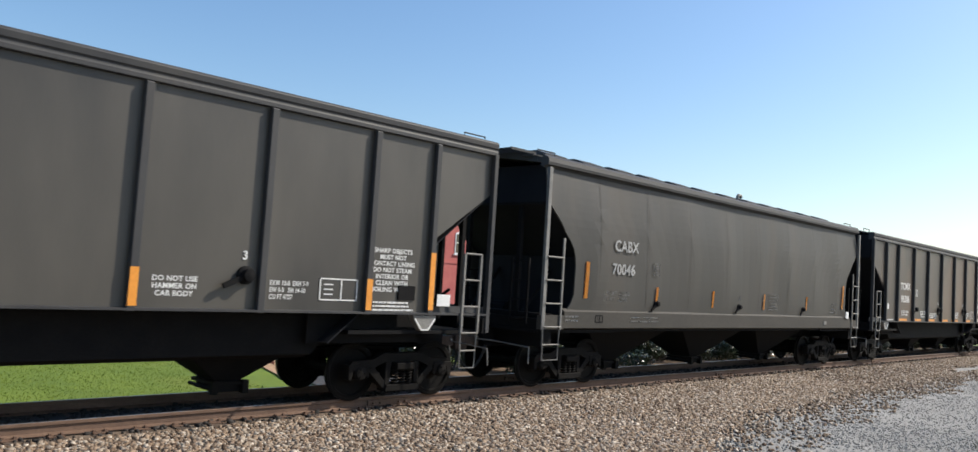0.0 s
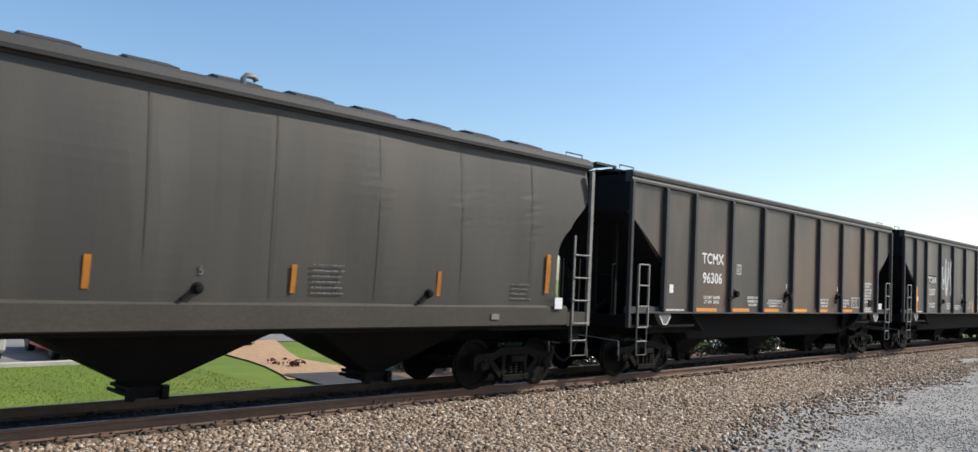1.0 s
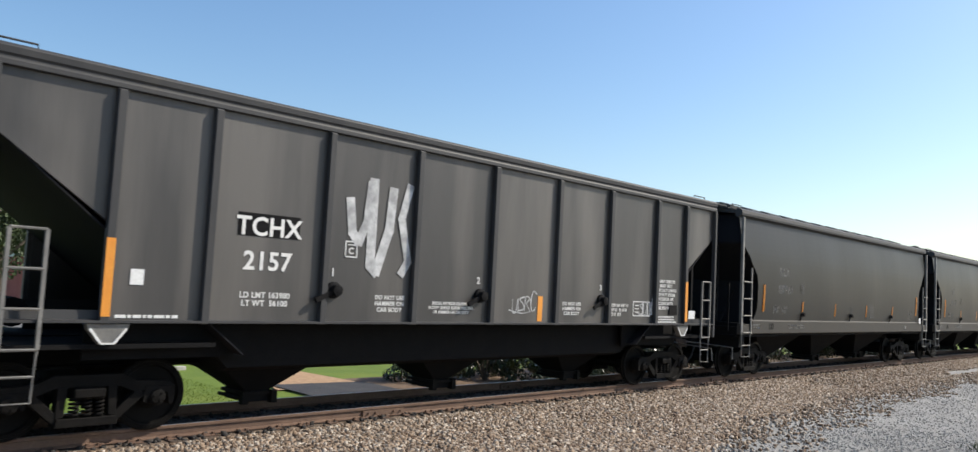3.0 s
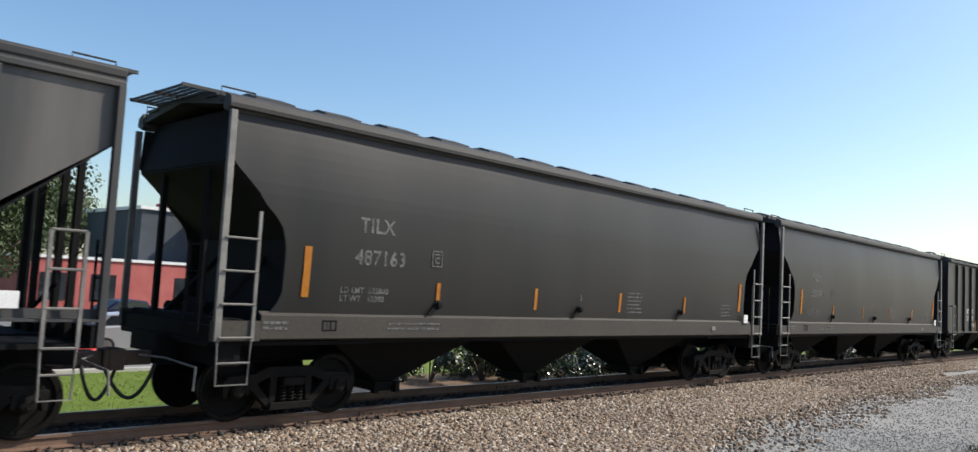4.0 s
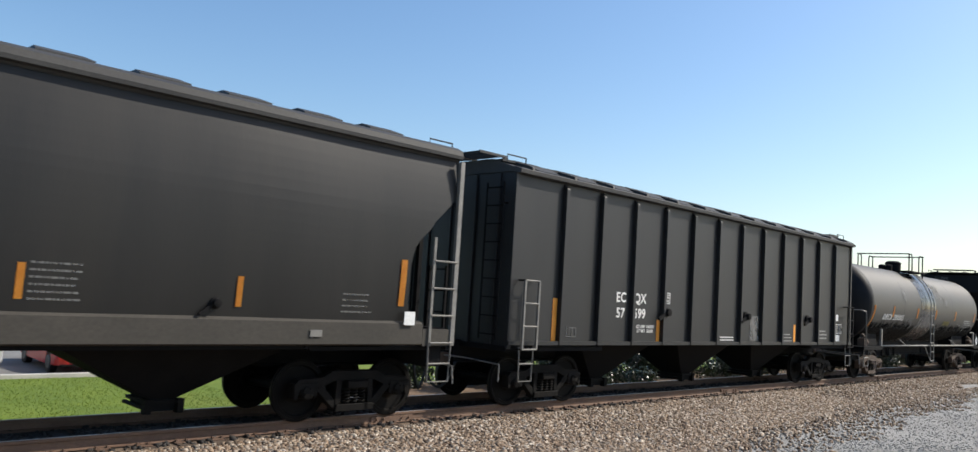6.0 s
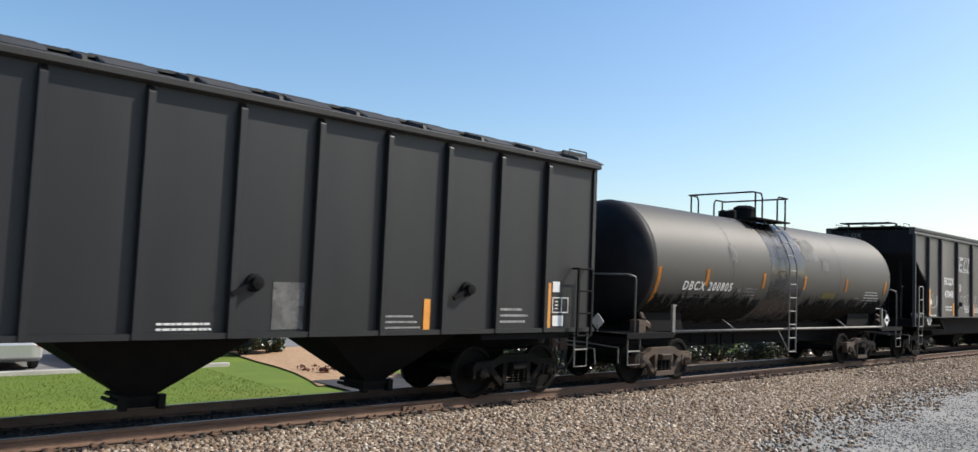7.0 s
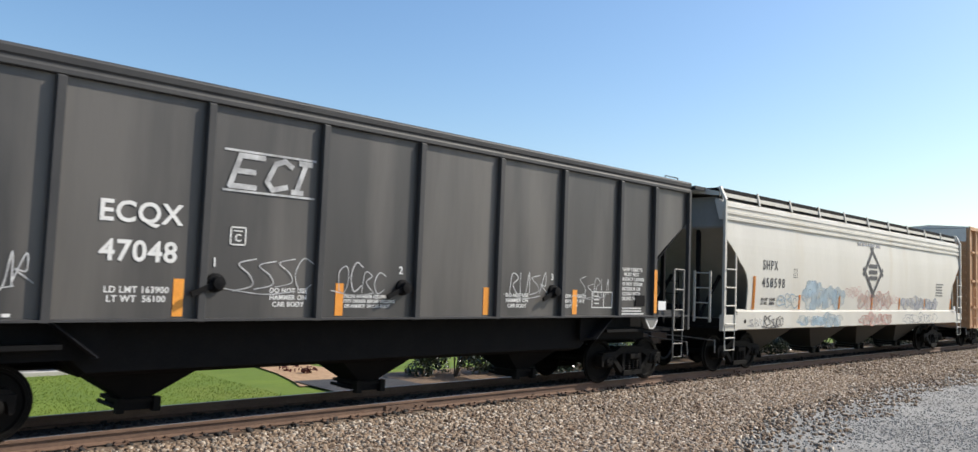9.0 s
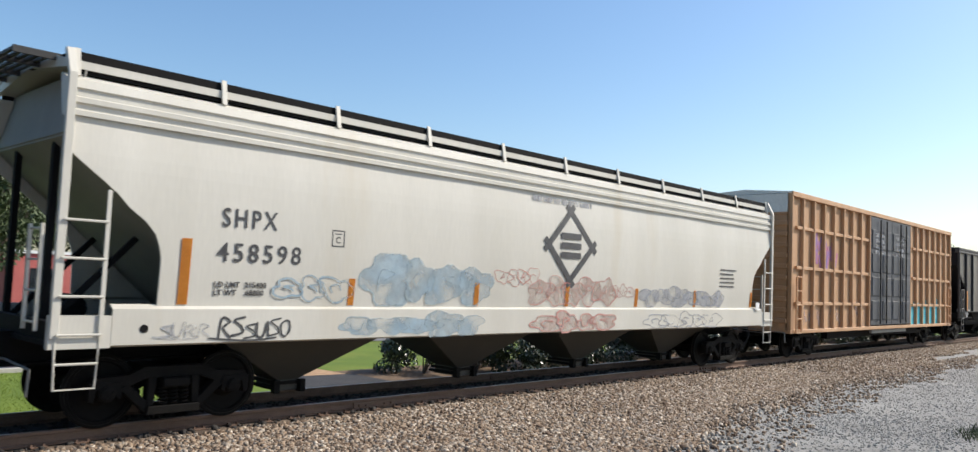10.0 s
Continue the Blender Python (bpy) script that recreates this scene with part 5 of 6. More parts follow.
        if d > 0:
            lettering("3082", 0.12, xx, 1.36, -1.613, M_DARKLET, car, "black placard digits", "CENTER")
        bm = bmesh.new()
        tube(bm, [(xx, -0.8 if d < 0 else -1.58, 1.14), (xx, -0.8, 1.3), (xx, -0.8, 1.25)] if d < 0 else [(xx, -1.58, 1.14), (xx, -1.58, 1.7), (xx - d * 0.15, -1.4, 1.75)], 0.018, 6)
        part("placard_holder", bm, M_GALV, car)
    bm = bmesh.new()
    tube(bm, [(-h + 1.7, -1.53, 1.18), (h - 1.7, -1.53, 1.18)], 0.032, 8)
    for x in (-3.2, 3.3):
        beam(bm, (x, -1.53, 1.18), (x - 0.28, -1.32, 1.42), 0.05, 0.03)
    part("side_handrail", bm, M_GALV, car, "long pipe side rail", True)
    # manway platform
    cx = 7.1 - h
    bm = bmesh.new()
    zt = zc + r
    box(bm, cx - 0.9, cx + 1.0, -1.1, -0.45, zt - 0.06, zt - 0.02)
    box(bm, cx - 0.9, cx + 1.0, 0.45, 1.1, zt - 0.06, zt - 0.02)
    part("manway_platform", bm, M_UNDER, car, "black grated platform", bevel=0.004)
    bm = bmesh.new()
    k = 16
    loft(bm, [[(cx + 0.38 + rr * math.cos(t), rr * math.sin(t), z) for t in (2 * math.pi * i / k for i in range(k))] for rr, z in ((0.30, zt - 0.1), (0.30, zt + 0.30), (0.32, zt + 0.32), (0.31, zt + 0.38), (0.2, zt + 0.44))])
    part("manway", bm, M_UNDER, car, "black manway dome")
    for s in (-0.62, 0.62):
        bm = bmesh.new()
        loft(bm, [[(cx - 0.55 + rr * math.cos(t), s * 0.2 + rr * math.sin(t), z) for t in (2 * math.pi * i / k for i in range(k))] for rr, z in ((0.14, zt - 0.05), (0.14, zt + 0.2), (0.07, zt + 0.24))])
        part("valve", bm, M_UNDER, car, "black pipe valve")
    bm = bmesh.new()
    zr = zt + 0.66
    for xe, back in ((cx - 0.95, 0.50), (cx + 1.02, -0.62)):
        side = [(xe + back, 1.0, zt - 0.1), (xe + back, 1.0, zr - 0.1), (xe + back * 0.85, 1.0, zr), (xe, 1.0, zr)]
        tube(bm, side + [(x, -y, z) for x, y, z in side[::-1]], 0.024, 8)
        tube(bm, [(xe + back * 0.25, -1.0, zr), (xe + back * 0.25, -1.0, zt - 0.25)], 0.024, 8)
        tube(bm, [(xe + back * 0.25, 1.0, zr), (xe + back * 0.25, 1.0, zt - 0.25)], 0.024, 8)
    part("manway_railing", bm, M_UNDER, car, "thin black pipe safety railing", True)
    # side ladder bowed over the shell
    bm = bmesh.new()
    lx = 7.25 - h
    prof = [(-1.62, 0.55), (-1.62, 2.9), (-1.50, 3.3), (-1.30, 3.68), (-1.02, 3.98), (-0.8, 4.14)]
    for x in (lx - 0.2, lx + 0.2):
        tube(bm, [(x, y, z) for y, z in prof], 0.022, 6)
    for y, z in [(-1.62, 0.58 + 0.36 * k) for k in range(7)] + [(-1.55, 3.15), (-1.40, 3.52), (-1.16, 3.85)]:
        tube(bm, [(lx - 0.2, y, z), (lx + 0.2, y, z)], 0.017, 6)
    tube(bm, [(lx - 0.2, -1.62, 0.58), (lx - 0.62, -1.53, 1.16)], 0.016, 6)
    part("side_ladder", bm, M_GALV, car, "steel ladder bowed over the tank")
    for x, z in ((3.3, 0.80), (4.0, 0.86), (4.7, 0.74), (5.25, 0.78), (5.45, 0.74), (6.05, 0.76), (9.4, 0.84)):
        bm = bmesh.new()
        tube(bm, [(x - h, -0.55, 1.02), (x - h, -0.55, z), (x - h + 0.01, -0.56, z - 0.03)], 0.04, 8)
        part("drain_stub", bm, M_UNDER, car)
    running_gear(car, h, 11.1, M_TRUCK, (0.70, 1.1))
    # markings follow the shell
    cy = lambda z: -math.sqrt(max(0.01, r * r - (z - zc) ** 2)) - 0.006
    lettering("DBCX 200805", 0.29, 2.30 - h, 2.13, cy(2.2), M_LETTER, car, "white reporting mark and number", lean=0.08, curve_y=cy, squeeze=0.98, spacing=1.32)
    bars(2, 2.4 - h, 1.95, 0, 1.7, 0.14, 0.06, M_FAINT, car, seed=41, curve_y=cy)
    frame_mark(car, 4.68 - h, 2.12, 0.18, 0.22, cy(2.2) - 0.01, M_FAINT, False)
    bars(4, 5.1 - h, 2.2, 0, 0.7, 0.08, 0.026, M_FAINT, car, seed=42, curve_y=cy)
    bars(6, 12.6 - h, 2.25, 0, 1.25, 0.085, 0.03, M_WORN, car, seed=43, curve_y=cy)
    bars(2, 11.9 - h, 2.05, 0, 0.5, 0.09, 0.06, M_FAINT, car, seed=44, curve_y=cy)
    side_stripes(car, (1.27 - h,), 1.78, 2.62, 0, 0.12, cy)
    side_stripes(car, (3.25 - h, 5.98 - h, 8.32 - h, 11.08 - h, 14.1 - h), 2.24, 2.64, 0, 0.12, cy)
    # two coats of dark strokes paint the shade of the tank's underside
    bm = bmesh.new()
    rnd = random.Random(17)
    for coat, (lo, hi, mid, paint) in enumerate(((1.75, 2.16, 1.95, M_TANKSHADE), (1.55, 1.92, 1.75, M_TRUCKD))):
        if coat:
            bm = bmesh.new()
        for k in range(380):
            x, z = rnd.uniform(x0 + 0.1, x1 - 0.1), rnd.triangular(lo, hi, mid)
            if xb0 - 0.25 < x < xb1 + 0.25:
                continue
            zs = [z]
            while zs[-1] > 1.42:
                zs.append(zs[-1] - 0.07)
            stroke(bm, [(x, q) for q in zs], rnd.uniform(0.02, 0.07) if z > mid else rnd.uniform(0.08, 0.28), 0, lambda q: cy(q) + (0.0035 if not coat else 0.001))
        tagged(part("grime", bm, paint, car, "dark strokes painted as shade on the lower tank"), kind="stuff")
    for x, z, w, hh in ((8.35, 3.10, 0.85, 0.62), (9.42, 2.84, 0.40, 0.34), (4.3, 2.86, 0.30, 0.40)):
        bm = bmesh.new()
        k = 10
        grid = [[bm.verts.new((x + w * i / k - h + 0.06 * w * math.sin(j * 0.9 + x), cy(z + hh * j / k + 0.05 * hh * math.sin(i * 0.8)) - 0.006, z + hh * j / k + 0.05 * hh * math.sin(i * 0.8))) for i in range(k + 1)] for j in range(k + 1)]
        for a, b in zip(grid, grid[1:]):
            for i in range(k):
                bm.faces.new((a[i], a[i + 1], b[i + 1], b[i]))
        bmesh.ops.solidify(bm, geom=bm.faces[:], thickness=0.003)
        part("paint_patch", bm, M_PRIMER, car, "pale primer patch")
    bm = bmesh.new()
    rows = [[bm.verts.new((x - h, cy(z) - 0.004, z)) for x in (9.62, 9.9, 10.2, 10.48)] for z in (2.02, 2.08, 2.14, 2.20)]
    for a, b in zip(rows, rows[1:]):
        for i in range(3):
            bm.faces.new((a[i], a[i + 1], b[i + 1], b[i]))
    bmesh.ops.solidify(bm, geom=bm.faces[:], thickness=0.003)
    part("stencil_panel", bm, mat("faded yellow stencil paint", (0.20, 0.17, 0.05), (0.28, 0.24, 0.08), 8, rough=0.6, fine=60, bump=0.0), car, "faded yellow stencil panel")
    return car


def boxcar(left, label, n=18.55):
    car = new_car("boxcar", label, left, n)
    h = n / 2
    za, zb = 0.95, 5.22
    d0, d1 = 7.25 - h, 12.15 - h
    for s in (-1, 1):
        yi, yo = s * 1.46, s * 1.58
        for a, b in ((-h, d0), (d1, h)):
            bm = bmesh.new()
            box(bm, a, b, min(yi, yi - s * 0.04), max(yi, yi - s * 0.04), za, zb)
            part("side_sheet", bm, M_TAN, car, "faded orange side sheet")
            k = max(2, round((b - a) / 0.92))
            for i in range(k + 1):
                x = a + 0.07 + (b - a - 0.14) * i / k
                bm = bmesh.new()
                box(bm, x - 0.05, x + 0.05, min(yi, yo), max(yi, yo), za, zb - 0.1)
                part("rib", bm, M_TAN, car, bevel=0.01)
            for z in (1.72, 2.85, 4.12):
                bm = bmesh.new()
                box(bm, a + 0.5, b - 0.15, min(yi, yo - s * 0.03), max(yi, yo - s * 0.03), z, z + 0.10)
                part("stiffener", bm, M_TAN, car, bevel=0.008)
        bm = bmesh.new()
        box(bm, -h, h, min(yi - s * 0.04, yo + s * 0.02), max(yi - s * 0.04, yo + s * 0.02), zb - 0.1, zb + 0.06)
        part("top_plate", bm, M_TAN, car, bevel=0.01)
        bm = bmesh.new()
        box(bm, -h, h, min(yi - s * 0.04, yo), max(yi - s * 0.04, yo), za - 0.12, za)
        part("side_sill", bm, M_TAN, car, bevel=0.01)
        for a, b in ((d0, (d0 + d1) / 2), ((d0 + d1) / 2, d1)):
            bm = bmesh.new()
            box(bm, a + 0.02, b - 0.02, min(yi, yo), max(yi, yo), za + 0.05, zb - 0.12)
            door = part("door", bm, M_DOOR, car, "dark blue plug door with panels", bevel=0.01)
            for z in (1.2, 2.1, 3.0, 3.9):
                for q in range(2):
                    bm = bmesh.new()
                    w = (b - a) / 2
                    box(bm, a + q * w + 0.12, a + (q + 1) * w - 0.12, min(yo, yo + s * 0.03), max(yo, yo + s * 0.03), z, z + 0.72)
                    part("panel", bm, M_DOOR, door, bevel=0.015)
            if s < 0:
                bars(4, a + 0.4, 4.35, yo - 0.035, 1.3, 0.22, 0.15, M_GREYTAG, door, "white faded lettering", int(a * 7) + 50)
                for q in (0.35, 0.65):
                    bm = bmesh.new()
                    xq = a + (b - a) * q
                    tube(bm, [(xq, yo - 0.08, za + 0.1), (xq, yo - 0.08, zb - 0.2)], 0.025, 6)
                    part("lock_rod", bm, M_UNDER, door)
    bm = bmesh.new()
    prism_x(bm, [(-1.55, zb + 0.05), (0, zb + 0.16), (1.55, zb + 0.05), (1.55, zb), (-1.55, zb)], -h - 0.02, h + 0.02)
    part("roof", bm, M_SIDING, car, "pale galvanised roof")
    for d in (-1, 1):
        bm = bmesh.new()
        x = d * (h - 0.03)
        box(bm, x - 0.03, x + 0.03, -1.46, 1.46, za - 0.1, zb - 0.02)
        for k in range(11):
            z = za + 0.2 + k * 0.34
            box(bm, min(x, x + d * 0.09), max(x, x + d * 0.09), -1.44, 1.44, z, z + 0.14)
        part("end_wall", bm, M_TAN, car, "corrugated orange end wall", bevel=0.01)
        bm = bmesh.new()
        box(bm, min(x, x + d * 0.10), max(x, x + d * 0.10), -1.44, 1.44, zb - 0.6, zb - 0.02)
        part("end_cap", bm, M_SIDING, car, "pale upper end sheet")
        xl = d * (h - 0.5)
        ladder(car, xl - 0.2, xl + 0.2, 0.85, 2.6, 5, -1.64, M_TAN)
        stirrup(car, xl - 0.2, xl + 0.2, 0.45, 0.85, -1.58, M_UNDER)
    running_gear(car, h, 13.6, None, (0.66, 0.95))
    bm = bmesh.new()
    box(bm, -h + 4, h - 4, -1.2, -1.0, 0.55, 0.85)
    part("underframe_beam", bm, M_UNDER, car)
    bm = bmesh.new()
    beam(bm, (-1.6, -1.45, 0.74), (2.6, -1.45, 0.74), 0.08, 0.12)
    part("door_sill", bm, M_GALV, car)
    rnd = random.Random(9)
    for x0, x1, z0, z1, m, lab in ((1.0, 6.8, 0.95, 1.75, M_PINK, "faded pink sprayed graffiti"), (12.3, 17.2, 0.95, 2.1, M_TEAL, "turquoise sprayed graffiti"), (2.2, 4.0, 3.0, 4.0, M_PURPLE, "violet and red sprayed tag")):
        bm = bmesh.new()
        y = -1.464
        if m is M_TEAL:
            for k in range(14):
                x = x0 + (x1 - x0) * k / 14
                box(bm, x - h, x + (x1 - x0) / 14.3 - h, y - 0.004 - 0.0003 * k, y, z0, z1 - 0.35 * abs(math.sin(k * 1.3)))
        else:
            for k in range(22):
                x, z = rnd.uniform(x0, x1), rnd.uniform(z0, z1 - 0.3)
                stroke(bm, [(x - h, z), (x + rnd.uniform(-0.2, 0.2) - h, z + rnd.uniform(0.2, 0.5))], rnd.uniform(0.08, 0.2), y)
        part("graffiti", bm, m, car, lab)
    return car

# ---- ground, track and what lies behind ----
LOW = -0.90        # lawn level behind the track
LOT = -0.30        # gravel lot level on the camera's side


def sheet(name, pts, material, label, cat):
    """A flat or folded sheet from rows of points."""
    bm = bmesh.new()
    rows = [[bm.verts.new(p) for p in r] for r in pts]
    for a, b in zip(rows, rows[1:]):
        for i in range(len(a) - 1):
            bm.faces.new((a[i], a[i + 1], b[i + 1], b[i]))
    ob = part(name, bm, material)
    return tagged(ob, label, cat, kind="structure")


FAR = 2500
sheet("ground", [[(-FAR, y, z), (-60, y, z), (60, y, z), (200, y, z), (FAR, y, z)] for y, z in ((-FAR, -0.34), (5.0, -0.34), (14.6, -0.80), (15.6, LOW), (30, LOW - 0.03), (200, LOW - 0.1), (FAR, LOW - 0.3))], M_GRASS, "green mown grass behind the track", "grass")


def lot_edge(x):
    return float(np.interp(x, (-20, 0, 11.3, 13.2, 20, 33, 44, 100), (4.6, 5.0, 6.5, 7.1, 8.2, 9.0, 9.7, 10.0)))


xs = [-300, -60, -20] + [-10 + 0.8 * k for k in range(76)] + [60, 80, 110, 160, 260, 500]
def wavy(x):
    return 0.22 * math.sin(x * 0.9) + 0.14 * math.sin(x * 2.1) + 0.10 * math.sin(x * 5.3 + 1)
sheet("gravel_lot", [[(x, -200, LOT) for x in xs], [(x, 2.0, LOT) for x in xs], [(x, lot_edge(x) - 0.3 + wavy(x), LOT) for x in xs], [(x, lot_edge(x) + 0.3 + wavy(x), LOT - 0.04) for x in xs]], M_GRAVEL, "grey crushed gravel lot beside the track", "gravel")
sheet("ballast_bed", [[(x, lot_edge(x) + off, z) for x in xs] for off, z in ((-2.0, -0.37), (-1.0, -0.35), (0.0, -0.305))] + [[(x, y, z) for x in xs] for y, z in ((10.25, -0.20), (10.6, -0.19), (13.1, -0.19), (13.5, -0.22), (14.6, -0.78), (15.2, -0.93))], M_BALLAST, "brown crushed stone ballast under the track", "ballast")


def stones(name, boxes, seed, material, label, size):
    """Loose angular stones, one mesh."""
    rng = np.random.default_rng(seed)
    base = np.array([[x, y, z] for x in (-1, 1) for y in (-1, 1) for z in (-1, 1)], float)
    faces = np.array([[0, 1, 3, 2], [4, 6, 7, 5], [0, 4, 5, 1], [2, 3, 7, 6], [0, 2, 6, 4], [1, 5, 7, 3]])
    vs, fs, total = [], [], 0
    for x0, x1, lo, hi, n, zf in boxes:
        x = rng.uniform(x0, x1, n)
        u = rng.uniform(0, 1, n)
        y = np.array([lo(a) for a in x]) * (1 - u) + hi * u
        z = np.array([zf(a, b) for a, b in zip(x, y)])
        s = rng.uniform(size[0], size[1], (n, 1, 1)) * rng.uniform(0.6, 1.25, (n, 1, 3))
        p = base[None] * (1 + rng.uniform(-0.45, 0.2, (n, 8, 3))) * s / 2
        a, b = rng.uniform(0, 6.28, n), rng.uniform(-0.7, 0.7, n)
        ca, sa, cb, sb = np.cos(a)[:, None], np.sin(a)[:, None], np.cos(b)[:, None], np.sin(b)[:, None]
        px, py, pz = p[..., 0], p[..., 1], p[..., 2]
        py, pz = py * cb - pz * sb, py * sb + pz * cb
        px, py = px * ca - py * sa, px * sa + py * ca
        pts = np.stack([px + x[:, None], py + y[:, None], pz + z[:, None]], -1).reshape(-1, 3)
        vs.append(pts)
        fs.append((faces[None] + 8 * np.arange(n)[:, None, None]).reshape(-1, 4) + total)
        total += 8 * n
    v, f = np.concatenate(vs), np.concatenate(fs)
    me = bpy.data.meshes.new(name)
    me.vertices.add(len(v))
    me.vertices.foreach_set("co", v.ravel())
    me.loops.add(f.size)
    me.loops.foreach_set("vertex_index", f.ravel())
    me.polygons.add(len(f))
    me.polygons.foreach_set("loop_start", np.arange(0, f.size, 4))
    me.update()
    me.validate()
    me.materials.append(material)
    return tagged(new(name, me), label, "stones", kind="stuff")


def bed_z(x, y):
    e = lot_edge(x)
    return float(np.interp(y, (e - 1.0, e, 10.25, 10.6, 13.1), (-0.30, -0.295, -0.20, -0.19, -0.19))) + 0.010


def edge(back):
    return lambda x: lot_edge(x) + back + wavy(x)


stones("ballast_stones", [(1.5, 12, edge(-0.1), 10.62, 34000, bed_z), (12, 24, edge(-0.1), 10.62, 24000, bed_z), (10, 34, edge(-0.7), 9.0, 5000, bed_z), (11, 40, edge(-1.7), 8.6, 3500, lambda x, y: max(bed_z(x, y), LOT + 0.004)), (24, 50, edge(-0.1), 10.62, 13000, bed_z), (50, 90, edge(0), 10.62, 4000, bed_z)], 3, M_STONE, "brown and grey crushed ballast stones", (0.030, 0.072))
# strip and stones between the rails carry the train's shade in their colour
M_BEDSHADE = mat("crushed stone darkened for shade", (0.028, 0.024, 0.021), (0.048, 0.041, 0.036), 5, rough=0.9, fine=40, bump=0.2)
sheet("track_bed", [[(x, y, -0.182) for x in xs] for y in (10.98, 12.0, 13.05)], M_BEDSHADE, "ballast between the rails darkened for train shade", "ballast")
stones("track_stones", [(0, 40, lambda x: 10.75, 13.1, 5000, bed_z)], 5, M_BEDSHADE, "ballast stones between the rails darkened for train shade", (0.035, 0.08))
stones("gravel_stones", [(6, 18, lambda x: 3.0, 6.6, 6000, lambda x, y: LOT), (14, 34, lambda x: 3.5, 7.6, 9000, lambda x, y: LOT)], 4, mat("grey gravel chips", (0.22, 0.215, 0.20), (0.36, 0.35, 0.325), 3, rough=0.9, fine=50, bump=0.2), "loose grey gravel chips", (0.012, 0.04))

# track
track = tagged(new("track"), "rusty steel rails on weathered timber ties", "railway track", kind="structure")
for s, nm in ((-1, "near"), (1, "far")):
    y = TRACK_Y + s * 0.7525
    bm = bmesh.new()
    prism_x(bm, [(y - 0.07, -0.17), (y + 0.07, -0.17), (y + 0.07, -0.158), (y + 0.012, -0.135), (y + 0.010, -0.05), (y + 0.036, -0.04), (y + 0.036, -0.006), (y + 0.028, 0.0), (y - 0.028, 0.0), (y - 0.036, -0.006), (y - 0.036, -0.04), (y - 0.010, -0.05), (y - 0.012, -0.135), (y - 0.07, -0.158)], -80, 600)
    r = part("rail", bm, M_RAIL, track, "rusty steel rail")
    bm = bmesh.new()
    box(bm, -80, 600, y - 0.026, y + 0.026, -0.002, 0.0015)
    part("rail_head", bm, M_RAILTOP, r, "worn bright running surface")
    bm = bmesh.new()
    for k in range(-4, 60):
        x = -3 + 11.9 * k + (5 if s > 0 else 0)
        box(bm, x - 0.45, x + 0.45, y - 0.045, y - 0.014, -0.145, -0.055)
        for b in (-0.35, -0.2, 0.2, 0.35):
            tube(bm, [(x + b, y - 0.045, -0.1), (x + b, y - 0.085, -0.1)], 0.017, 6)
    part("joint_bar", bm, M_RAIL, r, "bolted joint bars")


def tie_mesh(seed):
    rnd = random.Random(seed)
    bm = bmesh.new()
    box(bm, -0.11, 0.11, -1.3, 1.3, -0.35, -0.175)
    bmesh.ops.bevel(bm, geom=bm.edges[:], offset=0.012, segments=1, affect="EDGES")
    for v in bm.verts:
        v.co += Vector((rnd.uniform(-0.008, 0.008), rnd.uniform(-0.03, 0.03), rnd.uniform(-0.004, 0.004)))
    return made("tie", bm, M_TIE)


ties = [tie_mesh(k) for k in range(4)]
bm = bmesh.new()
box(bm, -0.1, 0.1, -0.19, 0.17, -0.176, -0.166)
for x, y in ((-0.07, -0.09), (0.07, -0.09), (-0.07, 0.09), (0.07, 0.09)):
    box(bm, x - 0.014, x + 0.014, y - 0.02, y + 0.02, -0.17, -0.135)
plate = made("tie_plate", bm, M_RAIL)
rnd = random.Random(11)
for k in range(230):
    x = -6 + 0.53 * k
    t = new("tie", ties[k % 4])
    t.parent = track
    t.location = (x + rnd.uniform(-0.03, 0.03), TRACK_Y + rnd.uniform(-0.07, 0.07), rnd.uniform(-0.012, 0.004))
    t.rotation_euler = (0, 0, rnd.uniform(-0.02, 0.02))
    if k < 140:
        pl = new("tie_plate", plate)
        pl.parent = track
        pl.location = (x, TRACK_Y - 0.7525, 0)
bm = bmesh.new()
for k in range(600):
    box(bm, 116.4 + 0.53 * k - 0.11, 116.4 + 0.53 * k + 0.11, TRACK_Y - 1.3, TRACK_Y + 1.3, -0.3, -0.175)
tagged(part("far_ties", bm, M_TIE, track, "timber ties far along the track"), kind="stuff")

# planting bed, kerb, street
sheet("mulch_path", [[(11.6, 18.9, LOW + 0.03), (13.2, 18.9, LOW + 0.05), (14.75, 18.9, LOW + 0.03)], [(11.97, 19.85, LOW + 0.03), (13.3, 20.0, LOW + 0.05), (14.68, 20.28, LOW + 0.03)], [(12.5, 21.7, LOW + 0.03), (13.6, 21.7, LOW + 0.05), (14.6, 21.76, LOW + 0.03)], [(12.75, 23.2, LOW + 0.03), (13.7, 23.2, LOW + 0.05), (14.54, 23.07, LOW + 0.03)], [(12.9, 25.0, LOW + 0.03), (14.0, 25.0, LOW + 0.05), (15.29, 25.0, LOW + 0.03)], [(13.4, 28.4, LOW + 0.03), (15.0, 28.6, LOW + 0.04), (17.25, 29.3, LOW + 0.03)]], M_MULCH, "pale brown bark mulch path across the lawn", "mulch path")
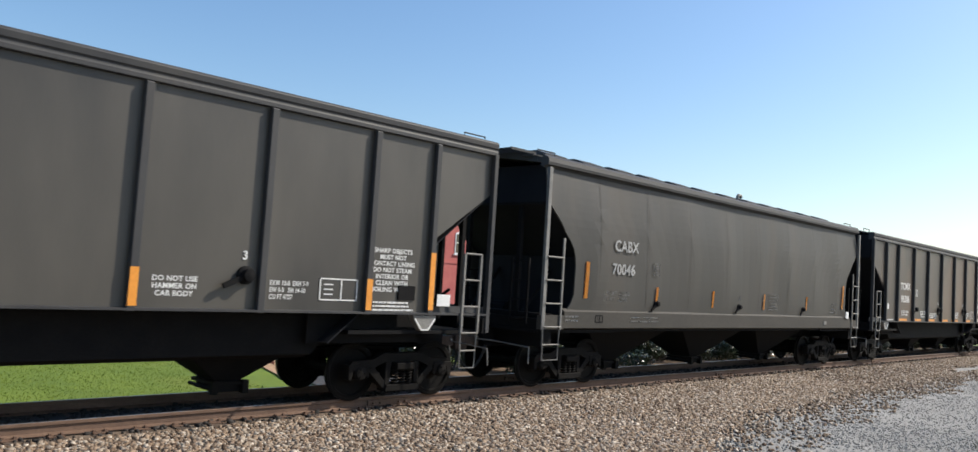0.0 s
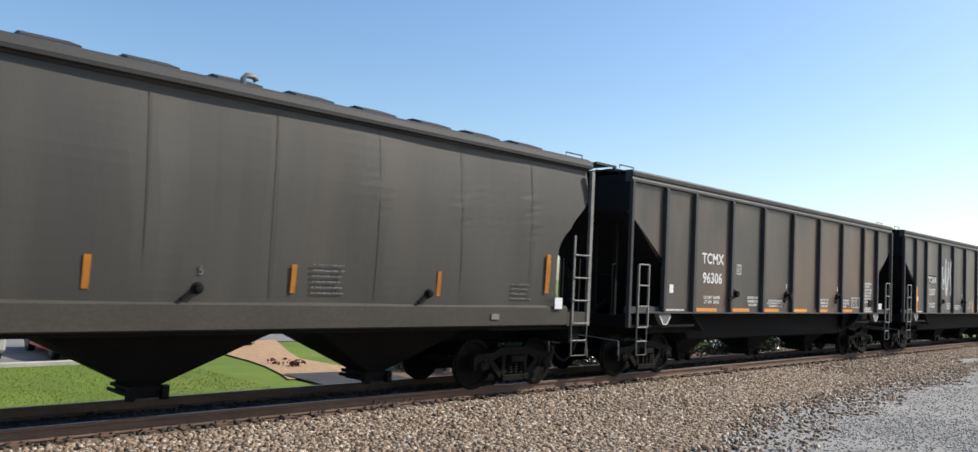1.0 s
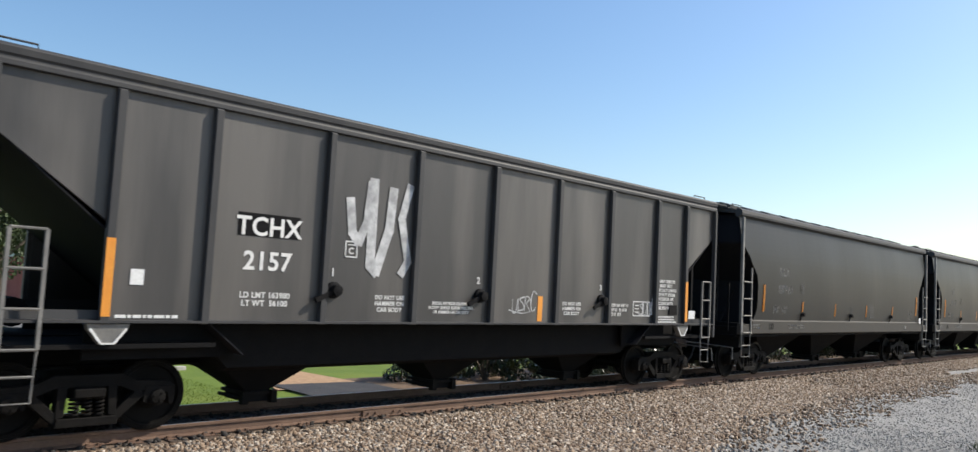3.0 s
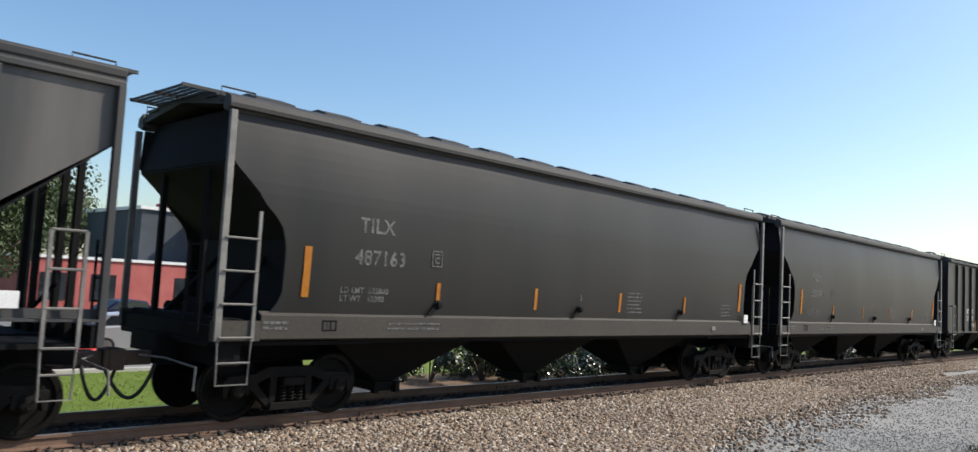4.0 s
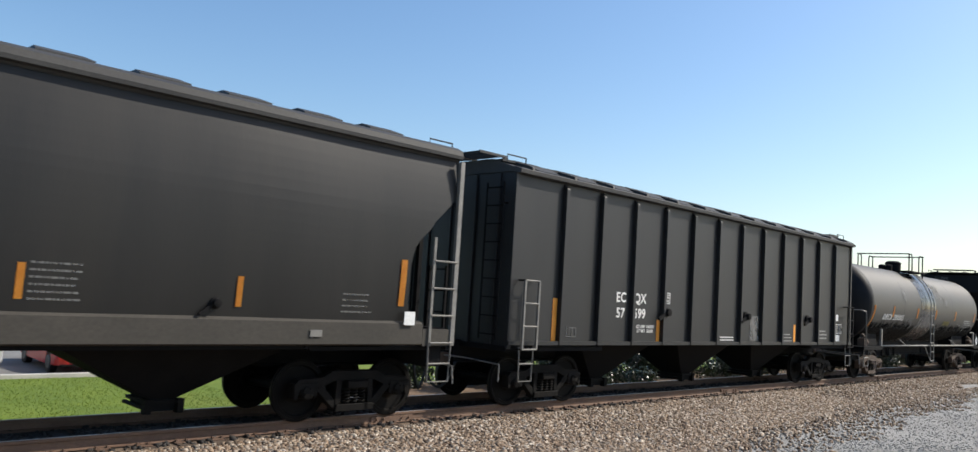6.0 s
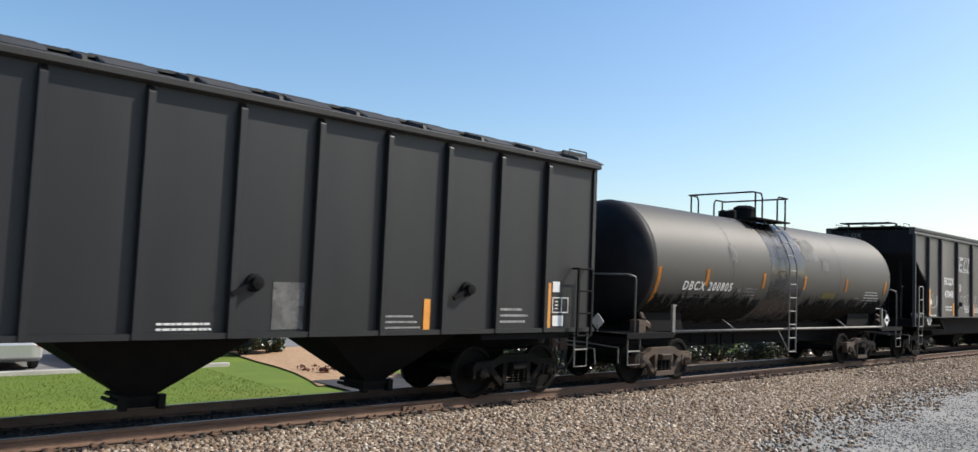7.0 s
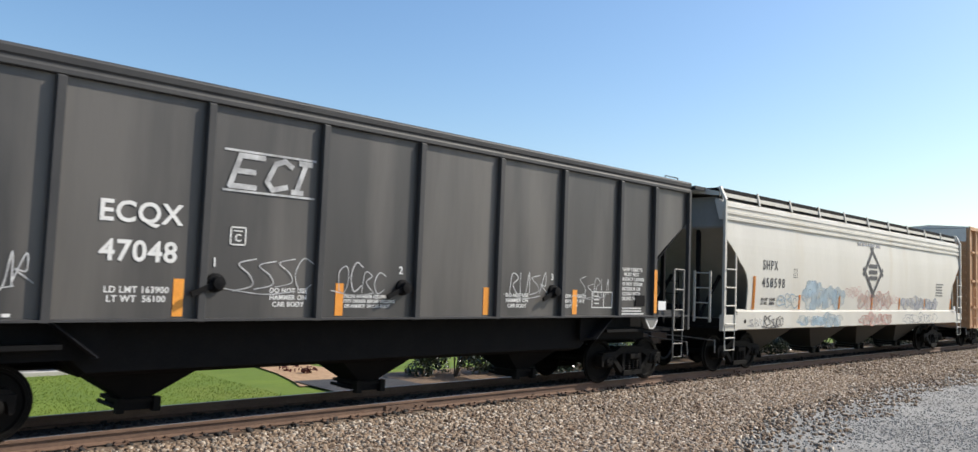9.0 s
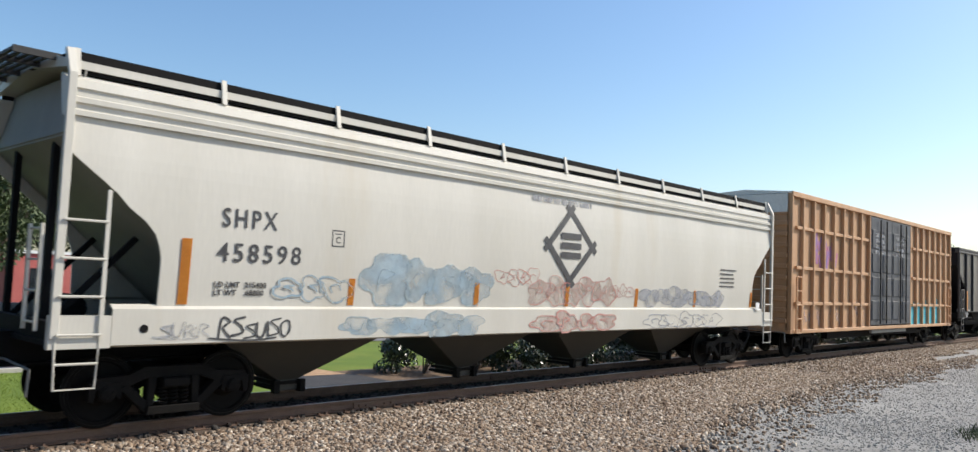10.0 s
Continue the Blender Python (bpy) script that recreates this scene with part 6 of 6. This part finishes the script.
sheet("mulch_bed", [[(14.75, 17.0, LOW + 0.03), (30, 16.6, LOW + 0.03), (70, 16.6, LOW + 0.03)], [(14.75, 18.6, LOW + 0.05), (30, 18.6, LOW + 0.05), (70, 18.6, LOW + 0.05)], [(14.68, 20.28, LOW + 0.03), (30, 20.3, LOW + 0.03), (70, 20.3, LOW + 0.03)]], M_BED, "brown bark mulch bed under the shrubs", "mulch bed")
# dark flat sheet added beside the mulch; no paving is known here
sheet("paved_path", [[(11.75, 15.8, LOW + 0.04), (14.75, 15.8, LOW + 0.04)], [(11.9, 19.75, LOW + 0.06), (14.75, 19.35, LOW + 0.06)]], mat("dark patch by the mulch", (0.035, 0.035, 0.038), (0.055, 0.054, 0.054), 1.5, rough=0.9, fine=60, bump=0.3), "dark flat patch beside the mulch", "path")
sheet("street", [[(-200, 24.4, LOW + 0.0), (11.4, 24.4, LOW + 0.0)], [(-200, 33.0, LOW + 0.01), (11.6, 33.0, LOW + 0.01)]], M_ASPHALT, "pale worn asphalt street", "road")
sheet("car_park", [[(11.4, 28.6, LOW + 0.005), (120, 31, LOW + 0.005)], [(11.6, 56.5, LOW + 0.02), (120, 56.5, LOW + 0.02)], ], M_ASPHALT, "pale asphalt car park", "road")
bm = bmesh.new()
box(bm, -200, 11.6, 24.2, 24.4, LOW - 0.1, LOW + 0.10)
tagged(part("kerb", bm, M_KERB, bevel=0.015), "concrete kerb between lawn and street", "kerb", kind="structure")


def grass_blades():
    rng = np.random.default_rng(8)
    n = 26000
    x, y = rng.uniform(0, 13, n), rng.uniform(15.6, 24.1, n)
    keep = x < 10.6 + 0.0 * y
    x, y = x[keep], y[keep]
    n = len(x)
    a = rng.uniform(0, 6.28, n)
    hgt = rng.uniform(0.015, 0.045, n)
    w = 0.009
    dx, dy = np.cos(a) * w, np.sin(a) * w
    lean = rng.uniform(-0.04, 0.04, (n, 2))
    z = np.full(n, LOW)
    v = np.stack([np.stack([x - dx, y - dy, z], 1), np.stack([x + dx, y + dy, z], 1), np.stack([x + lean[:, 0], y + lean[:, 1], z + hgt], 1)], 1).reshape(-1, 3)
    me = bpy.data.meshes.new("grass_blades")
    me.from_pydata(v.tolist(), [], np.arange(3 * n).reshape(-1, 3).tolist())
    me.materials.append(mat("grass blade", (0.125, 0.186, 0.010), (0.165, 0.228, 0.016), 1.2, rough=0.7, fine=10, bump=0.0, dirt=(0.175, 0.19, 0.03), dirt_scale=1.2, dirt_at=0.58))
    tagged(new("grass_blades", me), "bright green mown grass blades", "grass", kind="stuff")


grass_blades()


def leaves(bm, rnd, centre, radius, count, size, flat=0.8, shell=0.55):
    """Leaf quads in a lumpy shell."""
    lumps = [(Vector((rnd.gauss(0, 0.5), rnd.gauss(0, 0.5), rnd.gauss(0, 0.4))), rnd.uniform(0.35, 0.6)) for _ in range(9)]
    for _ in range(count):
        c, rr = rnd.choice(lumps)
        d = Vector((rnd.gauss(0, 1), rnd.gauss(0, 1), rnd.gauss(0, 1))).normalized()
        p = Vector(centre) + Vector(((c.x + d.x * rr * rnd.uniform(shell, 1)) * radius[0], (c.y + d.y * rr * rnd.uniform(shell, 1)) * radius[1], (c.z * flat + d.z * rr * rnd.uniform(shell, 1)) * radius[2]))
        nrm = (d + Vector((rnd.uniform(-0.7, 0.7), rnd.uniform(-0.7, 0.7), rnd.uniform(-0.3, 0.9)))).normalized()
        s = nrm.cross(Vector((rnd.uniform(-1, 1), rnd.uniform(-1, 1), rnd.uniform(-1, 1)))).normalized()
        u = nrm.cross(s)
        L = size * rnd.uniform(0.6, 1.3)
        quad(bm, [p - s * L * 0.5, p - u * L * 0.28, p + s * L * 0.5, p + u * L * 0.28])


def shrub(x, y, r, hgt, seed):
    rnd = random.Random(seed)
    base = tagged(new("shrub"), "dense dark green evergreen shrub in mulch", "shrub", "shrubs behind the track")
    base.location = (x, y, LOW)
    bm = bmesh.new()
    for k in range(7):
        a = rnd.uniform(0, 6.28)
        q = rnd.uniform(0.3, 0.7) * r
        tube(bm, [(0, 0, -0.05), (q * 0.4 * math.cos(a), q * 0.4 * math.sin(a), hgt * 0.35), (q * math.cos(a), q * math.sin(a), hgt * 0.75)], 0.025, 5)
    tagged(part("stems", bm, M_BARK, base), kind="stuff")
    bm = bmesh.new()
    leaves(bm, rnd, (0, 0, hgt * 0.5), (r, r, hgt * 0.62), 3600, 0.12)
    part("crown", bm, M_LEAF, base)


hedge = random.Random(3)
for k in range(30):
    shrub(16.9 + 1.75 * k + hedge.uniform(-0.3, 0.3), 18.4 + hedge.uniform(-0.3, 0.3), hedge.uniform(1.15, 1.45), hedge.uniform(1.2, 1.6) + 0.012 * k, 100 + k)
for k, (x, y, r, hh) in enumerate(((13.6, 27.2, 0.8, 1.1), (14.6, 27.4, 0.7, 1.0))):
    shrub(x, y, r, hh, 130 + k)
bm = bmesh.new()
for x, y, q in ((13.05, 22.0, 0.24), (13.15, 21.2, 0.16), (13.3, 21.15, 0.14)):
    leaves(bm, random.Random(int(x * 10)), (x, y, LOW + 0.12), (q, q, 0.16), 90, 0.09)
tagged(part("flowers", bm, mat("dark red foliage", (0.10, 0.02, 0.015), (0.16, 0.04, 0.03), 8, rough=0.7, fine=30, bump=0.0)), "low dark red plants in the mulch", "plant", kind="stuff")


def tree(x, y, hgt, spread, seed, count=5200, size=0.34):
    rnd = random.Random(seed)
    base = tagged(new("tree"), "broadleaf tree with an uneven green crown", "tree", "trees in the distance")
    base.location = (x, y, LOW)
    bm = bmesh.new()
    loft(bm, [[(r * math.cos(a), r * math.sin(a), z) for a in (2 * math.pi * i / 8 for i in range(8))] for r, z in ((0.035 * hgt, -0.1), (0.024 * hgt, hgt * 0.15), (0.018 * hgt, hgt * 0.4), (0.006 * hgt, hgt * 0.85))])
    for k in range(9):
        a, z = k * 2.4, hgt * (0.3 + 0.05 * k)
        q = spread * rnd.uniform(0.5, 0.8)
        tube(bm, [(0, 0, z), (q * 0.5 * math.cos(a), q * 0.5 * math.sin(a), z + hgt * 0.08), (q * math.cos(a), q * math.sin(a), z + hgt * 0.2)], 0.007 * hgt, 5)
    part("trunk", bm, M_BARK, base)
    bm = bmesh.new()
    for k in range(6):
        a = k * 1.05 + rnd.uniform(-0.3, 0.3)
        c = (spread * 0.45 * math.cos(a), spread * 0.45 * math.sin(a), hgt * rnd.uniform(0.5, 0.8))
        leaves(bm, rnd, c, (spread * 0.62, spread * 0.62, hgt * 0.26), count // 6, size)
    part("crown", bm, M_LEAF2, base)


for k, (x, y, hh, sp) in enumerate(((17.5, 62, 12, 4.5), (12, 70, 13, 5.0), (24, 75, 11, 4.5), (30, 95, 12, 6), (150, 35, 10, 6), (163, 41, 11, 7), (172, 34, 9.5, 6), (190, 39, 11, 7), (212, 36, 11, 7.5), (240, 42, 13, 8), (285, 44, 14, 9), (340, 48, 14, 10))):
    tree(x, y, hh, sp, 200 + k, 5200 if k < 3 else 3600, 0.34 if k < 3 else 0.6)


tree(10.8, 42.0, 9.5, 2.7, 230, 5600, 0.26)
tree(8.9, 38.0, 8.5, 2.6, 231, 5600, 0.24)


# brick building with a dark upper storey behind the street
def building():
    b = tagged(new("brick_building"), "red painted brick building with a dark clad upper storey", "building")
    y0 = 57.0
    def blk(name, x0, x1, ya, yb, z0, z1, m, lab="", bv=0.0):
        bm = bmesh.new()
        box(bm, x0, x1, ya, yb, z0, z1)
        return part(name, bm, m, b, lab, bevel=bv)
    low = blk("wall", 16.0, 30.4, y0, y0 + 14, LOW - 0.2, 2.55, M_BRICK, "low red painted brick wing")
    blk("parapet", 15.9, 30.5, y0 - 0.12, y0 + 14, 2.55, 2.75, M_TRIM, "pale parapet cap")
    up = blk("wall", 24.6, 30.4, y0 + 3.0, y0 + 14, 2.75, 6.6, M_SLATE, "dark clad upper storey")
    blk("parapet", 24.4, 30.4, y0 + 2.8, y0 + 14, 6.6, 6.85, M_TRIM, "pale roof edge")
    main = blk("wall", 30.4, 60.0, y0 - 1.0, y0 + 14, LOW - 0.2, 7.7, M_BRICK, "tall red painted brick front")
    blk("cornice", 30.3, 60.1, y0 - 1.2, y0 + 14, 7.7, 8.0, M_BRICK, "projecting brick cornice")
    blk("string_course", 30.35, 60.05, y0 - 1.08, y0 - 0.99, 3.35, 3.55, M_BRICK)
    for x in (32.3, 35.2, 38.1, 41.0, 43.9, 46.8, 49.7, 52.6, 55.5, 58.4):
        for z, h in ((4.3, 2.1),):
            bm = bmesh.new()
            k = 8
            arch = [(x - 0.6, z), (x + 0.6, z)] + [(x + 0.6 * math.cos(math.pi * i / k), z + h - 0.2 + 0.22 * math.sin(math.pi * i / k)) for i in range(k + 1)]
            prism_y(bm, arch, y0 - 1.06, y0 - 0.98)
            w = part("window", bm, M_TRIM, b, "arched window with a pale frame")
            bm = bmesh.new()
            for a, c, d, e in ((x - 0.5, x + 0.5, z + 0.1, z + h / 2 - 0.04), (x - 0.5, x + 0.5, z + h / 2 + 0.04, z + h - 0.22)):
                box(bm, a, c, y0 - 1.075, y0 - 1.03, d, e)
            part("pane", bm, M_GLASS, w)
            bm = bmesh.new()
            box(bm, x - 0.75, x + 0.75, y0 - 1.16, y0 - 1.0, z - 0.14, z - 0.01)
            part("sill", bm, M_TRIM, w)
    for x in (18.0, 21.2, 27.0):
        bm = bmesh.new()
        box(bm, x - 0.8, x + 0.8, y0 - 0.05, y0 + 0.03, -0.2, 1.6)
        w = part("window", bm, M_GLASS, b, "dark plain window")
    bm = bmesh.new()
    box(bm, 38.5, 42.0, y0 - 1.16, y0 - 1.12, -0.6, 2.4)
    part("mural", bm, M_MURAL, b, "blue and white painted wall panel")
    bm = bmesh.new()
    for i in range(10):
        box(bm, 31.0, 34.0, y0 - 1.9 + 0.09 * i, y0 - 1.8 + 0.09 * i, 2.3 + 0.06 * i, 2.36 + 0.06 * i)
    part("awning", bm, M_SLATE, b, "dark sloping awning")


building()


def pale_house():
    b = tagged(new("house"), "pale sided house across the street", "house")
    bm = bmesh.new()
    box(bm, -12, 5.5, 36, 46, LOW - 0.1, 3.4)
    part("wall", bm, M_SIDING, b)
    bm = bmesh.new()
    prism_x(bm, [(35.4, 3.3), (41, 6.2), (46.6, 3.3)], -12.5, 6.0)
    part("roof", bm, M_SLATE, b)
    for x in (-10, -6, -2, 2.5):
        bm = bmesh.new()
        box(bm, x - 0.6, x + 0.6, 35.93, 36.02, 0.2, 1.7)
        w = part("window", bm, M_TRIM, b)
        bm = bmesh.new()
        box(bm, x - 0.5, x + 0.5, 35.90, 35.95, 0.3, 1.6)
        part("pane", bm, M_GLASS, w)


pale_house()


def motor_car(x, y, turn, paint, label, kind="hatch"):
    """A parked car; its nose points along local +x."""
    c = tagged(new("car"), label, "car", "parked cars")
    c.matrix_world = pose(x, y, LOW + 0.01, 0, 0, turn)
    prof = [(-2.1, 0.35), (-2.15, 0.75), (-1.95, 0.98), (-1.0, 1.02), (0.7, 0.95), (1.55, 0.86), (2.0, 0.70), (2.15, 0.48), (2.1, 0.26), (1.6, 0.22), (-1.7, 0.22)]
    bm = bmesh.new()
    ring = lambda yy, s: [(px * (1 - 0.05 * s), yy, 0.24 + (pz - 0.24) * (1 - 0.06 * s)) for px, pz in prof]
    loft(bm, [ring(-0.88, 1.2), ring(-0.82, 0.5), ring(-0.6, 0), ring(0.6, 0), ring(0.82, 0.5), ring(0.88, 1.2)])
    body = part("body", bm, paint, c, smooth=False, bevel=0.03)
    bm = bmesh.new()
    cab = [(-1.75, 0.98), (-1.35, 1.40), (-0.4, 1.47), (0.35, 1.40), (1.15, 0.93)]
    loft(bm, [[(px * 0.97, -0.62, pz * 0.985) for px, pz in cab], [(px, 0, pz + 0.03) for px, pz in cab], [(px * 0.97, 0.62, pz * 0.985) for px, pz in cab]])
    part("cabin", bm, paint, c, bevel=0.03)
    bm = bmesh.new()
    for s in (-1, 1):
        prism_y(bm, [(-1.45, 1.0), (-1.2, 1.33), (-0.4, 1.39), (0.3, 1.33), (0.9, 1.0)], s * 0.63, s * 0.66)
    quad(bm, [(1.14, -0.52, 0.97), (1.14, 0.52, 0.97), (0.42, 0.48, 1.41), (0.42, -0.48, 1.41)])
    part("windows", bm, M_GLASS, c, "dark car windows")
    bm = bmesh.new()
    prism_x(bm, [(-0.42, 0.32), (0.42, 0.32), (0.55, 0.52), (0.4, 0.62), (-0.4, 0.62), (-0.55, 0.52)], 2.06, 2.15)
    box(bm, 2.07, 2.12, -0.75, 0.75, 0.24, 0.29)
    part("grille", bm, M_UNDER, c, "black grille")
    for s in (-1, 1):
        bm = bmesh.new()
        loft(bm, [[(1.93 + t, s * 0.50, 0.66), (2.04 + t, s * 0.52, 0.58), (1.90 + t, s * 0.80, 0.62), (1.75 + t, s * 0.80, 0.76)] for t in (0, 0.05)])
        part("headlight", bm, M_LAMP, c, "clear headlight")
        bm = bmesh.new()
        box(bm, -2.12, -2.06, s * 0.65 - 0.13, s * 0.65 + 0.13, 0.68, 0.86)
        part("tail_light", bm, M_TAIL, c, "red tail light")
        for px in (-1.32, 1.32):
            bm = bmesh.new()
            lathe_y(bm, (px, s * 0.78, 0.31), [(-0.1, 0.2), (-0.1, 0.30), (-0.07, 0.315), (0.07, 0.315), (0.1, 0.30), (0.1, 0.2)], 20)
            w = part("tyre", bm, M_HOSE, c, "black tyre")
            bm = bmesh.new()
            lathe_y(bm, (px, s * 0.78 + s * 0.10, 0.31), [(0, 0.2), (s * 0.012, 0.19), (s * 0.005, 0.05)], 16)
            part("rim", bm, M_GALV, w)
    bm = bmesh.new()
    box(bm, 2.13, 2.17, -0.2, 0.2, 0.34, 0.44)
    part("plate", bm, M_TRIM, c, "blank pale plate")


motor_car(8.6, 26.7, -92, M_CARRED, "glossy red hatchback parked nose to the kerb")
motor_car(5.6, 27.0, 88, M_CARSIL, "silver car parked at the kerb")
motor_car(12.4, 29.2, -14, M_CARSIL, "silver saloon parked across the street")
motor_car(3.0, 27.0, -90, M_CARNAVY, "dark blue car parked at the kerb")
motor_car(16.0, 41.0, 200, M_CARNAVY, "navy blue car parked before the brick building")
motor_car(22.5, 46.0, 185, M_CARWHT, "white car in the car park")
motor_car(28.0, 48.0, 175, M_CARSIL, "silver car in the car park")
bm = bmesh.new()
box(bm, 14.0, 15.2, 29.0, 30.0, LOW, LOW + 1.0)
tagged(part("utility_box", bm, M_KERB, bevel=0.03), "grey utility cabinet on the grass verge", "utility box")
for x, y in ((24.5, 84.0), (60.0, 36.0), (105.0, 37.0)):
    p = tagged(new("utility_pole"), "weathered timber utility pole with a crossarm", "utility pole", "poles along the street")
    p.location = (x, y, LOW)
    bm = bmesh.new()
    tube(bm, [(0, 0, -0.2), (0, 0, 9.0)], 0.14, 8)
    part("pole", bm, M_BARK, p)
    bm = bmesh.new()
    box(bm, -1.1, 1.1, -0.06, 0.06, 8.3, 8.42)
    part("crossarm", bm, M_BARK, p)

bm = bmesh.new()
rnd = random.Random(77)
for _ in range(500):
    x, y = rnd.gauss(16.9, 0.5), rnd.gauss(3.5, 0.18)
    a = rnd.uniform(0, 6.28)
    bm.faces.new([bm.verts.new(p) for p in ((x - 0.01 * math.cos(a), y - 0.01 * math.sin(a), LOT), (x + 0.01 * math.cos(a), y + 0.01 * math.sin(a), LOT), (x + rnd.uniform(-0.06, 0.06), y + rnd.uniform(-0.06, 0.06), LOT + rnd.uniform(0.05, 0.14)))])
tagged(part("weeds", bm, M_LEAF2), "green weeds growing in the gravel", "weeds", kind="stuff")

# ---- the train, in the order in which it passes ----
ribbed_hopper(-6.15, "dusty grey-black ribbed covered hopper with white stencils", M_OLIVE, hopper_marks(stripes="side"))
curved_hopper(11.87, "weathered grey covered hopper with dented smooth sides", M_GREY, curved_marks("CABX", "70046", M_WORN, tuple(x - 8.275 for x in (1.42, 4.1, 6.7, 9.55, 12.38, 15.2)), True), seams=9)
ribbed_hopper(29.82, "dusty brown-black ribbed covered hopper with low orange stripes", M_BROWN, hopper_marks("TCMX", "96306", "low"))
ribbed_hopper(47.75, "black ribbed covered hopper with a dripping white tag", M_BLACK, hopper_marks("TCHX", "2157", "side", drip_logo, True))
curved_hopper(65.75, "charcoal covered hopper with smooth bowed sides", M_CHAR, curved_marks("TILX", "487163", M_FAINT, tuple(x - 8.275 for x in (1.42, 4.1, 6.7, 9.57, 12.33, 15.2))))
curved_hopper(83.50, "charcoal covered hopper with smooth sides and faded marks", M_CHAR, curved_marks("TILX", "487177", M_FAINT, tuple(x - 8.275 for x in (1.55, 4.15, 6.95, 9.77, 12.49, 15.35))))
box_hopper(101.50, "plain black straight-sided covered hopper with arched roof hatches")
tank_car(119.20, "grimy grey tank car with a glossy black centre band")
ribbed_hopper(135.60, "black ribbed covered hopper with white graffiti tags", M_BLACK, hopper_marks("ECQX", "47048", "side", logo_letters))
curved_hopper(153.75, "off-white plastics hopper with faded graffiti and roof walkway", M_WHITE, white_marks, 19.75, M_WHITE, (4.1, 8.2, 12.0, 15.8), 16.1, True, 0, 4.42, M_WHITE, M_WHITE, M_WHITE)
boxcar(174.90, "faded orange ribbed boxcar with dark blue doors and graffiti")
ribbed_hopper(195.00, "black ribbed covered hopper far back in the train", M_BLACK, hopper_marks(stripes="side"))
ribbed_hopper(212.90, "dusty black ribbed covered hopper at the far end of the train", M_BROWN, hopper_marks(stripes="side"))

SPEED, SLOWING = 15.172, -0.0258


def run(t):
    """Metres that the train has gone by t seconds."""
    return SPEED * t + SLOWING * t * t / 2


def motions():
    for car, s in CARS:
        walk(car, [(t, pose(s - run(t), TRACK_Y, 0)) for t in (0, 1, 2, 3, 4, 5, 6, 7, 8, 9, 10)])
    ticks = [k / FPS for k in range(301)]
    for w in WHEELS:
        x, y, z = w.location
        walk(w, [(t, pose(x, y, z, 0, -math.degrees(run(t) / R_WHEEL), 0)) for t in ticks])


motions()
